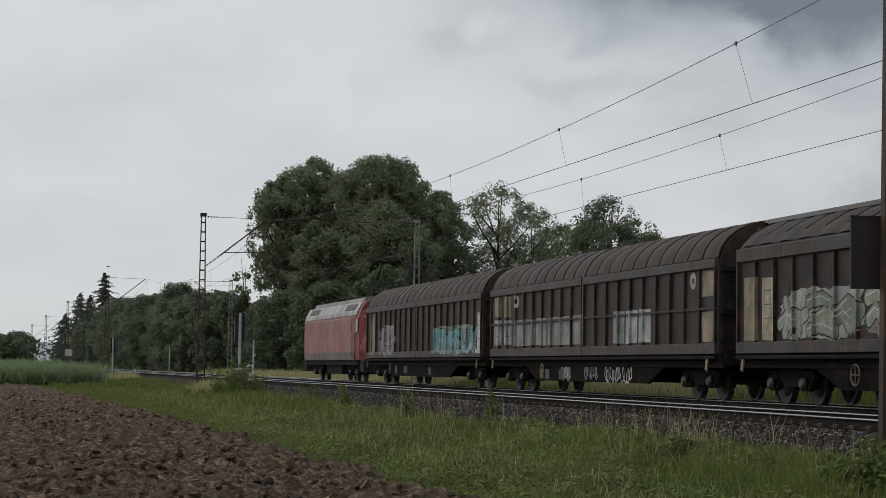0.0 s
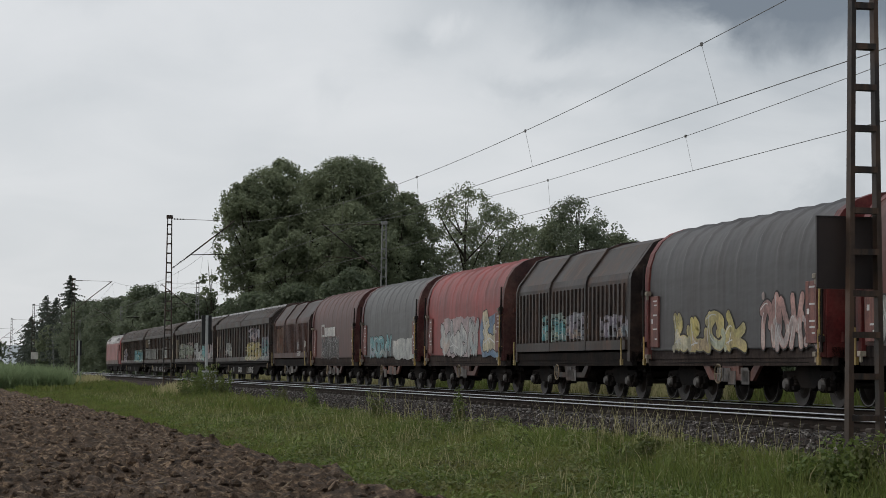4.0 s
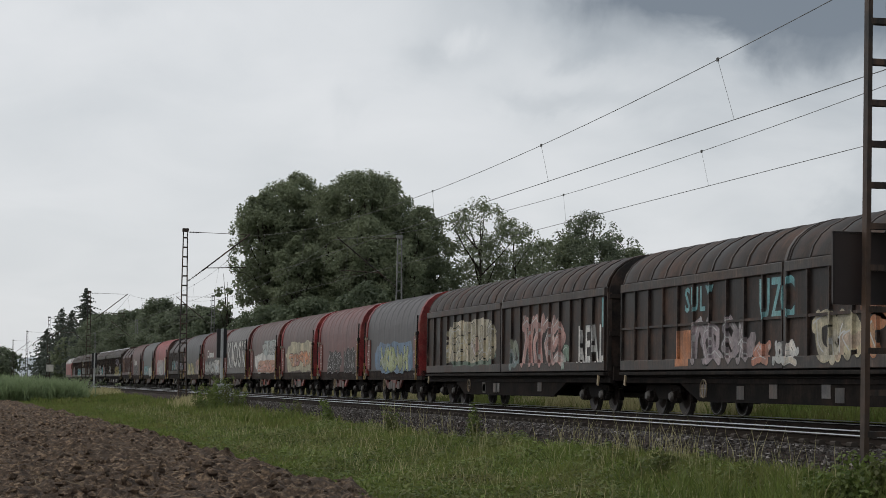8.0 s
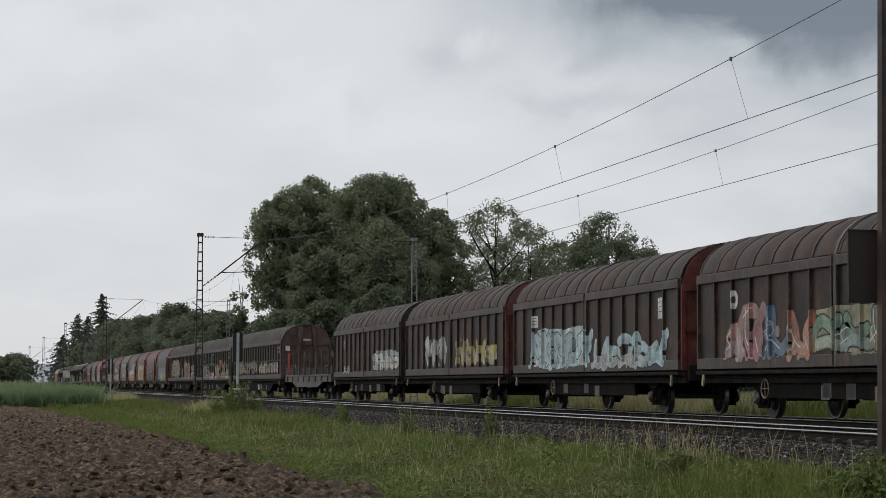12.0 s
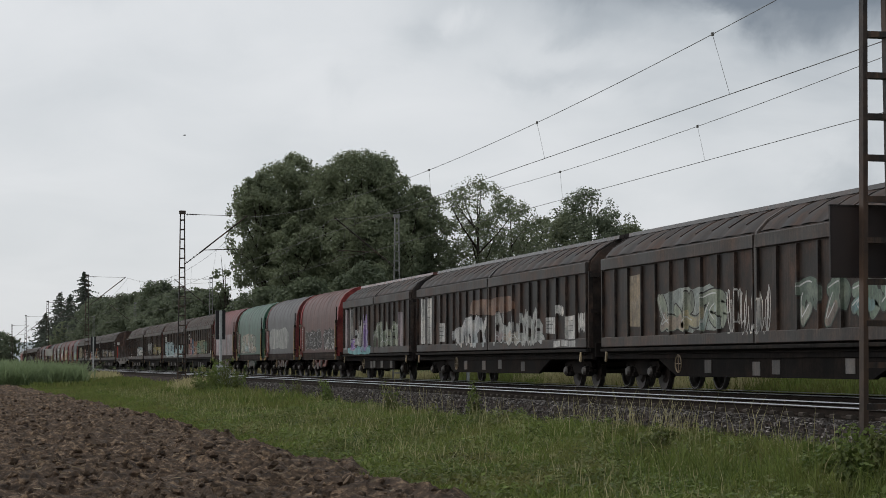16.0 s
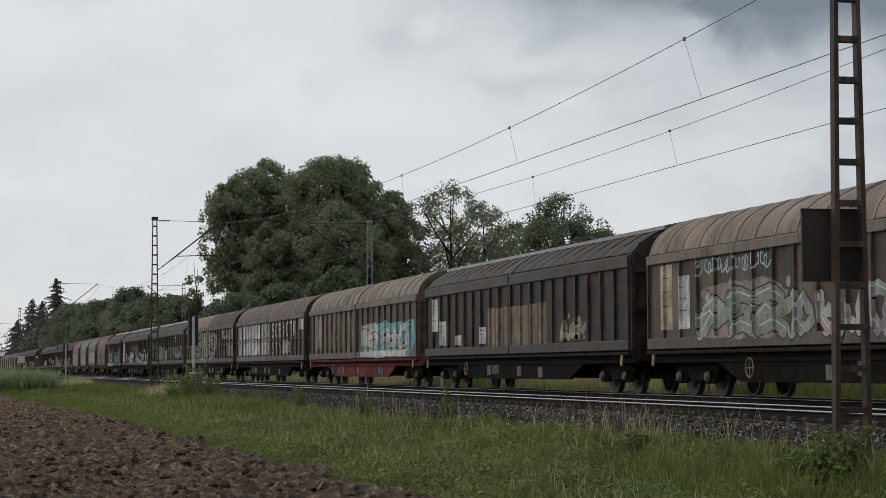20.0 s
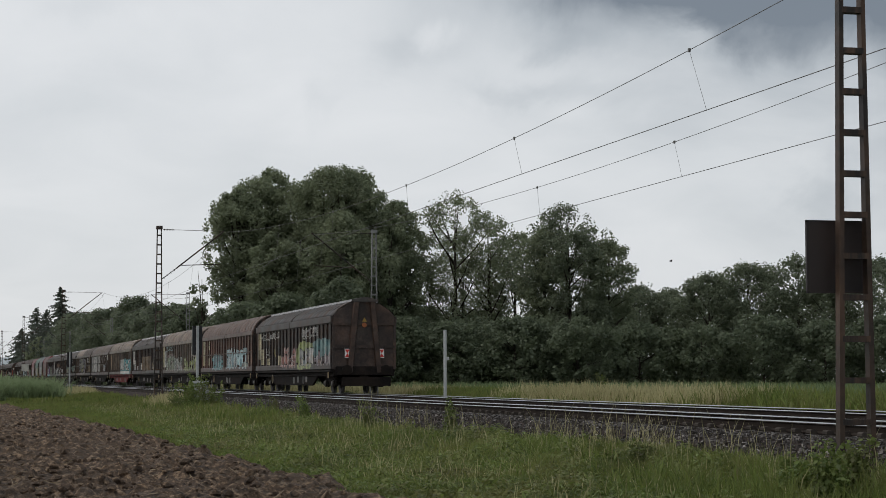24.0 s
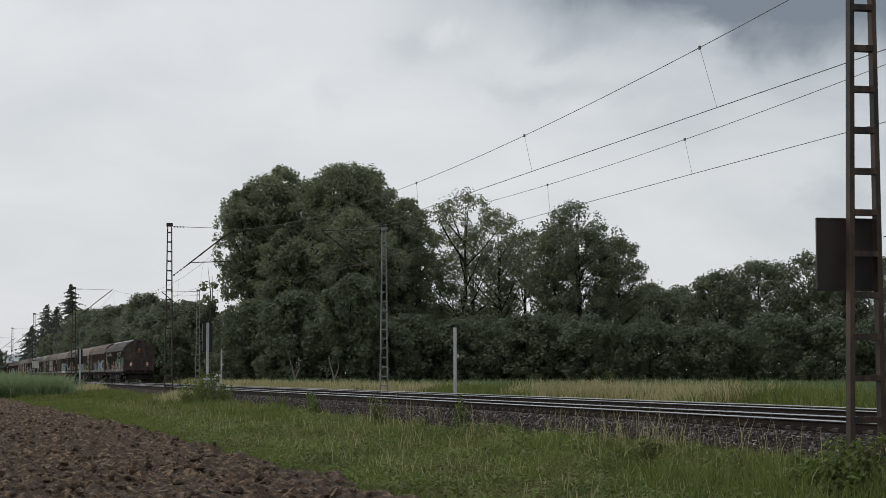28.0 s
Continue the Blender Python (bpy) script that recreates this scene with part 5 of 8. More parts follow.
    for y, turn in ((a, 0), (b, 180)):
        e = part("end_wall", once(("end", style), end_mesh), w, pose(0, y, 0, 0, 0, turn), "", ecol)
        for z in (2.10, 3.10):
            part("end_beam", once("end_beam", lambda: Shape().box(-1.40, 1.40, -0.13, -0.05, -0.055, 0.055, 0, 0.01).mesh("end_beam", PAINT)), e, (0, 0, z), "", tuple(q * 0.9 for q in ecol))
        for x in (-1.39, 1.39):
            part("corner_post", once("corner_post", lambda: Shape().box(-0.06, 0.06, -0.10, -0.05, 1.1, 3.2, 0, 0.01).mesh("corner_post", PAINT)), e, (x, 0, 0), "", tuple(q * 0.9 for q in ecol))
        for x in (-0.62, 0.62):
            part("end_post", once("end_post", end_post), e, pose(x * 1.22, 0, 0, 0, -5.5 if x > 0 else 5.5, 0), "", tuple(q * 0.8 for q in ecol))
    # underframe
    def under():
        return Shape().box(-1.40, 1.40, a - 0.1, b + 0.1, 0.96, 1.09, 0, 0.01).mesh("underframe", DARK_PAINT)

    def long_beam(half_width, low):
        return lambda: Shape().box(-half_width, half_width, a - 0.1, b + 0.1, low, 0.955, 0, 0.01).mesh("sole_bar", DARK_PAINT)

    size = (round(length, 2), round(body, 2))
    frame = part("underframe", once(("under", *size), under), w, None, "", frame_colour)
    for x in (-1.30, 1.30):
        part("sole_bar", once(("sole", *size), long_beam(0.06, 0.78)), frame, (x, 0, 0), "", frame_colour)
    part("centre_sill", once(("sill", *size), long_beam(0.2, 0.7)), frame, None, "", frame_colour)
    for y in (a - 0.17, b + 0.17):
        part("headstock", once("headstock", lambda: Shape().box(-1.3, 1.3, -0.06, 0.06, 0.84, 1.22, 0, 0.015).mesh("headstock", DARK_PAINT)), frame, (0, y, 0), "", frame_colour)
    part("guide_rail", once(("guide", k), lambda: Shape().box(-1.52, -1.42, a, b, 0.98, 1.06, 0, 0.01).mesh("guide_rail", DARK_PAINT)), w, None, "", tuple(0.6 * q + 0.012 for q in frame_colour))
    if bogies:
        pv = (length - 17.6) / 2
        def belly():
            return Shape().extrude([(pv + 1.9, 0.80), (pv + 3.3, 0.36), (length - pv - 3.3, 0.36), (length - pv - 1.9, 0.80)], 0, 0.10, 0, "x").mesh("truss_plate", DARK_PAINT)
        for x in (-1.33, 1.23):
            part("truss_plate", once(("belly", round(length, 2)), belly), w, (x, 0, 0), "", tuple((0.95 if frame_colour[0] > 0.1 else 0.6) * q for q in frame_colour))
        dress(w, length, pv + 3.6, length - pv - 3.6, -1.335)
        for y in (pv, length - pv):
            bogie(w, y)
    else:
        pv = length * 0.215
        for x in (-1.30, 1.2):
            part("truss_plate", once(("belly2", round(length, 2)), lambda: Shape().box(0, 0.1, pv + 1.0, length - pv - 1.0, 0.46, 0.82).mesh("truss_plate", DARK_PAINT)), w, (x, 0, 0), "", tuple(0.6 * q for q in frame_colour))
        dress(w, length, pv + 1.3, length - pv - 1.3, -1.305)
        for y in (pv, length - pv):
            axle(w, y)
    ends(w, length)
    # yellow-white brake handles and lashing rings
    for y in (a + 0.5, b - 0.5):
        part("handle", once("handle", lambda: Shape().box(-1.50, -1.46, -0.05, 0.05, 0.70, 0.98, 0, 0.01).mesh("handle", PAINT)), w, Matrix.Translation((-1.50, y, 0.98)) @ pose(0, 0, 0, 18, 0, 0) @ Matrix.Translation((1.48, 0, -0.98)), "worn cream lever", (0.45, 0.36, 0.22))
    return w


HOOD = [(-1.44, 1.22), (-1.45, 2.0), (-1.44, 2.9), (-1.40, 3.25), (-1.29, 3.58), (-1.10, 3.86), (-0.82, 4.06), (-0.45, 4.19), (0.0, 4.23)]


def full(line):
    return list(line) + [(-x, z) for x, z in line[-2::-1]]


def lever_mesh():
    return Shape().tube([(-1.58, 0, 0.92), (-1.58, 0.02, 1.55)], 0.022, 6).box(-1.6, -1.54, -0.05, 0.05, 0.85, 1.0).mesh("lever", PAINT)


def hood_under(length=12.05):
    s = Shape().box(-1.40, 1.40, 0.62, length - 0.62, 1.0, 1.20)
    s.box(-1.38, -1.26, 0.62, length - 0.62, 0.84, 1.0).box(1.26, 1.38, 0.62, length - 0.62, 0.84, 1.0)
    return s.mesh("underframe", DARK_PAINT)


def hood_belly(length=12.05):
    s = Shape().extrude([(4.15, 0.98), (4.75, 0.52), (length - 4.75, 0.52), (length - 4.15, 0.98), (length - 4.5, 0.98), (length - 4.95, 0.66), (4.95, 0.66), (4.5, 0.98)], 0, 0.08, 0, "x")
    return s.box(-0.005, 0.085, length / 2 - 0.5, length / 2 + 0.5, 0.56, 0.98).mesh("belly_frame", PAINT)


def plate_marks(rows):
    """Rows of small pale writing, too small to read."""
    s = Shape()
    for z in rows:
        s.box(-1.509, -1.506, -0.19, 0.02 + 0.08 * math.sin(z * 37), z - 0.018, z + 0.018)
    return s.box(-1.509, -1.506, 0.08, 0.19, 1.86, 1.97).mesh("marking", SHINE)


def hood_wagon(label, cloth, end_colour, group, length=12.05, frame_colour=(0.05, 0.04, 0.037), belly_colour=None, seed=0):
    """A coil wagon under a ribbed tarpaulin tunnel."""
    w = thing("tarpaulin_wagon", label, "freight wagon", group)
    a, b = 0.95, length - 0.95

    def cover():
        rng = random.Random(5)
        s = Shape()
        n, ring = 145, full(HOOD)
        v = []
        hoops = 9
        for i in range(n):
            y = (b - a) * i / (n - 1)
            ph = (i / (n - 1) * hoops) % 1.0
            d = 0.040 * (abs(ph - 0.5) * 2) ** 9
            for j, (x, z) in enumerate(ring):
                q = (z - 1.2) / 3.0
                sag = d * 1.5 * q ** 3 + (0.008 * math.sin(y * 3.1 + j * 0.7) + rng.uniform(-0.006, 0.006)) * min(1.0, q)
                v.append((x * (1 + sag * 0.55), y, z + sag * (0.9 if z > 3 else 0)))
        m = len(ring)
        s.add(v, [(i * m + j, i * m + j + 1, (i + 1) * m + j + 1, (i + 1) * m + j) for i in range(n - 1) for j in range(m - 1)])
        inner = [(x * 0.97, y, z - 0.03) for x, y, z in v]
        s.add(inner, [(i * m + j, (i + 1) * m + j, (i + 1) * m + j + 1, i * m + j + 1) for i in range(n - 1) for j in range(m - 1)])
        return s.mesh("tarpaulin", TARP, True)

    rng_marks = random.Random(label)
    part("tarpaulin", once("cover", cover), w, (0, a, 0), "", tuple(0.70 * q for q in cloth))
    arch = full([(-1.49, 1.0)] + grow(HOOD, 0.05)[1:])

    def end_mesh():
        s = Shape().extrude(arch, 0, 0.30)
        return s.box(-1.2, 1.2, -0.1, 0, 1.3, 1.5).box(-1.2, 1.2, -0.1, 0, 2.5, 2.65).mesh("end_wall", PAINT)

    def end_post():
        return Shape().box(-0.1, 0.1, -0.16, 0, 1.0, 3.7).mesh("end_post", PAINT)

    for y, turn in ((0.62, 0), (length - 0.62, 180)):
        e = part("end_wall", once("hood_end", end_mesh), w, pose(0, y, 0, 0, 0, turn), "", end_colour)
        for x in (-0.7, 0.7):
            part("end_post", once("hood_end_post", end_post), e, (x, 0, 0), "", tuple(q * 0.7 for q in end_colour))
        side = 1 if turn == 0 else -1
        # locking gear at the corner: upright pole, clamps and a pale plate
        yy = y + side * 0.42
        part("lock_pole", once("pole", lambda: Shape().tube([(-1.56, 0, 1.1), (-1.56, 0, 2.5), (-1.54, 0, 3.3)], 0.03, 6).box(-1.6, -1.46, -0.06, 0.06, 2.55, 2.68).box(-1.6, -1.46, -0.06, 0.06, 1.3, 1.42).mesh("lock_pole", DARK_PAINT)), w, (0, yy - side * 0.3, 0), "", (0.03, 0.027, 0.026))
        warm = min(1.0, end_colour[0] / 0.12)
        plate = part("plate", once("plate", lambda: Shape().box(-1.505, -1.455, -0.26, 0.26, 1.28, 2.52, 0, 0.01).mesh("plate", PAINT)), w, (0, yy + side * 0.33, 0), "faded salmon plate with markings", (0.10 + 0.12 * warm, 0.055 + 0.03 * warm, 0.05 + 0.025 * warm))
        marks = rng_marks.sample((2.40, 2.30, 2.18, 2.06, 1.72, 1.60, 1.48), 5)
        part("marking", once(("marks", tuple(marks)), lambda: plate_marks(marks)), plate)
        # added dark sheet on the lower arch, standing in for the recess's shade
        part("corner_panel", once("corner_panel", lambda: Shape().box(-1.512, -1.49, 0.02, 0.28, 1.0, 2.62, 0, 0.008).mesh("corner_panel", DARK_PAINT)), e, None, "", tuple(0.45 * q + 0.008 for q in end_colour))
        for z in (2.60, 1.06):
            part("clamp", once("hood_clamp", lambda: Shape().box(-1.60, -1.48, -0.07, 0.07, -0.05, 0.05, 0, 0.012).box(-1.57, -1.53, -0.03, 0.03, -0.16, 0.0).mesh("clamp", PAINT)), w, (0, yy - side * 0.02, z), "dirty cream clamp", (0.30, 0.27, 0.21))
        if turn == 0:
            part("hand_rail", once("hood_rail", lambda: Shape().tube([(-1.50, 0, 2.42), (-1.60, 0, 2.40), (-1.61, 0, 1.9), (-1.60, 0, 1.45), (-1.50, 0, 1.43)], 0.02, 6).mesh("hand_rail", PAINT)), w, (0, yy - side * 0.30, 0), "worn yellow hand rail", (0.45, 0.33, 0.10))
        part("lever", once("lever", lever_mesh), w, (0, yy - side * 0.2, 0), "worn yellow lever", (0.42, 0.30, 0.10))
    part("underframe", once("hood_under", hood_under), w, None, "", frame_colour)
    for x in (-1.36, 1.28):
        part("belly_frame", once("hood_belly", hood_belly), w, (x, 0, 0), "", tuple(0.8 * q for q in (belly_colour or (0.10, 0.045, 0.038))))
    dress(w, length, 4.9, length - 4.9, -1.375)
    for y in (2.5, length - 2.5):
        bogie(w, y)
    ends(w, length)
    return w


SLATTED = [(-1.43, 1.25), (-1.43, 3.05), (-1.38, 3.22), (-0.82, 3.98), (-0.45, 4.12), (0.0, 4.18)]


def slatted_wagon(label, group, wall, roof, length=12.05):
    """A coil wagon with three telescoping hoods, slatted sides and a folded roof."""
    w = thing("hood_wagon", label, "freight wagon", group)
    a = 0.85
    third = (length - 2 * a) / 3

    def side():
        s = Shape().shell(SLATTED[:3], 0, third - 0.06, 0.04)
        return s.mesh("hood_side", PAINT)

    def top():
        ring = full(SLATTED[2:])
        return Shape().shell(ring, 0, third - 0.06, 0.05).mesh("hood_roof", PAINT)

    def slat():
        return Shape().box(-1.485, -1.43, -0.055, 0.055, 1.5, 2.95, 0, 0.012).mesh("slat", PAINT)

    def arch():
        ring = full(grow(SLATTED, 0.06))
        return Shape().shell(ring, -0.06, 0.06, 0.07).mesh("hood_arch", PAINT)

    for k in range(3):
        y = a + third * k
        h = part("hood_side", once("slat_side", side), w, (0, y, 0), "", wall)
        part("hood_side", once("slat_side", side), w, pose(0, y + third - 0.06, 0, 0, 0, 180), "", wall)
        part("hood_roof", once("slat_roof", top), w, (0, y, 0), "", roof)
        part("hood_arch", once("slat_arch", arch), w, (0, y + third, 0), "", tuple(q * 0.7 for q in wall))
        RIBS.setdefault(w.name, ([], 0.055, 1.487, 1.5, 2.95))[0].extend(y + 0.28 + j * (third - 0.6) / 8 for j in range(9))
        for j in range(9):
            part("slat", once("slat", slat), h, (0, 0.28 + j * (third - 0.6) / 8, 0), "", tuple(q * 1.2 for q in wall))
        part("sill_band", once("slat_sill", lambda: Shape().box(-1.49, -1.43, 0.05, third - 0.1, 1.25, 1.5).mesh("sill_band", PAINT)), h, None, "", tuple(q * 1.1 for q in wall))
    ring = full(SLATTED)
    for y, turn in ((0.62, 0), (length - 0.62, 180)):
        part("end_wall", once("slat_end", lambda: Shape().extrude(full([(-1.45, 0.95)] + SLATTED[1:]), 0, 0.2).box(-0.8, -0.6, -0.14, 0, 1, 3.8).box(0.6, 0.8, -0.14, 0, 1, 3.8).mesh("end_wall", PAINT)), w, pose(0, y, 0, 0, 0, turn), "", tuple(q * 0.7 for q in wall))
        part("lever", once("lever", lever_mesh), w, (0, y + (0.3 if turn == 0 else -0.3), 0), "worn yellow lever", (0.42, 0.34, 0.14))
    part("underframe", once("hood_under", hood_under), w, None, "", DARK)
    for x in (-1.36, 1.28):
        part("belly_frame", once("hood_belly", hood_belly), w, (x, 0, 0), "", DARK)
    dress(w, length, 4.9, length - 4.9, -1.375)
    for y in (2.5, length - 2.5):
        bogie(w, y)
    ends(w, length)
    return w


def flat_wagon(group, length=16.54):
    w = thing("flat_wagon", "empty rusty six-axle flat wagon with upright stakes", "freight wagon", group)
    a, b = 0.62, length - 0.62
    part("deck", Shape().box(-1.42, 1.42, a, b, 1.16, 1.28, 0, 0.02).mesh("deck", PAINT), w, None, "", (0.034, 0.027, 0.023))
    s = Shape()
    for x in (-1.42, 1.30):
        s.extrude([(a, 1.16), (a, 0.90), (a + 2.6, 0.90), (a + 4.0, 0.62), (b - 4.0, 0.62), (b - 2.6, 0.90), (b, 0.90), (b, 1.16)], x, x + 0.12, 0, "x")
    part("side_sill", s.mesh("side_sill", PAINT), w, None, "", (0.085, 0.080, 0.076))
    stake = Shape().box(-0.05, 0.05, -0.06, 0.06, 0, 1.25, 0, 0.012).mesh("stake", PAINT)
    pocket = Shape().box(-1.47, -1.42, -0.10, 0.10, 0.92, 1.20, 0, 0.01).mesh("stake_pocket", PAINT)
    for k in range(8):
        y = a + 0.9 + k * (b - a - 1.8) / 7
        for x in (-1.36, 1.36):
            red = k == 7 and x < 0
            part("stake", stake, w, (x, y, 1.27), "bright red stake" if red else "", (0.55, 0.05, 0.03) if red else (0.05, 0.043, 0.04))
        part("stake_pocket", pocket, w, (0, y, 0), "", (0.04, 0.034, 0.03))
    for y in (a + 0.06, b - 0.06):
        part("end_board", Shape().box(-1.38, 1.38, -0.05, 0.05, 1.27, 1.72, 0, 0.01).mesh("end_board", PAINT), w, (0, y, 0), "", (0.12, 0.11, 0.105))
        for x in (-0.95, 0.95):
            part("lashing_loop", Shape().tube([(x - 0.12, 0, 1.7), (x - 0.1, 0, 1.86), (x + 0.1, 0, 1.86), (x + 0.12, 0, 1.7)], 0.02, 6).mesh("lashing_loop", PAINT), w, (0, y, 0), "", (0.4, 0.37, 0.3))
    for y in (2.9, length - 2.9):
        bogie(w, y - 0.0)
        inner = y + (2.35 if y < 8 else -2.35)
        part("wheelset", WHEELSET, w, (0, inner, 0))
        for x in (-1.05, 1.05):
            part("axle_box", AXLE_BOX, w, pose(x, inner, 0, 0, 0, 0 if x < 0 else 180))
    ends(w, length)
    return w


def locomotive():
    """A modern box-shaped red electric locomotive, seen from its rear and side."""
    L = 18.9
    w = thing("electric_locomotive", "red electric locomotive with a grey roof and dark skirts", "locomotive")
    side = [(-1.47, 1.02), (-1.49, 1.5), (-1.49, 3.0), (-1.44, 3.25), (-1.22, 3.66), (-1.05, 3.74)]
    ring = full(side)
    red = (0.26, 0.055, 0.055)
    body = Shape().extrude(ring, 2.05, L - 2.05)
    part("body", body.mesh("body", LOCO_RED), w, None, "", (0.25, 0.095, 0.095))
    part("side_panel", Shape().box(-1.515, -1.49, 3.0, L - 3.0, 1.25, 3.02, 0, 0.01).mesh("side_panel", LOCO_RED), w, None, "faded dusty red side", (0.30, 0.115, 0.115))
    part("lower_side", Shape().box(-1.518, -1.49, 2.1, L - 2.1, 1.03, 1.42, 0, 0.01).mesh("lower_side", PAINT), w, None, "dirty grey lower side", (0.16, 0.13, 0.125))
    part("roof_slope", Shape().extrude([(-1.50, 3.12), (-1.47, 3.30), (-1.24, 3.72), (-1.10, 3.76), (-1.10, 3.70), (-1.30, 3.30)], 1.75, L - 1.75).mesh("roof_slope", PAINT), w, None, "pale grey sloping roof edge", (0.50, 0.50, 0.49))
    for y, turn in ((2.05, 0), (L - 2.05, 180)):
        nose = Shape()
        back = ring
        front = [(x * 0.80, z if z < 1.6 else z - 0.02) for x, z in ring]
        n = len(ring)
        v = [(x, 0, z) for x, z in back] + [(x * 0.98, -0.75, z) for x, z in back] + [(x * (0.86 if z < 2 else 0.80), -1.40 + max(0, (z - 2.0)) * 0.42, z * 0.995) for x, z in front]
        f = [(r * n + i, r * n + (i + 1) % n, (r + 1) * n + (i + 1) % n, (r + 1) * n + i) for r in range(2) for i in range(n)]
        nose.add(v, f + [tuple(range(2 * n, 3 * n))])
        c = part("cab", nose.mesh("cab", LOCO_RED), w, pose(0, y, 0, 0, 0, turn), "", red)
        part("windscreen", Shape().add([(-1.0, -1.22, 2.42), (1.0, -1.22, 2.42), (0.95, -0.92, 3.18), (-0.95, -0.92, 3.18), (-1.0, -1.17, 2.42), (1.0, -1.17, 2.42), (0.95, -0.87, 3.18), (-0.95, -0.87, 3.18)], [(0, 1, 2, 3), (7, 6, 5, 4), (0, 4, 5, 1), (1, 5, 6, 2), (2, 6, 7, 3), (3, 7, 4, 0)]).mesh("windscreen", GLASS), c)
        part("side_window", Shape().box(-1.515, -1.475, -0.62, -0.12, 2.30, 2.95, 0, 0.01).mesh("side_window", GLASS), c)
        part("cab_door", Shape().box(-1.512, -1.478, 0.05, 0.62, 1.1, 3.05, 0, 0.01).mesh("cab_door", LOCO_RED), c, None, "", red)
        part("handrail", Shape().tube([(-1.55, 0.0, 1.2), (-1.55, 0.0, 2.3)], 0.018, 6).tube([(-1.55, 0.67, 1.2), (-1.55, 0.67, 2.3)], 0.018, 6).mesh("handrail", TREAD_STEEL), c)
        for x in (-0.95, 0.95):
            part("tail_light", Shape().lathe([(0, 0.0), (0, 0.09), (0.06, 0.11)], (0, 0, 0), "y", 12).mesh("tail_light", LAMP_GLASS), c, (x, -1.43, 1.72))
            part("buffer", BUFFER, c, pose(x * 0.92, -2.05, 1.06, 0, 0, 180))
        part("skirt", Shape().box(-1.35, 1.35, -1.45, -0.6, 0.45, 1.05, 0, 0.05).mesh("skirt", DARK_PAINT), c, None, "", (0.06, 0.058, 0.058))
    part("roof", Shape().extrude([(-1.10, 3.70), (-1.0, 3.95), (-0.7, 4.02), (0.7, 4.02), (1.0, 3.95), (1.10, 3.70)], 2.2, L - 2.2).mesh("roof", PAINT), w, None, "grey roof hatches", (0.30, 0.30, 0.30))
    for y in (2.6, 13.4):
        part("roof_grille", Shape().extrude([(-1.44, 3.40), (-1.30, 3.66), (-1.27, 3.64), (-1.40, 3.38)], 0, 2.6).mesh("roof_grille", PAINT), w, (-0.012, y, 0), "dark roof grille", (0.07, 0.07, 0.07))
    part("roof_gear", Shape().box(-0.5, 0.5, 3.0, 5.0, 4.02, 4.2).box(-0.4, 0.4, 13, 15.5, 4.02, 4.18).tube([(-0.3, 5.5, 4.15), (-0.3, 12.5, 4.15)], 0.03).mesh("roof_gear", RUNNING_GEAR), w)
    part("pantograph", Shape().tube([(-0.5, 3.2, 4.3), (0, 4.4, 4.95), (0, 3.4, 5.7)], 0.03).tube([(0.5, 3.2, 4.3), (0, 4.4, 4.95)], 0.03).tube([(-0.7, 3.4, 5.72), (0.7, 3.4, 5.72)], 0.03).mesh("pantograph", RUNNING_GEAR), w)
    part("underframe", Shape().box(-1.40, 1.40, 1.9, L - 1.9, 0.80, 1.03).box(-1.2, 1.2, 7.2, 11.7, 0.35, 0.85, 0, 0.05).mesh("underframe", DARK_PAINT), w, None, "", (0.045, 0.042, 0.042))
    for y in (4.2, L - 4.2):
        b = bogie(w, y)
        part("skirt", Shape().box(-1.16, -1.08, -1.7, 1.7, 0.55, 0.95, 0, 0.02).mesh("skirt", RUNNING_GEAR), b)
    return w


LOCO_RED = wagon_paint("faded_red_locomotive_paint", 0.45, (0.20, 0.09, 0.085), (0.13, 0.07, 0.066), 0.4)
GLASS = plain("dark_cab_glass", (0.015, 0.017, 0.02), 0.08, 0.0, 2, 0.2, 0.0)
LAMP_GLASS = plain("red_lamp_glass", (0.30, 0.02, 0.02), 0.2, 0.0, 2, 0.2, 0.0)
G = "wagons of the train"
TRAIN = []          # (thing, length), from the first wagon back


def add(w, length):
    TRAIN.append((w, length))
    return w


HL, SL, BL, CL, FL = 23.34, 12.05, 17.45, 15.68, 16.54


def hab(label, wall, roof, **more):
    return add(sliding_wagon("sliding_wall_wagon", label, HL, 22.0, wall, roof, G, **more), HL)


def two_axle(label, wall, roof, length=BL, **more):
    return add(sliding_wagon("two_axle_wagon", label, length, length - 1.3, wall, roof, G, bogies=False, panels=7, **more), length)


def coil(label, cloth, end, **more):
    return add(hood_wagon(label, cloth, end, G, **more), SL)


RED_END, MAROON, BRIGHT = (0.14, 0.022, 0.022), (0.090, 0.022, 0.022), (0.27, 0.028, 0.030)


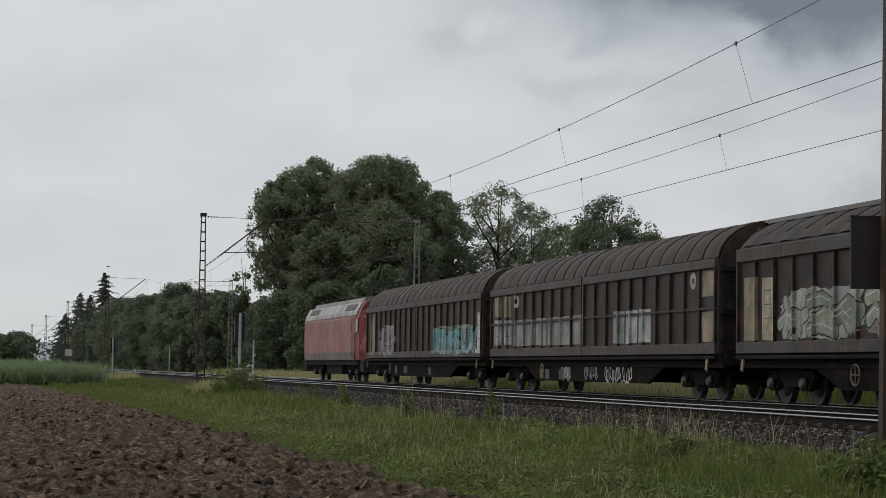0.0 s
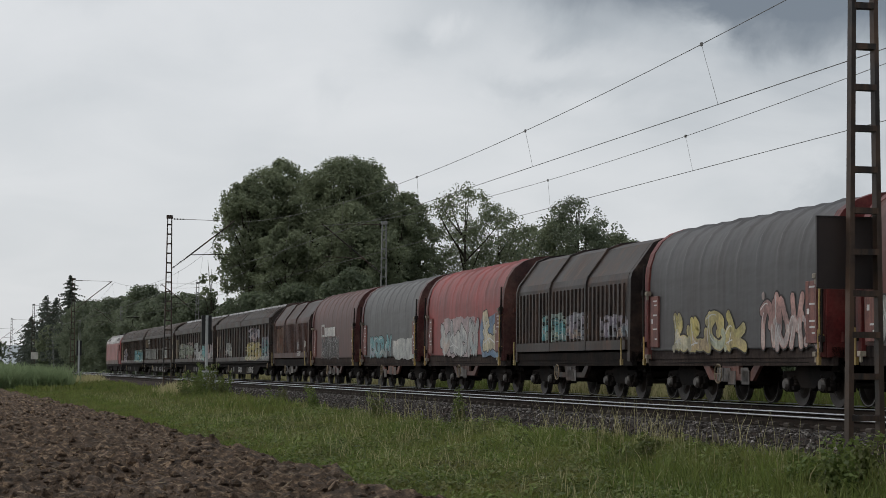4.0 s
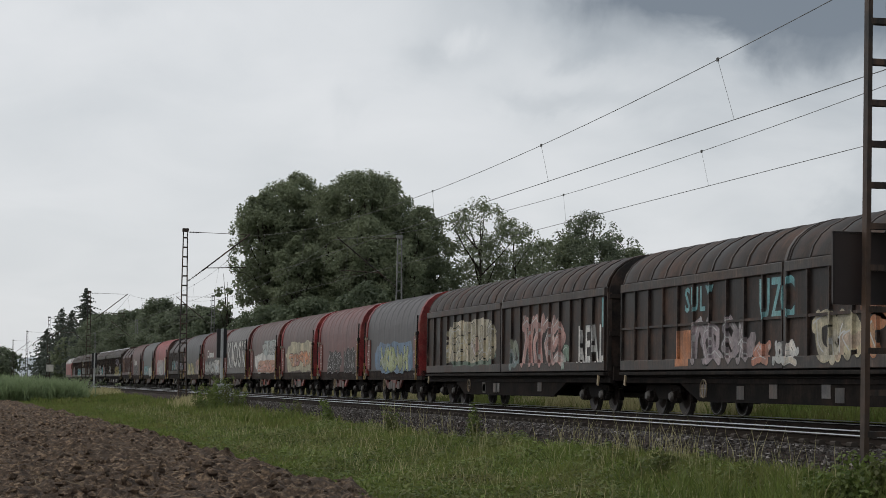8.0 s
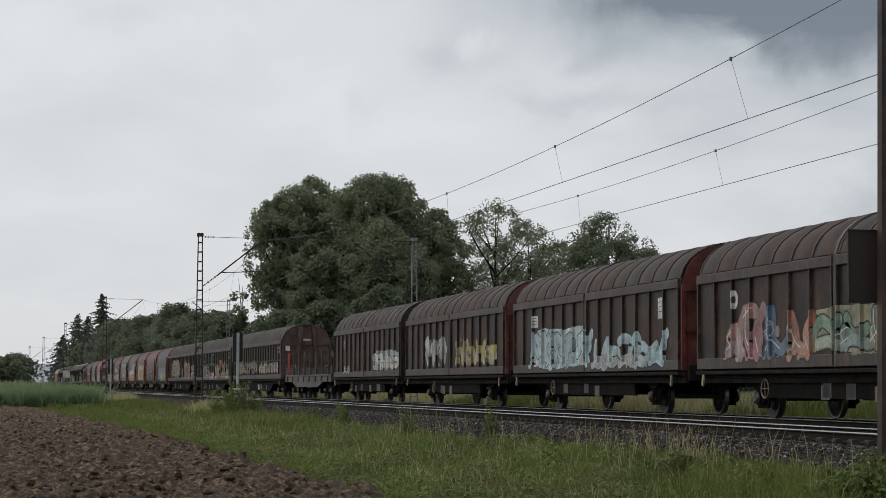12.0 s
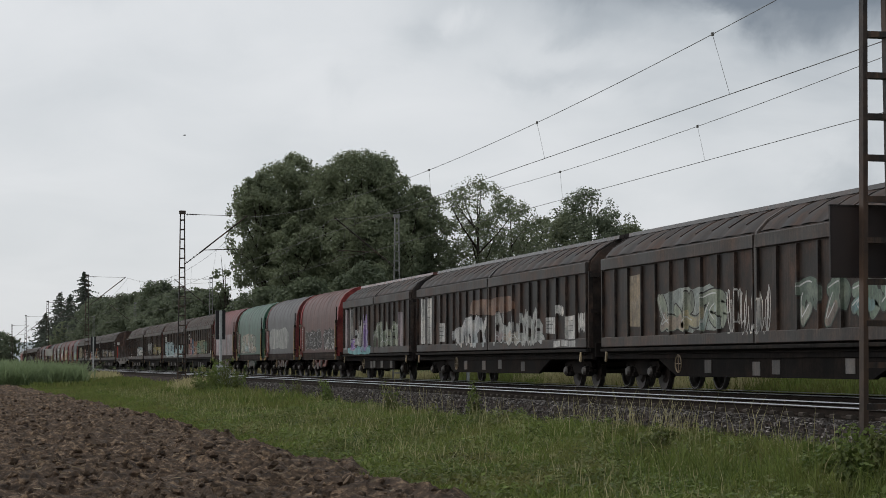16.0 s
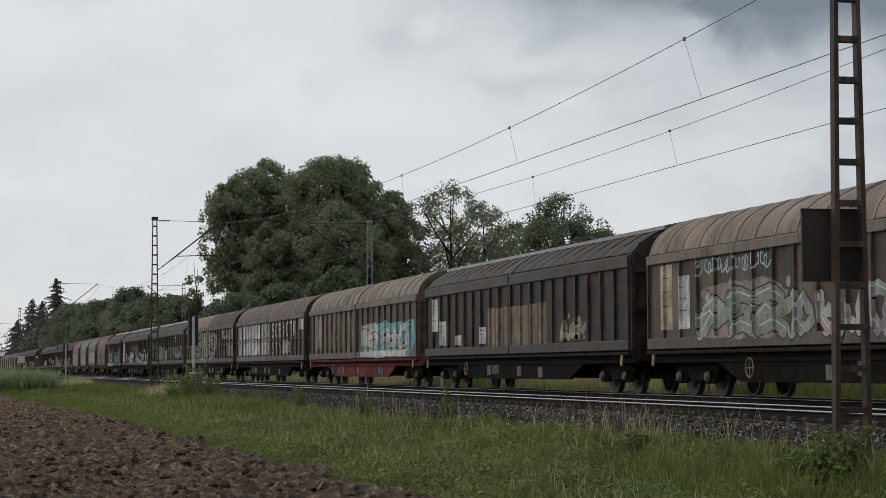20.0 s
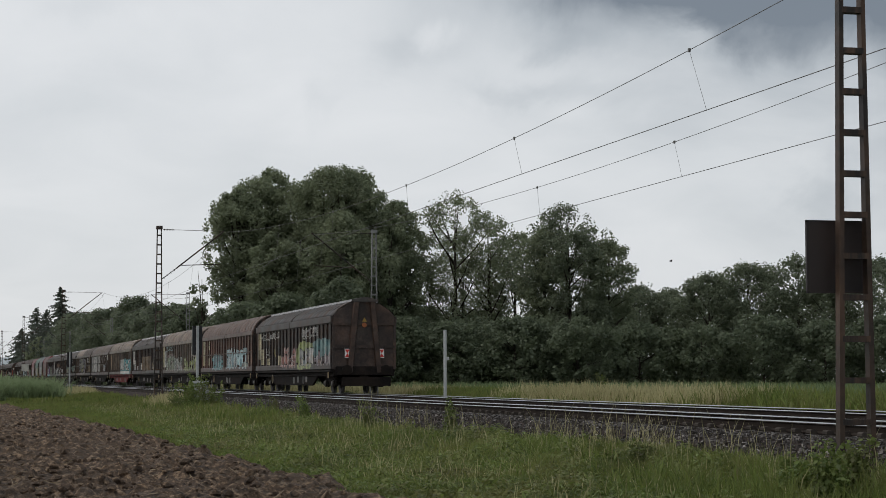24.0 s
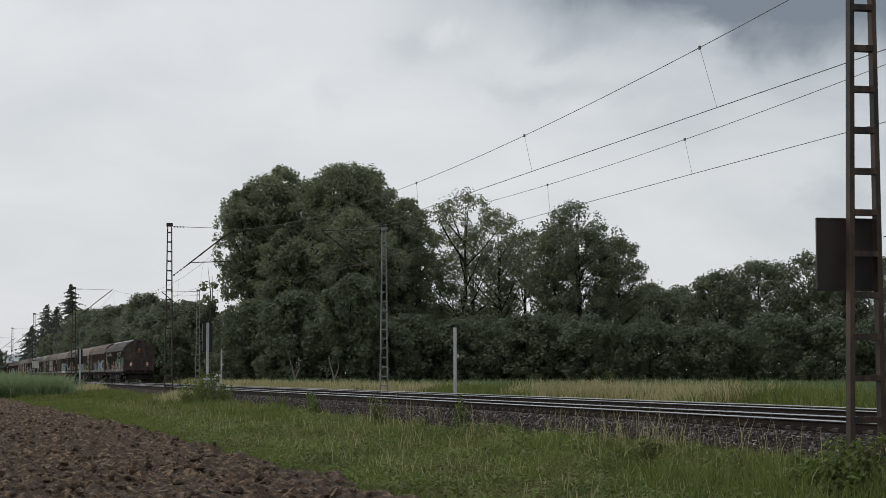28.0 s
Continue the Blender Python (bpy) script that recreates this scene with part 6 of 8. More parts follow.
def build_train():
    W = []
    W.append(hab("brown sliding-wall wagon with blue and white graffiti", BROWN, (0.10, 0.078, 0.064)))
    W.append(hab("brown sliding-wall wagon with grey painted panels", (0.075, 0.052, 0.042), (0.095, 0.075, 0.063), midrail=True))
    W.append(hab("dark sliding-wall wagon with green silver and blue graffiti", (0.055, 0.044, 0.038), (0.07, 0.055, 0.047), style="angular"))
    W.append(hab("dark sliding-wall wagon with faded purple and yellow graffiti", (0.055, 0.042, 0.036), (0.062, 0.049, 0.042), style="angular"))
    W.append(add(slatted_wagon("brown slatted telescopic-hood coil wagon", G, (0.058, 0.025, 0.021), (0.024, 0.016, 0.015)), SL))
    W.append(coil("brown-red tarpaulin coil wagon with black graffiti", (0.165, 0.075, 0.065), MAROON))
    W.append(coil("grey tarpaulin coil wagon with cyan graffiti", (0.16, 0.165, 0.165), MAROON, belly_colour=(0.20, 0.08, 0.055)))
    W.append(coil("crumpled red tarpaulin coil wagon with silver graffiti", (0.42, 0.09, 0.085), MAROON))
    W.append(add(slatted_wagon("dark slatted telescopic-hood wagon with blue graffiti", G, (0.026, 0.020, 0.019), (0.024, 0.020, 0.019)), SL))
    W.append(coil("dark grey tarpaulin coil wagon with yellow graffiti", (0.115, 0.115, 0.12), RED_END, belly_colour=(0.16, 0.06, 0.05)))
    W.append(coil("brown-red tarpaulin coil wagon with black and silver graffiti", (0.17, 0.07, 0.062), RED_END))
    W.append(coil("grey tarpaulin coil wagon with white letters", (0.21, 0.195, 0.19), RED_END))
    W.append(coil("brown tarpaulin coil wagon with white and orange graffiti", (0.17, 0.105, 0.095), RED_END, belly_colour=(0.28, 0.06, 0.05)))
    W.append(coil("brown tarpaulin coil wagon with orange letters on yellow", (0.17, 0.10, 0.09), BRIGHT, belly_colour=(0.28, 0.06, 0.05)))
    W.append(coil("faded pink-red tarpaulin coil wagon with black graffiti", (0.24, 0.105, 0.098), BRIGHT, belly_colour=(0.30, 0.07, 0.06)))
    W.append(coil("dark grey tarpaulin coil wagon with blue and yellow graffiti", (0.12, 0.115, 0.12), BRIGHT, belly_colour=(0.24, 0.06, 0.05)))
    W.append(hab("brown sliding-wall wagon with yellow and pink graffiti", (0.046, 0.037, 0.033), (0.070, 0.056, 0.049)))
    W.append(hab("brown sliding-wall wagon with cyan letters", (0.045, 0.036, 0.033), (0.070, 0.058, 0.051), midrail=True))
    W.append(hab("brown sliding-wall wagon with pale graffiti", (0.052, 0.041, 0.036), (0.078, 0.064, 0.055), midrail=True, end_colour=(0.085, 0.052, 0.042)))
    W.append(add(flat_wagon(G), FL))
    W.append(two_axle("brown two-axle sliding-wall wagon with white graffiti", (0.085, 0.058, 0.046), (0.10, 0.072, 0.058)))
    W.append(two_axle("brown two-axle wagon with white outlines and yellow patches", (0.082, 0.058, 0.046), (0.095, 0.07, 0.057), end_colour=(0.16, 0.04, 0.035)))
    W.append(two_axle("brown two-axle wagon with pale blue letters", (0.085, 0.060, 0.048), (0.10, 0.075, 0.06), end_colour=(0.16, 0.04, 0.035)))
    W.append(two_axle("brown two-axle wagon with pink blue and green graffiti", (0.085, 0.056, 0.044), (0.10, 0.074, 0.058), end_colour=(0.15, 0.04, 0.035)))
    W.append(coil("red tarpaulin coil wagon with a grey painted block", (0.26, 0.085, 0.085), MAROON))
    W.append(coil("green tarpaulin coil wagon with white outline letters", (0.135, 0.235, 0.19), (0.05, 0.16, 0.11), belly_colour=(0.06, 0.16, 0.12)))
    W.append(coil("plain grey tarpaulin coil wagon", (0.165, 0.165, 0.17), RED_END))
    W.append(coil("brown-red tarpaulin coil wagon with black letters", (0.20, 0.10, 0.088), BRIGHT, belly_colour=(0.22, 0.07, 0.055)))
    W.append(two_axle("dark two-axle wagon with purple and beige graffiti", (0.045, 0.038, 0.036), (0.06, 0.053, 0.05), CL, style="angular", ridge=(0.14, 0.06, 0.05)))
    W.append(hab("black sliding-wall wagon with white patches and silver graffiti", (0.035, 0.030, 0.029), (0.058, 0.050, 0.047), style="angular", panels=11))
    W.append(hab("dark brown sliding-wall wagon with faded green graffiti", (0.052, 0.042, 0.036), (0.06, 0.05, 0.045), style="angular"))
    W.append(hab("weathered wagon with beige patches and pastel letters", [(0.11, 0.090, 0.076), (0.34, 0.265, 0.19)], [(0.20, 0.165, 0.14), (0.62, 0.53, 0.43)], midrail=True))
    W.append(hab("brown sliding-wall wagon with white painted panels and letters", [(0.21, 0.135, 0.105), (0.30, 0.28, 0.265)], (0.34, 0.285, 0.25), midrail=True))
    W.append(hab("tan sliding-wall wagon with cyan letters on a red frame", (0.29, 0.235, 0.185), (0.56, 0.49, 0.405), frame_colour=(0.19, 0.055, 0.055), end_colour=(0.10, 0.085, 0.07)))
    W.append(hab("black sliding-wall wagon with tan painted rectangles", (0.034, 0.030, 0.028), (0.052, 0.047, 0.043), style="angular", ridge=(0.12, 0.085, 0.075)))
    W.append(hab("tan sliding-wall wagon with faded green and yellow graffiti", (0.27, 0.22, 0.17), (0.58, 0.50, 0.41)))
    W.append(hab("rusty brown sliding-wall wagon with cyan letters", (0.23, 0.115, 0.082), (0.34, 0.25, 0.21), midrail=True))
    W.append(hab("black sliding-wall wagon with rainbow graffiti and tail plates", (0.036, 0.031, 0.030), (0.05, 0.044, 0.041), style="angular", panels=11, end_colour=(0.045, 0.032, 0.028)))
    return W


W = build_train()
ENGINE = locomotive()


# ---- paint, plates and lettering on the wagons ----
HUE = {
    "white": (0.55, 0.55, 0.53),
    "cream": (0.40, 0.36, 0.24),
    "ochre": (0.16, 0.115, 0.072),
    "butter": (0.30, 0.28, 0.15),
    "beige": (0.26, 0.205, 0.135),
    "grey": (0.26, 0.27, 0.26),
    "pale": (0.36, 0.38, 0.37),
    "cyan": (0.13, 0.36, 0.39),
    "lcyan": (0.42, 0.58, 0.62),
    "blue": (0.085, 0.165, 0.27),
    "lilac": (0.27, 0.25, 0.30),
    "purple": (0.28, 0.18, 0.46),
    "pink": (0.36, 0.2, 0.18),
    "salmon": (0.42, 0.18, 0.12),
    "orange": (0.42, 0.15, 0.05),
    "yellow": (0.38, 0.33, 0.11),
    "lime": (0.28, 0.33, 0.14),
    "green": (0.14, 0.24, 0.17),
    "dgreen": (0.1, 0.16, 0.12),
    "black": (0.018, 0.018, 0.02),
    "silver": (0.4, 0.41, 0.41),
    "tan": (0.10, 0.072, 0.05),
    "rust": (0.15, 0.075, 0.045),
    "sage": (0.22, 0.26, 0.2),
    "teal": (0.10, 0.21, 0.22),
    "brown": (0.125, 0.085, 0.052),
    "mauve": (0.26, 0.22, 0.24)
}
OUTLINE = plain("black_spray_outline", (0.026, 0.024, 0.024), 0.6, 0.0, 6, 0.4, 0.0, (0.06, 0.05, 0.045))
TINT = spray("second_spray_coat", 0.45)
# strokes of sprayed pieces: bows, hooks, waves, flames, slashes and drops, which overlap
STROKES = (((0.05, 0), (0.12, 0.6), (0.42, 0.95), (0.7, 0.6)), ((0.1, 1), (0.2, 0.35), (0.55, 0.05), (0.9, 0.3), (0.8, 0.55)),
           ((0.0, 0.35), (0.3, 0.6), (0.55, 0.35), (0.9, 0.62)), ((0.25, 0), (0.1, 0.45), (0.4, 0.7), (0.3, 1)),
           ((0.85, 0), (0.7, 0.5), (0.95, 1)), ((0.1, 0.05), (0.5, 0.2), (0.95, 0.0)), ((0.0, 0.85), (0.4, 1), (0.75, 0.8), (0.6, 0.45)),
           ((0.45, 0.1), (0.2, 0.4), (0.5, 0.62), (0.85, 0.45), (0.7, 0.12)), ((0.1, 0), (0.35, 0.5), (0.15, 1)))
LENGTHS = [length for _, length in TRAIN]


def letter_faces(word, thick):
    """Flat letter faces of the built-in font, scaled to a unit box."""
    c = bpy.data.curves.new("letters", "FONT")
    c.body, c.offset, c.resolution_u, c.space_character = word, thick, 2, 1.12
    ob = bpy.data.objects.new("letters", c)
    me = bpy.data.meshes.new_from_object(ob)
    v = np.array([p.co[:2] for p in me.vertices])
    f = [tuple(p.vertices) for p in me.polygons]
    bpy.data.objects.remove(ob)
    bpy.data.curves.remove(c)
    bpy.data.meshes.remove(me)
    return v, f


def smooth_line(pts, n=4):
    """A rounded line through points."""
    out = []
    for k in range(len(pts) - 1):
        p0, p1, p2, p3 = (Vector(pts[min(max(k + d, 0), len(pts) - 1)]) for d in (-1, 0, 1, 2))
        for m in range(n):
            t = m / n
            q = 0.5 * (2 * p1 + (p2 - p0) * t + (2 * p0 - 5 * p1 + 4 * p2 - p3) * t * t + (3 * p1 - p0 - 3 * p2 + p3) * t ** 3)
            out.append((q.x, q.y))
    return out + [tuple(pts[-1])]


def ribbon(pts, w, blunt=False):
    """The pieces of a stroke of width w: quads along it and a round piece at each end."""
    left, right, quads = [], [], []
    for n, p in enumerate(pts):
        q = Vector(pts[min(n + 1, len(pts) - 1)]) - Vector(pts[max(n - 1, 0)])
        e = q.normalized() if q.length > 1e-5 else Vector((1, 0))
        left.append((p[0] - e.y * w / 2, p[1] + e.x * w / 2))
        right.append((p[0] + e.y * w / 2, p[1] - e.x * w / 2))
    for n in range(len(pts) - 1):
        quads.append([left[n], left[n + 1], right[n + 1], right[n]])
    if not blunt:
        for p, a, b in ((pts[0], left[0], right[0]), (pts[-1], right[-1], left[-1])):
            c, d = Vector(a) - Vector(p), Vector(b) - Vector(p)
            out = Vector((-c.y, c.x))
            quads.append([a] + [tuple(Vector(p) + c * math.cos(t) + out * math.sin(t)) for t in (0.52, 1.05, 1.57, 2.09, 2.62)] + [b])
    return quads


def hood_skin(z):
    """How far the tarpaulin stands out at a height, hoops included."""
    return float(np.interp(z, (1.0, 1.22, 2.0, 2.9, 3.25, 3.58), (1.44, 1.446, 1.458, 1.462, 1.432, 1.33)))


def graffiti(wagon, length, items):
    """Sprayed shapes on the near wall. u runs back from the front buffers, z up from the rails.
    b: bulging strokes, c: one cloud, p: painted panel, w: row of panels, o: oval, f: frame, s: thin scribble, t: readable word, l: a letter to a panel."""
    rng = random.Random(wagon.name + str(len(items)))
    cloth = wagon.name.startswith("tarpaulin")
    hood = wagon.name.startswith("hood")
    ribs, rib_half, rib_front, rib_low, rib_high = RIBS.get(wagon.name, ((), 0.03, 1.503, 1.36, 3.12))
    for kind, u0, u1, z0, z1, hue, more in items:
        pieces = [Shape()]
        z1 = min(z1, 3.4 if cloth else 3.08)
        truss = z1 < 0.95
        u0, u1 = max(0.78, u0), min(length - 0.78, u1)
        if u1 - u0 < 0.3:
            u0 = u1 - 0.35
        if not truss:
            z0 = max(z0, 1.12)

        def out(z, rise):
            if truss:
                return -1.345 - rise
            if cloth:
                return -hood_skin(z) - rise
            return -(1.434 if z >= 1.36 or hood else 1.502) - rise

        def keep(pts, axis, limit, sign):
            """The part of an outline on one side of a limit."""
            got = []
            for p, q in zip(pts, pts[1:] + pts[:1]):
                a, b = sign * (p[axis] - limit), sign * (q[axis] - limit)
                if a >= 0:
                    got.append(p)
                if a * b < 0:
                    t = a / (a - b)
                    got.append((p[0] + (q[0] - p[0]) * t, p[1] + (q[1] - p[1]) * t))
            return got

        def lay(pts, x, slot):
            if len(pts) > 2:
                pieces[-1].add([(x, length - u, z) for u, z in pts], [tuple(range(len(pts)))], slot)

        def face(pts, slot=0, rise=0.0):
            pts = [tuple(p) for p in pts]
            if cloth or truss:
                pieces[-1].add([(out(z, rise), length - u, z) for u, z in pts], [tuple(range(len(pts)))], slot)
                return
            if not hood:        # the sill stands proud of the wall: paint goes over both
                lay(keep(pts, 1, 1.36, -1), -1.502 - rise, slot)
                pts = keep(pts, 1, 1.36, 1)
                if len(pts) < 3:
                    return
            else:
                lay(keep(pts, 1, 1.5, -1), -1.492 - rise, slot)
                pts = keep(pts, 1, 1.5, 1)
                if len(pts) < 3:
                    return
            lay(pts, -1.434 - rise, slot)
            # the paint runs on over the standing ribs
            lo, hi = min(p[0] for p in pts), max(p[0] for p in pts)
            for y in ribs:
                ua, ub = length - y - rib_half, length - y + rib_half
                if hi <= ua or lo >= ub:
                    continue
                front = keep(keep(keep(keep(pts, 0, ua, 1), 0, ub, -1), 1, rib_low, 1), 1, rib_high, -1)
                lay(front, -rib_front - rise, slot)
                cuts = sorted(b + (d - b) * (ub - a) / (c - a) for (a, b), (c, d) in zip(pts, pts[1:] + pts[:1]) if (a - ub) * (c - ub) < 0)
                yy = length - ub - 0.003 - rise
                for za, zb in zip(cuts[::2], cuts[1::2]):
                    za, zb = max(za, rib_low), min(zb, rib_high)
                    if zb > za:
                        pieces[-1].add([(-rib_front, yy, za), (-1.434, yy, za), (-1.434, yy, zb), (-rib_front, yy, zb)], [(0, 1, 2, 3)], slot)

        def rag(ua, ub, za, zb, n=9, amp=0.12):
            """A closed outline with round bulges inside a box."""
            w, h = ub - ua, zb - za
            lobes, ph = rng.randint(5, 9), [rng.uniform(0, 6.28) for _ in range(3)]
            pts = []
            for k in range(4 * n):
                t = 6.28318 * k / (4 * n)
                c, d = math.cos(t), math.sin(t)
                r = 1 / (abs(c) ** 5 + abs(d) ** 5) ** 0.2
                r *= 1 - amp * (0.5 + 0.5 * math.sin(lobes * t + ph[0])) - amp * 0.6 * abs(math.sin((lobes * 2 + 1) * t / 2 + ph[1])) - 0.04 * math.sin(23 * t + ph[2])
                pts.append((ua + w * (0.5 + 0.5 * r * c), za + h * (0.5 + 0.5 * r * d)))
            return pts

        def stroke(pts, w, slot, rise, blunt=False):
            for q in ribbon(pts, w, blunt):
                face(q, slot, rise)

        if kind == "b":
            step = (u1 - u0) / more
            tall = z1 - z0
            sharp = rng.random() < 0.4
            fat = min(step * rng.uniform(0.22, 0.32), tall * 0.26)
            edge = min(0.036, fat * 0.18)
            # a faint ground of the second coat behind the whole piece
            if hue != "black" and not truss and rng.random() < 0.45:
                face(rag(u0 - 0.12, u1 + 0.12, z0 - 0.02, z1 + 0.06, 14, 0.10), 3, 0.0004)
            if hue == "black":
                face(rag(u0 - 0.1, u1 + 0.1, z0 - 0.02, z1 + 0.04, 16, 0.22), 1, 0.0004)
                edge *= 0.45
            for k in range(more):
                pieces.append(Shape())
                a, b = u0 + step * (k - 0.12), u0 + step * (k + 1.16)
                top = z1 - tall * rng.uniform(0, 0.14)
                low = z0 + tall * rng.uniform(0, 0.05)
                lean = rng.uniform(-0.10, 0.14) * step
                lines = []
                for line in rng.sample(STROKES, 3):
                    pts = [(a + fat / 2 + (b - a - fat) * (p + rng.uniform(-0.06, 0.06)) + lean * q, low + fat / 2 + (top - low - fat) * min(1, max(0, q + rng.uniform(-0.05, 0.05)))) for p, q in line]
                    lines.append(smooth_line(pts, 1 if sharp else 4))
                dark = 2 if hue == "black" else 1
                for n, pts in enumerate(lines):
                    stroke(pts, fat + 2 * edge, dark, 0.0012 + 0.0002 * (k % 2))
                for n, pts in enumerate(lines):
                    stroke(pts, fat, 1 if hue == "black" else 0, 0.0022 + 0.0006 * n + 0.0003 * (k % 2))
                    # a second colour fills the lower half, a shine runs along the edge
                    if hue != "black":
                        half = [p for p in pts if p[1] < low + (top - low) * rng.uniform(0.35, 0.55)]
                        if len(half) > 2 and max(abs(half[m + 1][0] - half[m][0]) for m in range(len(half) - 1)) < fat * 1.5:
                            stroke(half, fat * 0.8, 3, 0.0042 + 0.0004 * n)
                    shine = [(p[0] - fat * 0.22, p[1] + fat * 0.16) for p in pts[:max(3, len(pts) // 2)]]
                    stroke(shine, fat * 0.12, 2, 0.0054 + 0.0003 * n)
                if rng.random() < 0.35:
                    cu, cz, ru = rng.uniform(a, b), low + tall * rng.choice((0.1, 0.5, 0.9)), fat * rng.uniform(0.2, 0.4)
                    face([(cu + ru * math.cos(0.5236 * n), cz + ru * math.sin(0.5236 * n)) for n in range(12)], 3, 0.0062)
        elif kind == "c":
            ring = rag(u0 - 0.1, u1 + 0.1, z0 - 0.08, z1 + 0.1, 20, 0.14)
            # cut into slices, so that the paint follows sill and ribs
            cols = np.linspace(min(p[0] for p in ring) + 0.01, max(p[0] for p in ring) - 0.01, max(6, int((u1 - u0) / 0.22)))
            spans = []
            for u in cols:
                hits = [b + (d - b) * (u - a) / (c - a) for (a, b), (c, d) in zip(ring, ring[1:] + ring[:1]) if (a - u) * (c - u) < 0]
                spans.append((u, min(hits, default=z0), max(hits, default=z0)))
            for (ua, la, ha), (ub, lb, hb) in zip(spans, spans[1:]):
                if ha - la > 0.03 and hb - lb > 0.03:
                    for f0, f1 in ((0, 0.5), (0.5, 1)):
                        face([(ua, la + (ha - la) * f0), (ub, lb + (hb - lb) * f0), (ub, lb + (hb - lb) * f1), (ua, la + (ha - la) * f1)], 0, 0.0002)
        elif kind in "pw":
            n = max(1, more)
            step = (u1 - u0) / n
            for k in range(n):
                pieces.append(Shape())
                a, b = u0 + step * k + (0.04 * step if kind == "w" else 0), u0 + step * (k + 1) - (0.06 * step if kind == "w" else 0)
                j = [rng.uniform(-0.02, 0.02) for _ in range(4)]
                mid = (z0 + z1) / 2
                face([(a, z0 + j[0]), (b, z0 + j[1]), (b, mid), (a, mid)], 0, 0.001)
                face([(a, mid), (b, mid), (b, z1 + j[2]), (a, z1 + j[3])], 0, 0.001)
                if kind == "p" and more == 0 and (z1 - z0) > 0.35 and hue in ("white", "cream", "pale"):
                    for q in range(3):
                        zz = z1 - (z1 - z0) * (0.2 + 0.22 * q)
                        face([(a + 0.15 * step, zz - 0.016), (b - step * rng.uniform(0.2, 0.45), zz - 0.016), (b - step * 0.25, zz), (a + 0.15 * step, zz)], 1, 0.004)
        elif kind == "o":
            cu, cz, ru, rz = (u0 + u1) / 2, (z0 + z1) / 2, (u1 - u0) / 2, (z1 - z0) / 2
            face([(cu + ru * math.cos(0.349 * k), cz + rz * math.sin(0.349 * k)) for k in range(18)], 0, 0.001)
            face([(cu + ru * 0.35 * math.cos(0.698 * k), cz + rz * 0.4 * math.sin(0.698 * k)) for k in range(9)], 1, 0.004)
        elif kind == "f":
            w = (u1 - u0) * 0.12
            for a, b, c, d in ((u0, u1, z0, z0 + w), (u0, u1, z1 - w, z1), (u0, u0 + w, z0, z1), (u1 - w, u1, z0, z1)):
                face([(a, c), (b, c), (b, d), (a, d)], 0, 0.002)
        elif kind == "s":
            step = (u1 - u0) / more
            for k in range(more):
                a = u0 + step * k
                pieces.append(Shape())
                turn, lean = rng.uniform(0.5, 0.95), rng.uniform(-0.15, 0.15) * step
                p = []
                for i in range(18):
                    q = turn * i + k
                    p.append((a + step * (0.1 + 0.04 * i + 0.22 * math.cos(q)) + lean * math.sin(q), (z0 + z1) / 2 + (z1 - z0) * 0.5 * math.sin(q + 0.6 * math.sin(2 * q)) * (0.7 + 0.3 * math.sin(i))))
                stroke(p, 0.045, 0, 0.002 + 0.0004 * (k % 3), True)
        elif kind in "lt":
            if kind == "l":     # one letter to a wall panel
                rows = sorted(length - y for y in ribs)
                slots = [(a + 0.06, b - 0.05) for a, b in zip(rows, rows[1:]) if b - a > 0.5 and a > u0 - 0.3]
                words = list(zip(more, slots))
            else:
                words = [(more, (u0, u1))]
            for word, (a, b) in words:
                pieces.append(Shape())
                for thick, slot, rise in ((0.07, 1, 0.002), (0.02, 0, 0.004)):
                    v, f = letter_faces(word, thick)
                    lo, hi = v.min(0), v.max(0)
                    g = (v - lo) / (hi - lo)
                    pad = 0.0 if slot else 0.03
                    g = [(a + (b - a) * (q[0] * (1 - 2 * pad) + pad), z0 + (z1 - z0) * (q[1] * (1 - 2 * pad) + pad)) for q in g]
                    for poly in f:
                        face([g[i] for i in poly], slot, rise)
        name, label = ("painted_panel", "pale painted panel") if kind in "pw" else ("lettering", "sprayed letters") if kind in "tl" else ("marking", "painted mark") if kind in "of" else ("graffiti", "sprayed graffiti")
        for s in pieces:
            if s.f:
                tone = rng.uniform(0.75, 1.2) if kind in "bw" else 1.0
                part(name, s.mesh(name, [SPRAY, OUTLINE, SHINE, TINT]), wagon, None, "", tuple(min(0.9, tone * q) for q in HUE[hue]))


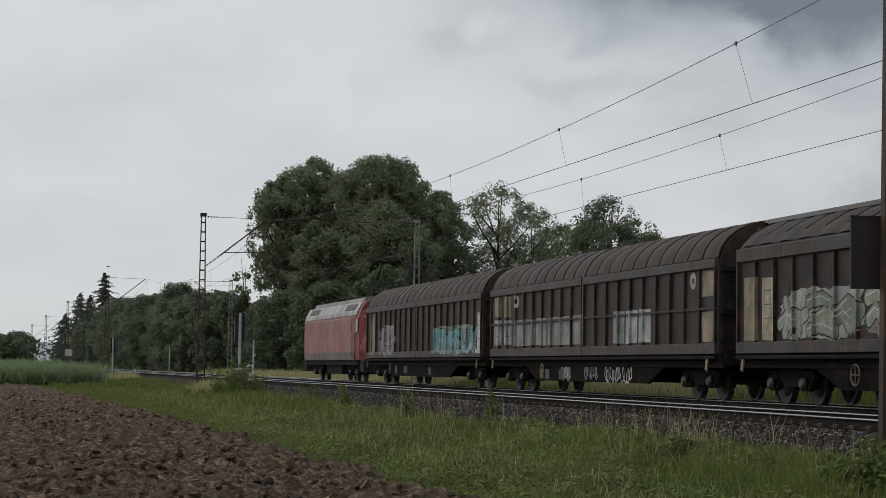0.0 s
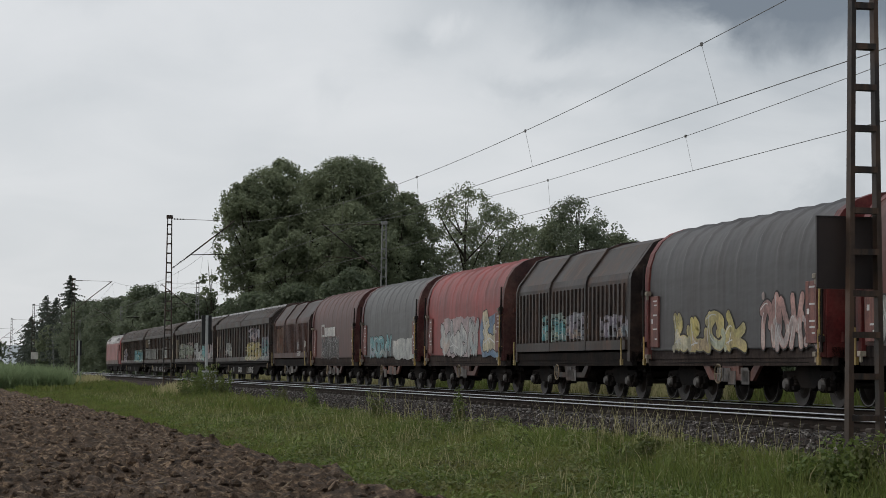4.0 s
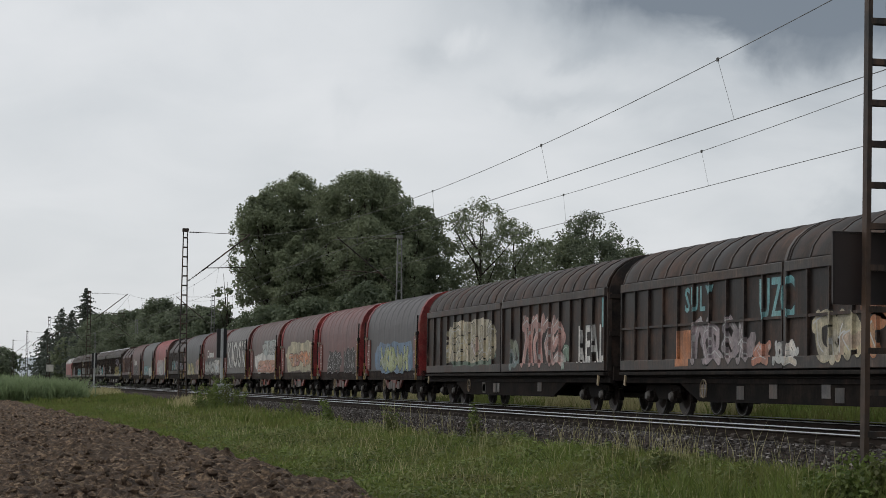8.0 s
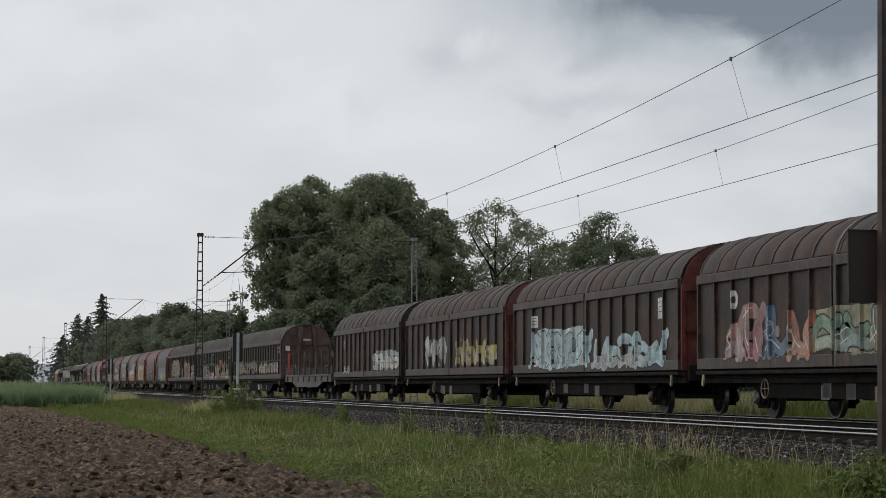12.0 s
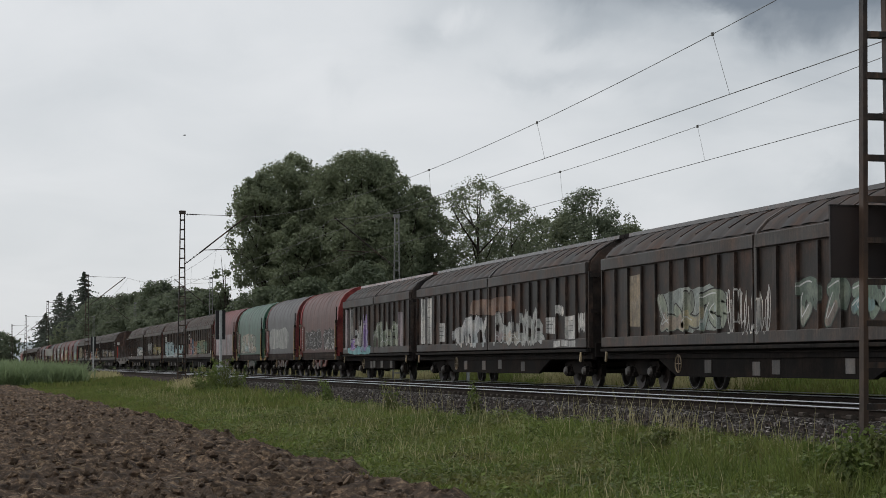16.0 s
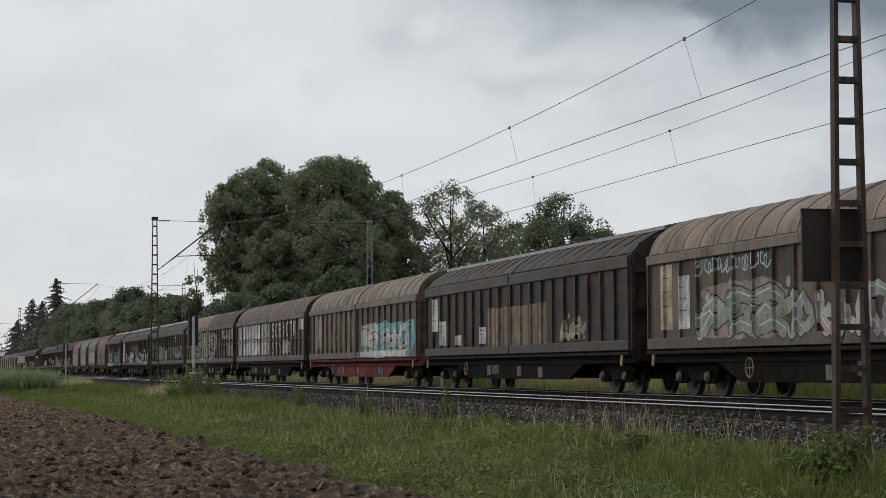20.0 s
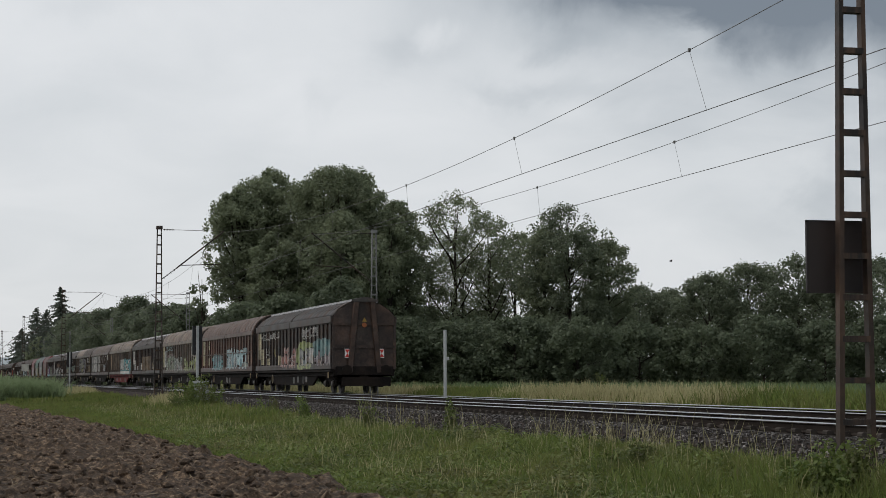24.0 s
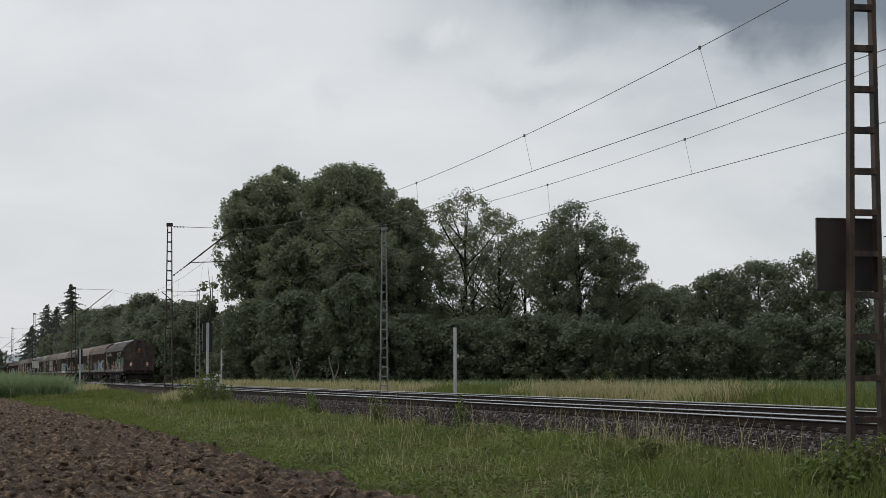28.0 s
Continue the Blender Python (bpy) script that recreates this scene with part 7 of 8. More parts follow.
def spray_all():
    graffiti(W[0], LENGTHS[0], [
        ("b", 3.95, 7.22, 1.19, 2.49, "lilac", 4),
        ("b", 14.81, 21.71, 1.18, 2.26, "cyan", 6),
        ("p", 1.6, 2.67, 1.24, 3.1, "beige", 0),
        ("p", 21.9, 22.68, 1.24, 2.65, "white", 0),
    ])
    graffiti(W[1], LENGTHS[1], [
        ("p", 1.06, 1.98, 2.41, 3.29, "beige", 0),
        ("p", 2.39, 3.27, 2.38, 3.25, "beige", 0),
        ("p", 1.05, 2.02, 1.49, 2.32, "pale", 0),
        ("p", 2.38, 3.37, 1.48, 2.29, "pale", 0),
        ("o", 3.78, 4.29, 2.68, 3.21, "white", 0),
        ("w", 3.6, 11.87, 1.44, 2.27, "grey", 6),
        ("w", 14.47, 17.8, 1.42, 2.29, "pale", 3),
        ("o", 20.74, 21.18, 2.67, 3.17, "white", 0),
        ("p", 21.59, 22.49, 2.48, 3.21, "beige", 0),
        ("p", 21.6, 22.51, 1.39, 2.12, "beige", 0),
        ("s", 9.05, 10.1, 0.35, 0.8, "white", 3),
        ("s", 11.46, 12.85, 0.43, 0.87, "lilac", 3),
        ("s", 13.45, 15.99, 0.36, 0.79, "white", 5),
    ])
    graffiti(W[2], LENGTHS[2], [
        ("p", 1.05, 1.88, 1.4, 2.79, "beige", 0),
        ("p", 2.13, 2.94, 1.39, 2.76, "cream", 0),
        ("b", 3.24, 7.51, 1.36, 2.43, "sage", 3),
        ("b", 7.67, 11.74, 1.33, 2.53, "sage", 3),
        ("b", 12.3, 16.39, 1.16, 2.46, "silver", 3),
        ("b", 16.47, 18.75, 1.14, 2.31, "cyan", 2),
        ("b", 18.75, 19.9, 1.24, 2.43, "pink", 1),
        ("b", 19.9, 22.65, 1.23, 2.4, "mauve", 3),
        ("p", 20.86, 21.59, 1.47, 1.9, "cream", 0),
    ])
    graffiti(W[3], LENGTHS[3], [
        ("p", 0.83, 1.61, 1.4, 2.73, "beige", 0),
        ("p", 2.06, 2.67, 2.08, 2.73, "beige", 0),
        ("o", 2.29, 2.78, 1.8, 2.2, "white", 0),
        ("b", 5.13, 7.67, 1.38, 2.38, "grey", 3),
        ("b", 15.1, 18.99, 2.16, 3.04, "lilac", 4),
        ("b", 13.92, 19.52, 1.13, 2.17, "yellow", 5),
        ("b", 19.66, 22.67, 1.14, 2.42, "teal", 4),
        ("t", 14.34, 16.08, 0.43, 0.82, "white", "ENOOZ"),
        ("s", 9.96, 11.42, 0.45, 0.83, "white", 4),
        ("o", 22.07, 22.5, 1.54, 1.96, "white", 0),
    ])
    graffiti(W[4], LENGTHS[4], [
        ("p", 1.89, 3.1, 1.52, 2.78, "rust", 0),
        ("p", 3.3, 4.07, 1.5, 2.82, "rust", 0),
        ("t", 8.35, 9.4, 1.32, 1.58, "white", "380"),
        ("o", 8.36, 8.78, 1.64, 2.07, "white", 0),
        ("o", 10.27, 10.66, 1.71, 2.12, "white", 0),
    ])
    graffiti(W[5], LENGTHS[5], [
        ("f", 2.98, 3.75, 2.18, 2.75, "white", 0),
        ("w", 3.94, 6.41, 2.19, 2.59, "white", 8),
        ("b", 3.01, 7.33, 1.04, 2.19, "black", 6),
    ])
    graffiti(W[6], LENGTHS[6], [
        ("b", 2.26, 6.34, 1.11, 2.14, "cyan", 4),
        ("c", 6.53, 11.43, 1.05, 1.83, "pale", 0),
    ])
    graffiti(W[7], LENGTHS[7], [
        ("b", 2.92, 7.99, 1.1, 2.48, "silver", 4),
        ("c", 8.19, 10.94, 1.11, 2.45, "blue", 0),
        ("b", 8.78, 10.5, 1.23, 2.74, "cream", 1),
    ])
    graffiti(W[8], LENGTHS[8], [
        ("b", 3.63, 5.79, 1.52, 2.29, "cyan", 4),
        ("b", 6.07, 7.78, 1.54, 2.27, "lilac", 4),
        ("b", 9.01, 11.39, 1.53, 2.18, "lilac", 6),
    ])
    graffiti(W[9], LENGTHS[9], [
        ("b", 2.7, 7.09, 1.03, 2.12, "yellow", 4),
        ("b", 8.05, 10.9, 1.08, 2.38, "pink", 4),
    ])
    graffiti(W[10], LENGTHS[10], [
        ("f", 3.1, 4.01, 2.35, 2.85, "white", 0),
        ("w", 4.16, 6.67, 2.34, 2.67, "white", 8),
        ("c", 1.18, 11.66, 1.14, 2.27, "black", 0),
        ("b", 1.7, 6.59, 1.21, 2.2, "grey", 4),
        ("b", 7.0, 9.69, 1.22, 2.13, "silver", 3),
    ])
    graffiti(W[11], LENGTHS[11], [
        ("t", 1.6, 10.7, 1.5, 3.3, "white", "KIOSK"),
    ])
    graffiti(W[12], LENGTHS[12], [
        ("c", 2.33, 11.45, 1.21, 2.33, "white", 0),
        ("b", 3.6, 10.78, 1.21, 1.91, "salmon", 4),
        ("b", 5.55, 11.06, 2.22, 3.03, "grey", 3),
    ])
    graffiti(W[13], LENGTHS[13], [
        ("c", 1.99, 11.85, 1.24, 2.77, "cream", 0),
        ("b", 3.53, 11.29, 1.48, 2.3, "orange", 5),
    ])
    graffiti(W[14], LENGTHS[14], [
        ("b", 3.04, 6.76, 1.1, 2.22, "black", 3),
        ("b", 7.3, 10.57, 1.08, 2.31, "black", 3),
    ])
    graffiti(W[15], LENGTHS[15], [
        ("c", 2.4, 10.34, 1.03, 2.33, "blue", 0),
        ("b", 3.84, 9.19, 1.14, 2.25, "lime", 5),
    ])
    graffiti(W[16], LENGTHS[16], [
        ("c", 4.08, 10.84, 1.37, 1.86, "dgreen", 0),
        ("b", 3.99, 10.84, 1.42, 2.89, "cream", 6),
        ("b", 12.78, 13.83, 1.13, 2.21, "sage", 1),
        ("b", 14.08, 18.7, 1.15, 2.86, "pink", 4),
        ("b", 18.54, 19.3, 1.1, 1.9, "green", 1),
        ("t", 20.0, 22.6, 1.3, 2.4, "white", "REAL"),
        ("p", 22.58, 23.5, 2.29, 3.21, "cyan", 0),
    ])
    graffiti(W[17], LENGTHS[17], [
        ("t", 5.41, 7.44, 2.44, 3.23, "cyan", "SULY"),
        ("t", 10.12, 12.16, 2.13, 3.17, "cyan", "UZC"),
        ("p", 4.94, 5.86, 1.19, 2.05, "orange", 0),
        ("b", 6.06, 9.89, 1.18, 2.34, "mauve", 4),
        ("b", 9.89, 10.77, 1.11, 1.95, "salmon", 1),
        ("b", 11.11, 12.28, 1.14, 1.76, "white", 2),
        ("b", 13.07, 15.61, 1.15, 2.38, "cream", 2),
        ("b", 15.61, 17.39, 1.23, 2.57, "orange", 1),
        ("b", 17.39, 19.64, 1.17, 2.52, "sage", 2),
        ("b", 19.65, 21.36, 1.12, 2.24, "cream", 2),
        ("o", 21.29, 21.73, 2.57, 3.01, "grey", 0),
    ])
    graffiti(W[18], LENGTHS[18], [
        ("p", 3.17, 5.43, 1.47, 2.34, "grey", 0),
        ("b", 4.44, 9.93, 1.44, 2.27, "beige", 4),
        ("b", 10.26, 12.13, 1.41, 2.3, "silver", 2),
        ("b", 13.15, 17.37, 1.42, 2.27, "cream", 4),
        ("b", 17.53, 21.31, 1.43, 2.04, "mauve", 4),
        ("s", 22.28, 23.16, 1.49, 2.1, "white", 4),
        ("o", 21.38, 21.78, 2.59, 2.98, "grey", 0),
        ("s", 11.96, 12.91, 0.38, 0.85, "white", 3),
    ])
    graffiti(W[20], LENGTHS[20], [
        ("o", 3.1, 3.5, 2.44, 2.86, "pink", 0),
        ("s", 3.25, 5.16, 1.27, 1.64, "white", 5),
        ("b", 10.8, 16.45, 1.36, 2.21, "white", 4),
    ])
    graffiti(W[21], LENGTHS[21], [
        ("b", 4.37, 7.93, 1.39, 2.63, "silver", 3),
        ("b", 9.38, 15.53, 1.38, 2.44, "yellow", 4),
    ])
    graffiti(W[22], LENGTHS[22], [
        ("b", 2.7, 9.02, 1.19, 2.42, "lcyan", 5),
        ("b", 9.33, 15.64, 1.11, 2.2, "lcyan", 5),
        ("p", 15.04, 15.54, 2.41, 2.95, "white", 0),
        ("p", 2.91, 3.48, 2.49, 2.89, "white", 0),
    ])
    graffiti(W[23], LENGTHS[23], [
        ("b", 2.39, 4.69, 1.18, 2.62, "pink", 2),
        ("b", 4.81, 6.37, 1.26, 2.5, "blue", 1),
        ("b", 6.25, 7.55, 1.19, 2.4, "salmon", 1),
        ("b", 7.55, 14.21, 1.34, 2.32, "green", 5),
        ("p", 15.73, 16.7, 1.35, 1.59, "white", 0),
        ("o", 2.83, 3.25, 2.46, 2.89, "white", 0),
        ("o", 14.77, 15.2, 2.45, 2.86, "white", 0),
    ])
    graffiti(W[24], LENGTHS[24], [
        ("w", 1.5, 9.88, 1.23, 2.55, "mauve", 3),
    ])
    graffiti(W[25], LENGTHS[25], [
        ("b", 2.1, 8.41, 1.26, 2.42, "sage", 4),
    ])
    graffiti(W[26], LENGTHS[26], [
        ("c", 1.3, 8.94, 1.49, 2.54, "grey", 0),
    ])
    graffiti(W[27], LENGTHS[27], [
        ("b", 2.13, 6.86, 1.31, 2.35, "black", 4),
        ("b", 7.51, 10.36, 1.27, 2.35, "black", 3),
        ("s", 7.59, 10.28, 1.33, 1.93, "white", 6),
    ])
    graffiti(W[28], LENGTHS[28], [
        ("p", 0.97, 1.76, 1.28, 3.11, "mauve", 0),
        ("p", 2.2, 2.93, 1.49, 3.17, "grey", 0),
        ("c", 1.92, 7.37, 1.12, 1.35, "cyan", 0),
        ("b", 2.59, 3.72, 1.21, 1.75, "purple", 1),
        ("b", 3.41, 4.87, 1.36, 2.72, "silver", 2),
        ("b", 5.11, 6.61, 1.18, 2.81, "purple", 2),
        ("b", 7.91, 12.55, 1.28, 2.43, "sage", 4),
        ("p", 12.71, 13.5, 1.38, 2.71, "mauve", 0),
    ])
    graffiti(W[29], LENGTHS[29], [
        ("p", 1.19, 1.93, 1.41, 3.25, "white", 0),
        ("p", 2.32, 3.03, 1.39, 3.28, "white", 0),
        ("p", 4.35, 5.22, 1.44, 2.12, "white", 0),
        ("p", 18.52, 19.36, 1.54, 2.01, "white", 0),
        ("p", 20.61, 21.41, 1.37, 2.01, "white", 0),
        ("b", 6.61, 11.17, 1.16, 2.34, "silver", 3),
        ("c", 8.81, 15.06, 2.31, 2.73, "rust", 0),
        ("b", 12.4, 18.11, 1.18, 2.39, "pale", 6),
        ("s", 21.69, 22.64, 1.53, 2.08, "white", 5),
        ("s", 19.52, 20.27, 2.04, 2.35, "white", 4),
        ("w", 19.41, 21.68, 1.14, 1.32, "white", 3),
    ])
    graffiti(W[30], LENGTHS[30], [
        ("p", 2.94, 3.85, 1.6, 2.92, "beige", 0),
        ("b", 5.32, 9.89, 1.4, 2.44, "sage", 3),
        ("s", 9.89, 12.53, 1.29, 2.34, "white", 6),
        ("b", 14.1, 21.54, 1.37, 2.44, "dgreen", 6),
        ("s", 17.15, 18.11, 2.67, 3.07, "white", 3),
        ("s", 22.71, 23.49, 2.6, 2.91, "white", 4),
        ("s", 22.69, 23.48, 2.22, 2.51, "lime", 3),
        ("p", 22.68, 23.37, 1.43, 2.07, "beige", 0),
    ])
    graffiti(W[31], LENGTHS[31], [
        ("p", 1.92, 2.91, 2.51, 3.37, "beige", 0),
        ("p", 3.11, 4.0, 1.54, 2.45, "beige", 0),
        ("c", 5.0, 15.4, 1.3, 3.2, "grey", 0),
        ("t", 5.3, 7.8, 1.42, 3.1, "grey", "S"),
        ("t", 7.6, 10.1, 1.42, 3.1, "butter", "K"),
        ("t", 10.2, 12.4, 1.4, 3.05, "butter", "A"),
        ("t", 12.5, 14.9, 1.4, 3.05, "lilac", "S"),
        ("s", 16.0, 19.5, 1.45, 2.3, "beige", 5),
        ("t", 17.78, 19.77, 2.5, 3.25, "white", "SKAS"),
        ("p", 20.0, 21.12, 2.44, 3.3, "beige", 0),
        ("p", 21.26, 22.24, 2.46, 3.31, "beige", 0),
        ("p", 22.37, 23.4, 2.47, 3.3, "beige", 0),
        ("p", 19.98, 21.09, 1.48, 2.28, "beige", 0),
        ("p", 21.23, 22.21, 1.48, 2.28, "beige", 0),
        ("p", 22.34, 23.37, 1.49, 2.28, "beige", 0),
    ])
    graffiti(W[32], LENGTHS[32], [
        ("w", 1.68, 12.1, 2.32, 3.07, "white", 8),
        ("w", 1.66, 12.07, 1.45, 2.25, "white", 8),
        ("l", 12.1, 17.21, 1.42, 2.1, "cream", "STYX"),
        ("b", 16.4, 18.4, 1.42, 2.1, "white", 2),
        ("l", 12.1, 21.21, 2.26, 3.08, "white", "SOBYCTK"),
        ("p", 22.28, 23.53, 1.44, 2.32, "pale", 0),
        ("p", 21.43, 22.24, 2.56, 3.12, "white", 0),
    ])
    graffiti(W[33], LENGTHS[33], [
        ("c", 12.35, 23.22, 1.08, 2.45, "cyan", 0),
        ("b", 12.68, 15.94, 1.46, 2.46, "white", 2),
        ("b", 16.37, 18.68, 1.38, 2.34, "white", 3),
        ("b", 18.69, 21.36, 1.38, 2.39, "white", 3),
        ("p", 12.66, 20.88, 1.15, 1.39, "white", 0),
        ("w", 1.85, 3.73, 1.59, 3.08, "beige", 2),
        ("w", 4.41, 11.15, 1.57, 3.05, "tan", 4),
    ])
    graffiti(W[34], LENGTHS[34], [
        ("p", 1.71, 2.4, 1.94, 3.27, "white", 0),
        ("p", 2.72, 3.57, 1.46, 2.27, "white", 0),
        ("p", 4.81, 5.66, 1.45, 1.76, "white", 0),
        ("p", 7.94, 8.76, 1.44, 1.98, "white", 0),
        ("w", 8.98, 15.47, 1.37, 2.53, "ochre", 7),
        ("b", 16.75, 19.0, 1.38, 2.15, "beige", 3),
    ])
    graffiti(W[35], LENGTHS[35], [
        ("p", 7.15, 7.66, 1.93, 2.29, "white", 0),
        ("p", 1.49, 2.29, 1.57, 3.11, "cream", 0),
        ("p", 2.71, 3.43, 1.55, 2.77, "white", 0),
        ("s", 3.86, 8.11, 2.73, 3.12, "lcyan", 8),
        ("b", 4.09, 8.94, 1.24, 2.52, "sage", 3),
        ("b", 9.16, 13.66, 1.19, 2.31, "pale", 4),
        ("b", 14.72, 21.52, 1.17, 2.26, "lime", 7),
        ("b", 18.47, 22.84, 2.13, 3.06, "silver", 6),
        ("p", 22.39, 22.8, 1.9, 2.28, "white", 0),
    ])
    graffiti(W[36], LENGTHS[36], [
        ("p", 1.52, 2.44, 1.54, 3.27, "cream", 0),
        ("p", 4.04, 4.66, 2.52, 3.05, "cream", 0),
        ("p", 4.02, 4.65, 1.53, 2.03, "cream", 0),
        ("p", 21.0, 21.48, 2.56, 3.03, "cream", 0),
        ("p", 22.06, 22.71, 2.85, 3.02, "cream", 0),
        ("p", 20.94, 21.53, 1.56, 2.0, "cream", 0),
        ("p", 19.62, 20.5, 1.53, 2.02, "grey", 0),
        ("b", 6.26, 10.64, 1.18, 2.2, "cyan", 4),
        ("b", 12.62, 20.5, 1.18, 2.56, "lcyan", 6),
        ("p", 21.9, 22.82, 1.49, 2.28, "rust", 0),
    ])
    graffiti(W[37], LENGTHS[37], [
        ("p", 1.58, 2.27, 1.71, 3.24, "cream", 0),
        ("p", 2.62, 3.28, 1.42, 2.26, "cream", 0),
        ("p", 4.63, 5.37, 1.39, 1.75, "cream", 0),
        ("p", 7.89, 8.69, 1.37, 1.85, "cream", 0),
        ("s", 2.73, 8.36, 2.7, 3.38, "white", 9),
        ("s", 14.93, 19.38, 2.54, 3.35, "white", 9),
        ("s", 3.93, 5.05, 1.79, 2.28, "white", 3),
        ("s", 6.76, 7.52, 1.8, 2.2, "yellow", 2),
        ("b", 8.87, 13.44, 1.12, 2.3, "pink", 5),
        ("c", 13.44, 18.04, 1.08, 2.43, "lime", 0),
        ("c", 17.68, 22.6, 1.66, 2.46, "teal", 0),
        ("b", 14.47, 17.91, 1.25, 2.19, "silver", 4),
        ("b", 18.64, 22.51, 1.23, 2.09, "mauve", 5),
    ])


spray_all()


def tail_plates():
    """Red and white reflecting tail plates and warning signs on the last wagon's end."""
    w = W[-1]
    y = (HL - 22.0) / 2 - 0.14
    plate = Shape().box(-0.11, 0.11, -0.03, 0.0, -0.20, 0.20, 0, 0.005).mesh("tail_plate", SIGN_WHITE)
    red = Shape().extrude([(-0.11, -0.17), (0.11, -0.17), (0, 0.0)], -0.036, -0.03).extrude([(-0.11, 0.17), (0, 0.0), (0.11, 0.17)], -0.036, -0.03).mesh("red_triangles", SIGN_RED)
    for x in (-0.78, 0.78):
        p = part("tail_plate", plate, w, (x, y, 1.80), "white tail plate with red triangles")
        part("red_triangles", red, p)
    for ww, yy in ((W[-1], y),):
        part("warning_sign", Shape().extrude([(-0.11, -0.09), (0.11, -0.09), (0, 0.10)], -0.02, 0).mesh("warning_sign", SIGN_YELLOW), ww, (0, yy, 3.30), "yellow warning triangle")
        part("warning_sign", Shape().lathe([(-0.02, 0.0), (-0.02, 0.10), (0, 0.11)], (0, 0, 0), "y", 14).mesh("warning_sign", SIGN_ORANGE), ww, (0, yy, 3.06), "orange round sign")
    for ww in (W[18],):
        for x, z, wide, tall in ((0.0, 3.35, 0.42, 0.12), (-1.12, 2.85, 0.26, 0.28)):
            part("end_plate", Shape().box(x - wide / 2, x + wide / 2, -0.02, 0.0, z - tall / 2, z + tall / 2).mesh("end_plate", WHITE_PLATE), ww, (0, y + 0.05, 0), "small dirty white plate")
    part("footboard", Shape().box(-1.1, 1.1, 0.05, 0.15, 0.35, 0.75, 0, 0.02).mesh("footboard", RUNNING_GEAR), w)


SIGN_WHITE = plain("reflecting_white", (0.75, 0.74, 0.72), 0.4, 0.0, 4, 0.15, 0.0)
SIGN_RED = plain("reflecting_red", (0.55, 0.04, 0.03), 0.4, 0.0, 4, 0.2, 0.0)
SIGN_YELLOW = plain("sign_yellow", (0.30, 0.19, 0.04), 0.5, 0.0, 4, 0.2, 0.0)
SIGN_ORANGE = plain("sign_orange", (0.28, 0.09, 0.03), 0.5, 0.0, 4, 0.2, 0.0)
tail_plates()


# ---- birds ----
def bird(label):
    b = thing("bird", label, "bird", "birds in the sky")
    part("body", Shape().lathe([(-0.20, 0.0), (-0.15, 0.035), (-0.02, 0.06), (0.10, 0.045), (0.15, 0.035), (0.20, 0.0)], (0, 0, 0), "y", 8).mesh("body", FEATHER), b)
    part("tail", Shape().add([(-0.03, -0.12, 0), (0.03, -0.12, 0), (0.06, -0.30, 0.0), (-0.06, -0.30, 0.0), (-0.03, -0.12, 0.012), (0.03, -0.12, 0.012), (0.06, -0.30, 0.008), (-0.06, -0.30, 0.008)], [(0, 1, 2, 3), (7, 6, 5, 4), (0, 4, 5, 1), (1, 5, 6, 2), (2, 6, 7, 3), (3, 7, 4, 0)]).mesh("tail", FEATHER), b)
    plan = [(0.03, 0.09), (0.16, 0.12), (0.30, 0.04), (0.36, -0.06), (0.22, -0.05), (0.04, -0.08)]
    wing = Shape().extrude(plan, -0.006, 0.006, 0, "z").mesh("wing", FEATHER)
    return b, part("wing", wing, b), part("wing", wing, b, pose(0, 0, 0, 0, 180, 0))


FEATHER = plain("dark_feathers", (0.035, 0.034, 0.036), 0.8, 0.0, 9, 0.3, 0.1)
BIRDS = [bird("dark bird that climbs and dips over the trees"), bird("dark bird that flaps away beside the spruces"), bird("dark bird that glides over the dark wood")]

# ---- what moves ----
START, SPEED = 90.6, 27.72      # rear of the engine at 0 s, metres a second


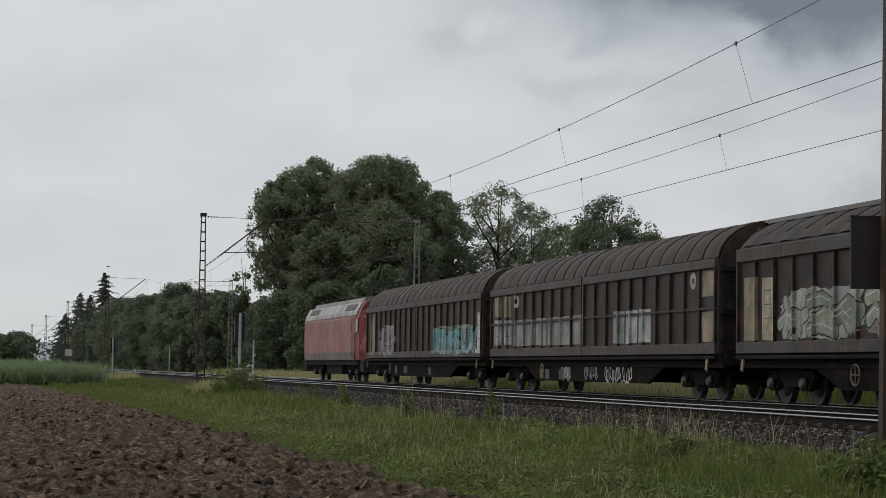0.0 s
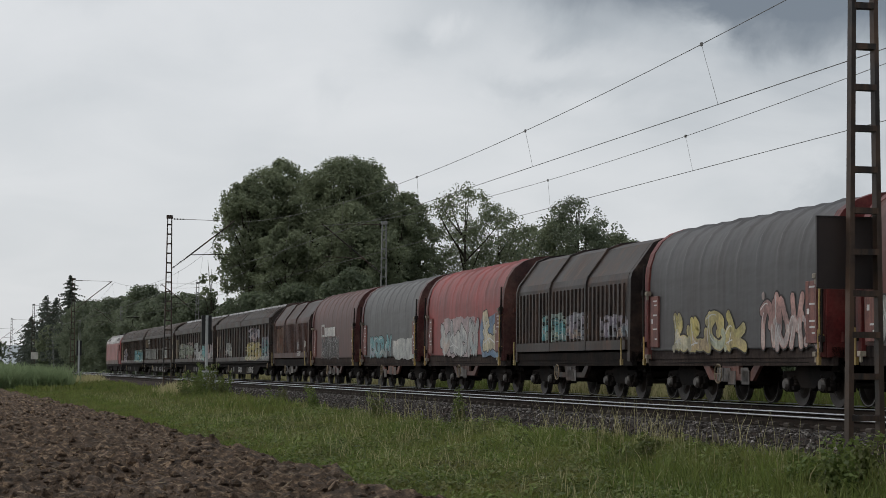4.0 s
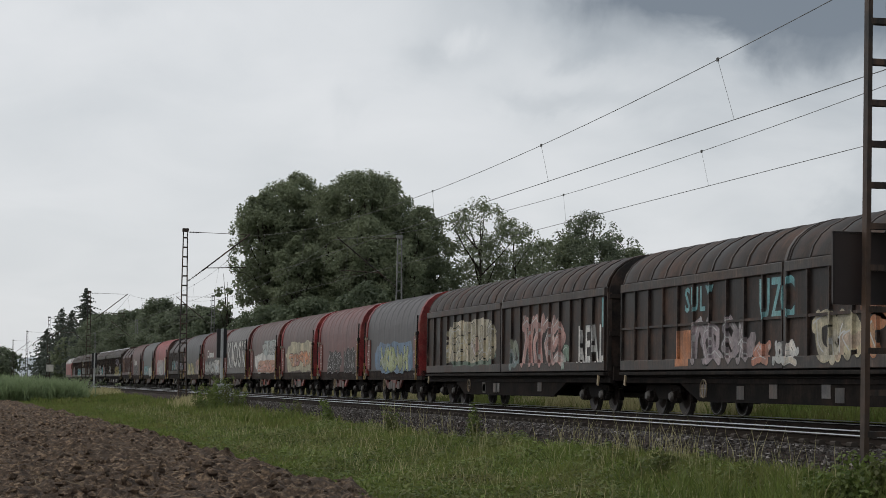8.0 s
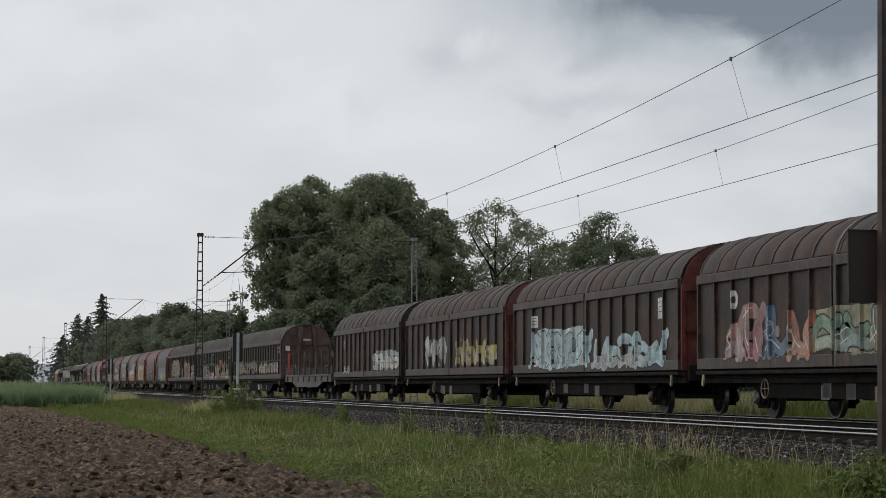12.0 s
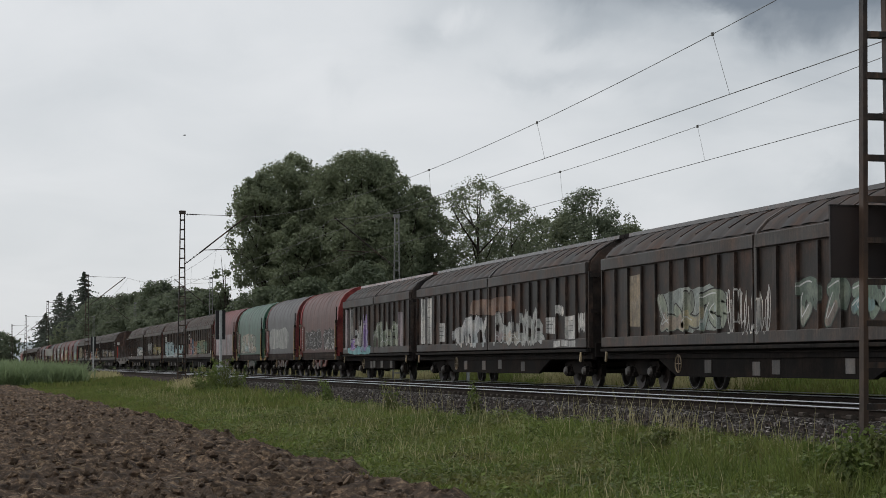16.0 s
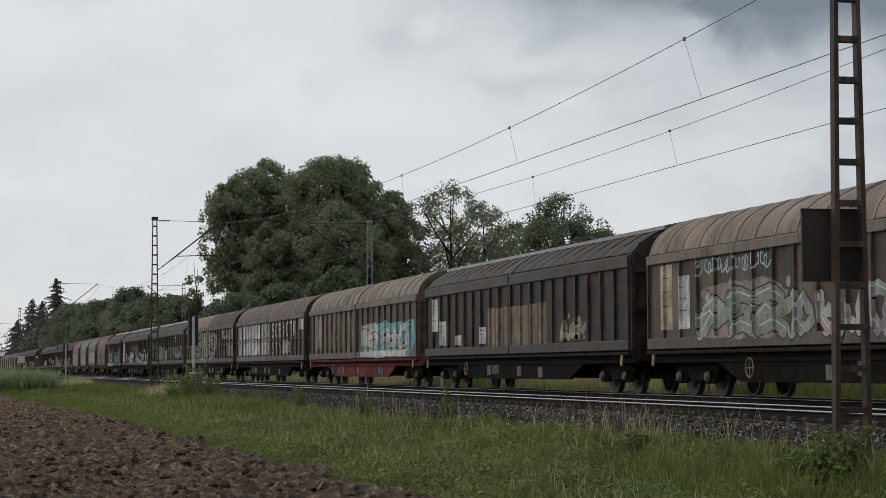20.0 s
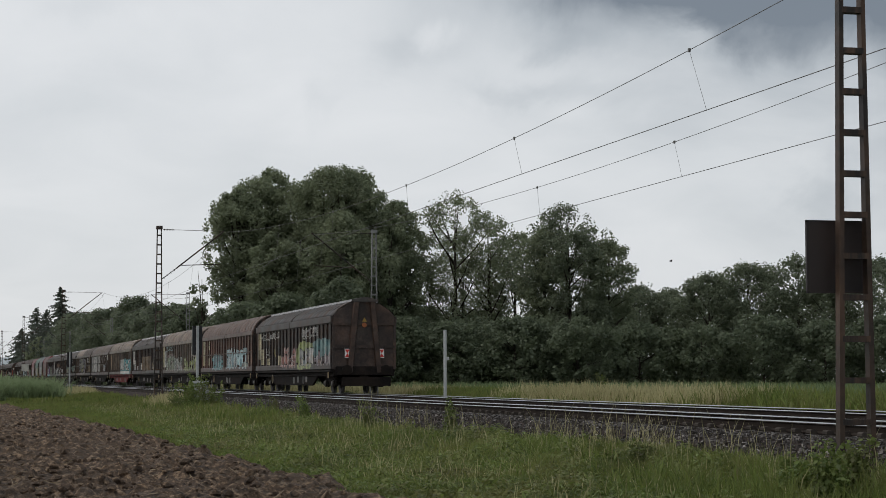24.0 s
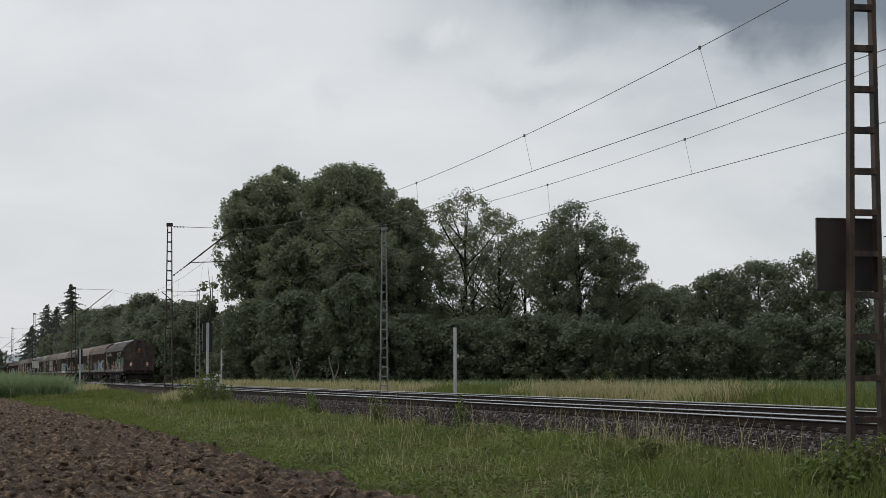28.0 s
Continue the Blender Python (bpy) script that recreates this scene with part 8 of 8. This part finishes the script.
def motions():
    times = [0, 1 / 30, 2 / 30, 0.2] + [k for k in range(1, 28)] + [27.8, 28 - 2 / 30, 28 - 1 / 30, 28]

    def ride(ob, back, length):
        rows = []
        for t in times:
            y = START + SPEED * t - back
            xa, xb = FAR_X + bend(y), FAR_X + bend(y + length)
            rows.append((t, pose(xa, y, 0, 0, 0, -math.degrees(math.atan2(xb - xa, length)))))
        walk(ob, rows)

    # the birds fly beyond the wood; the first comes to rest among its trees
    ways = (((0, -95.0, 14.0), (8, -42.0, 16.0), (12.5, -7.6, 18.5), (14.5, 10.1, 24.2), (15, 14.5, 26.5), (15.4, 17.8, 27.2), (15.7, 20.2, 27.2), (16, 22.9, 26.7), (16.3, 25.5, 25.7), (16.6, 28.1, 24.3), (17, 31.7, 21.7), (18.5, 40.0, 12.0), (28, 40.3, 11.9)),
            ((0, 12.1, 11.7), (0.3, 11.7, 12.1), (0.9, 10.8, 12.7), (1.2, 9.9, 12.8), (1.5, 8.5, 13.2), (1.8, 7.1, 13.5), (2, 6.0, 13.9), (2.4, 4.4, 14.6), (2.8, 2.9, 15.6), (3, 2.5, 15.9), (6, -18.0, 20.0), (28, -190.0, 24.0)),
            ((0, 28.2, 6.0), (22.4, 72.1, 10.0), (24.5, 88.2, 15.5), (24.7, 89.7, 15.5), (24.9, 91.4, 15.1), (25.1, 92.8, 15.1), (25.3, 93.9, 15.2), (25.5, 94.8, 14.7), (25.8, 96.7, 15.3), (26.2, 99.0, 16.1), (27, 103.1, 17.4), (28, 111.1, 17.9)))
    for (flier, right, left), way, heading in zip(BIRDS, ways, (-80, 75, -80)):
        walk(flier, [(t, pose(x, 230, z, 0, 0, heading)) for t, x, z in way])
        beats = [k / 10 for k in range(281)]
        walk(right, [(t, pose(0, 0, 0, 0, -32 * math.sin(t * 21.0), 0)) for t in beats])
        walk(left, [(t, pose(0, 0, 0, 0, 180 + 32 * math.sin(t * 21.0), 0)) for t in beats])

    ride(ENGINE, 0.0, 18.9)
    back = 0.0
    for ob, length in TRAIN:
        back += length
        ride(ob, back, length)


motions()
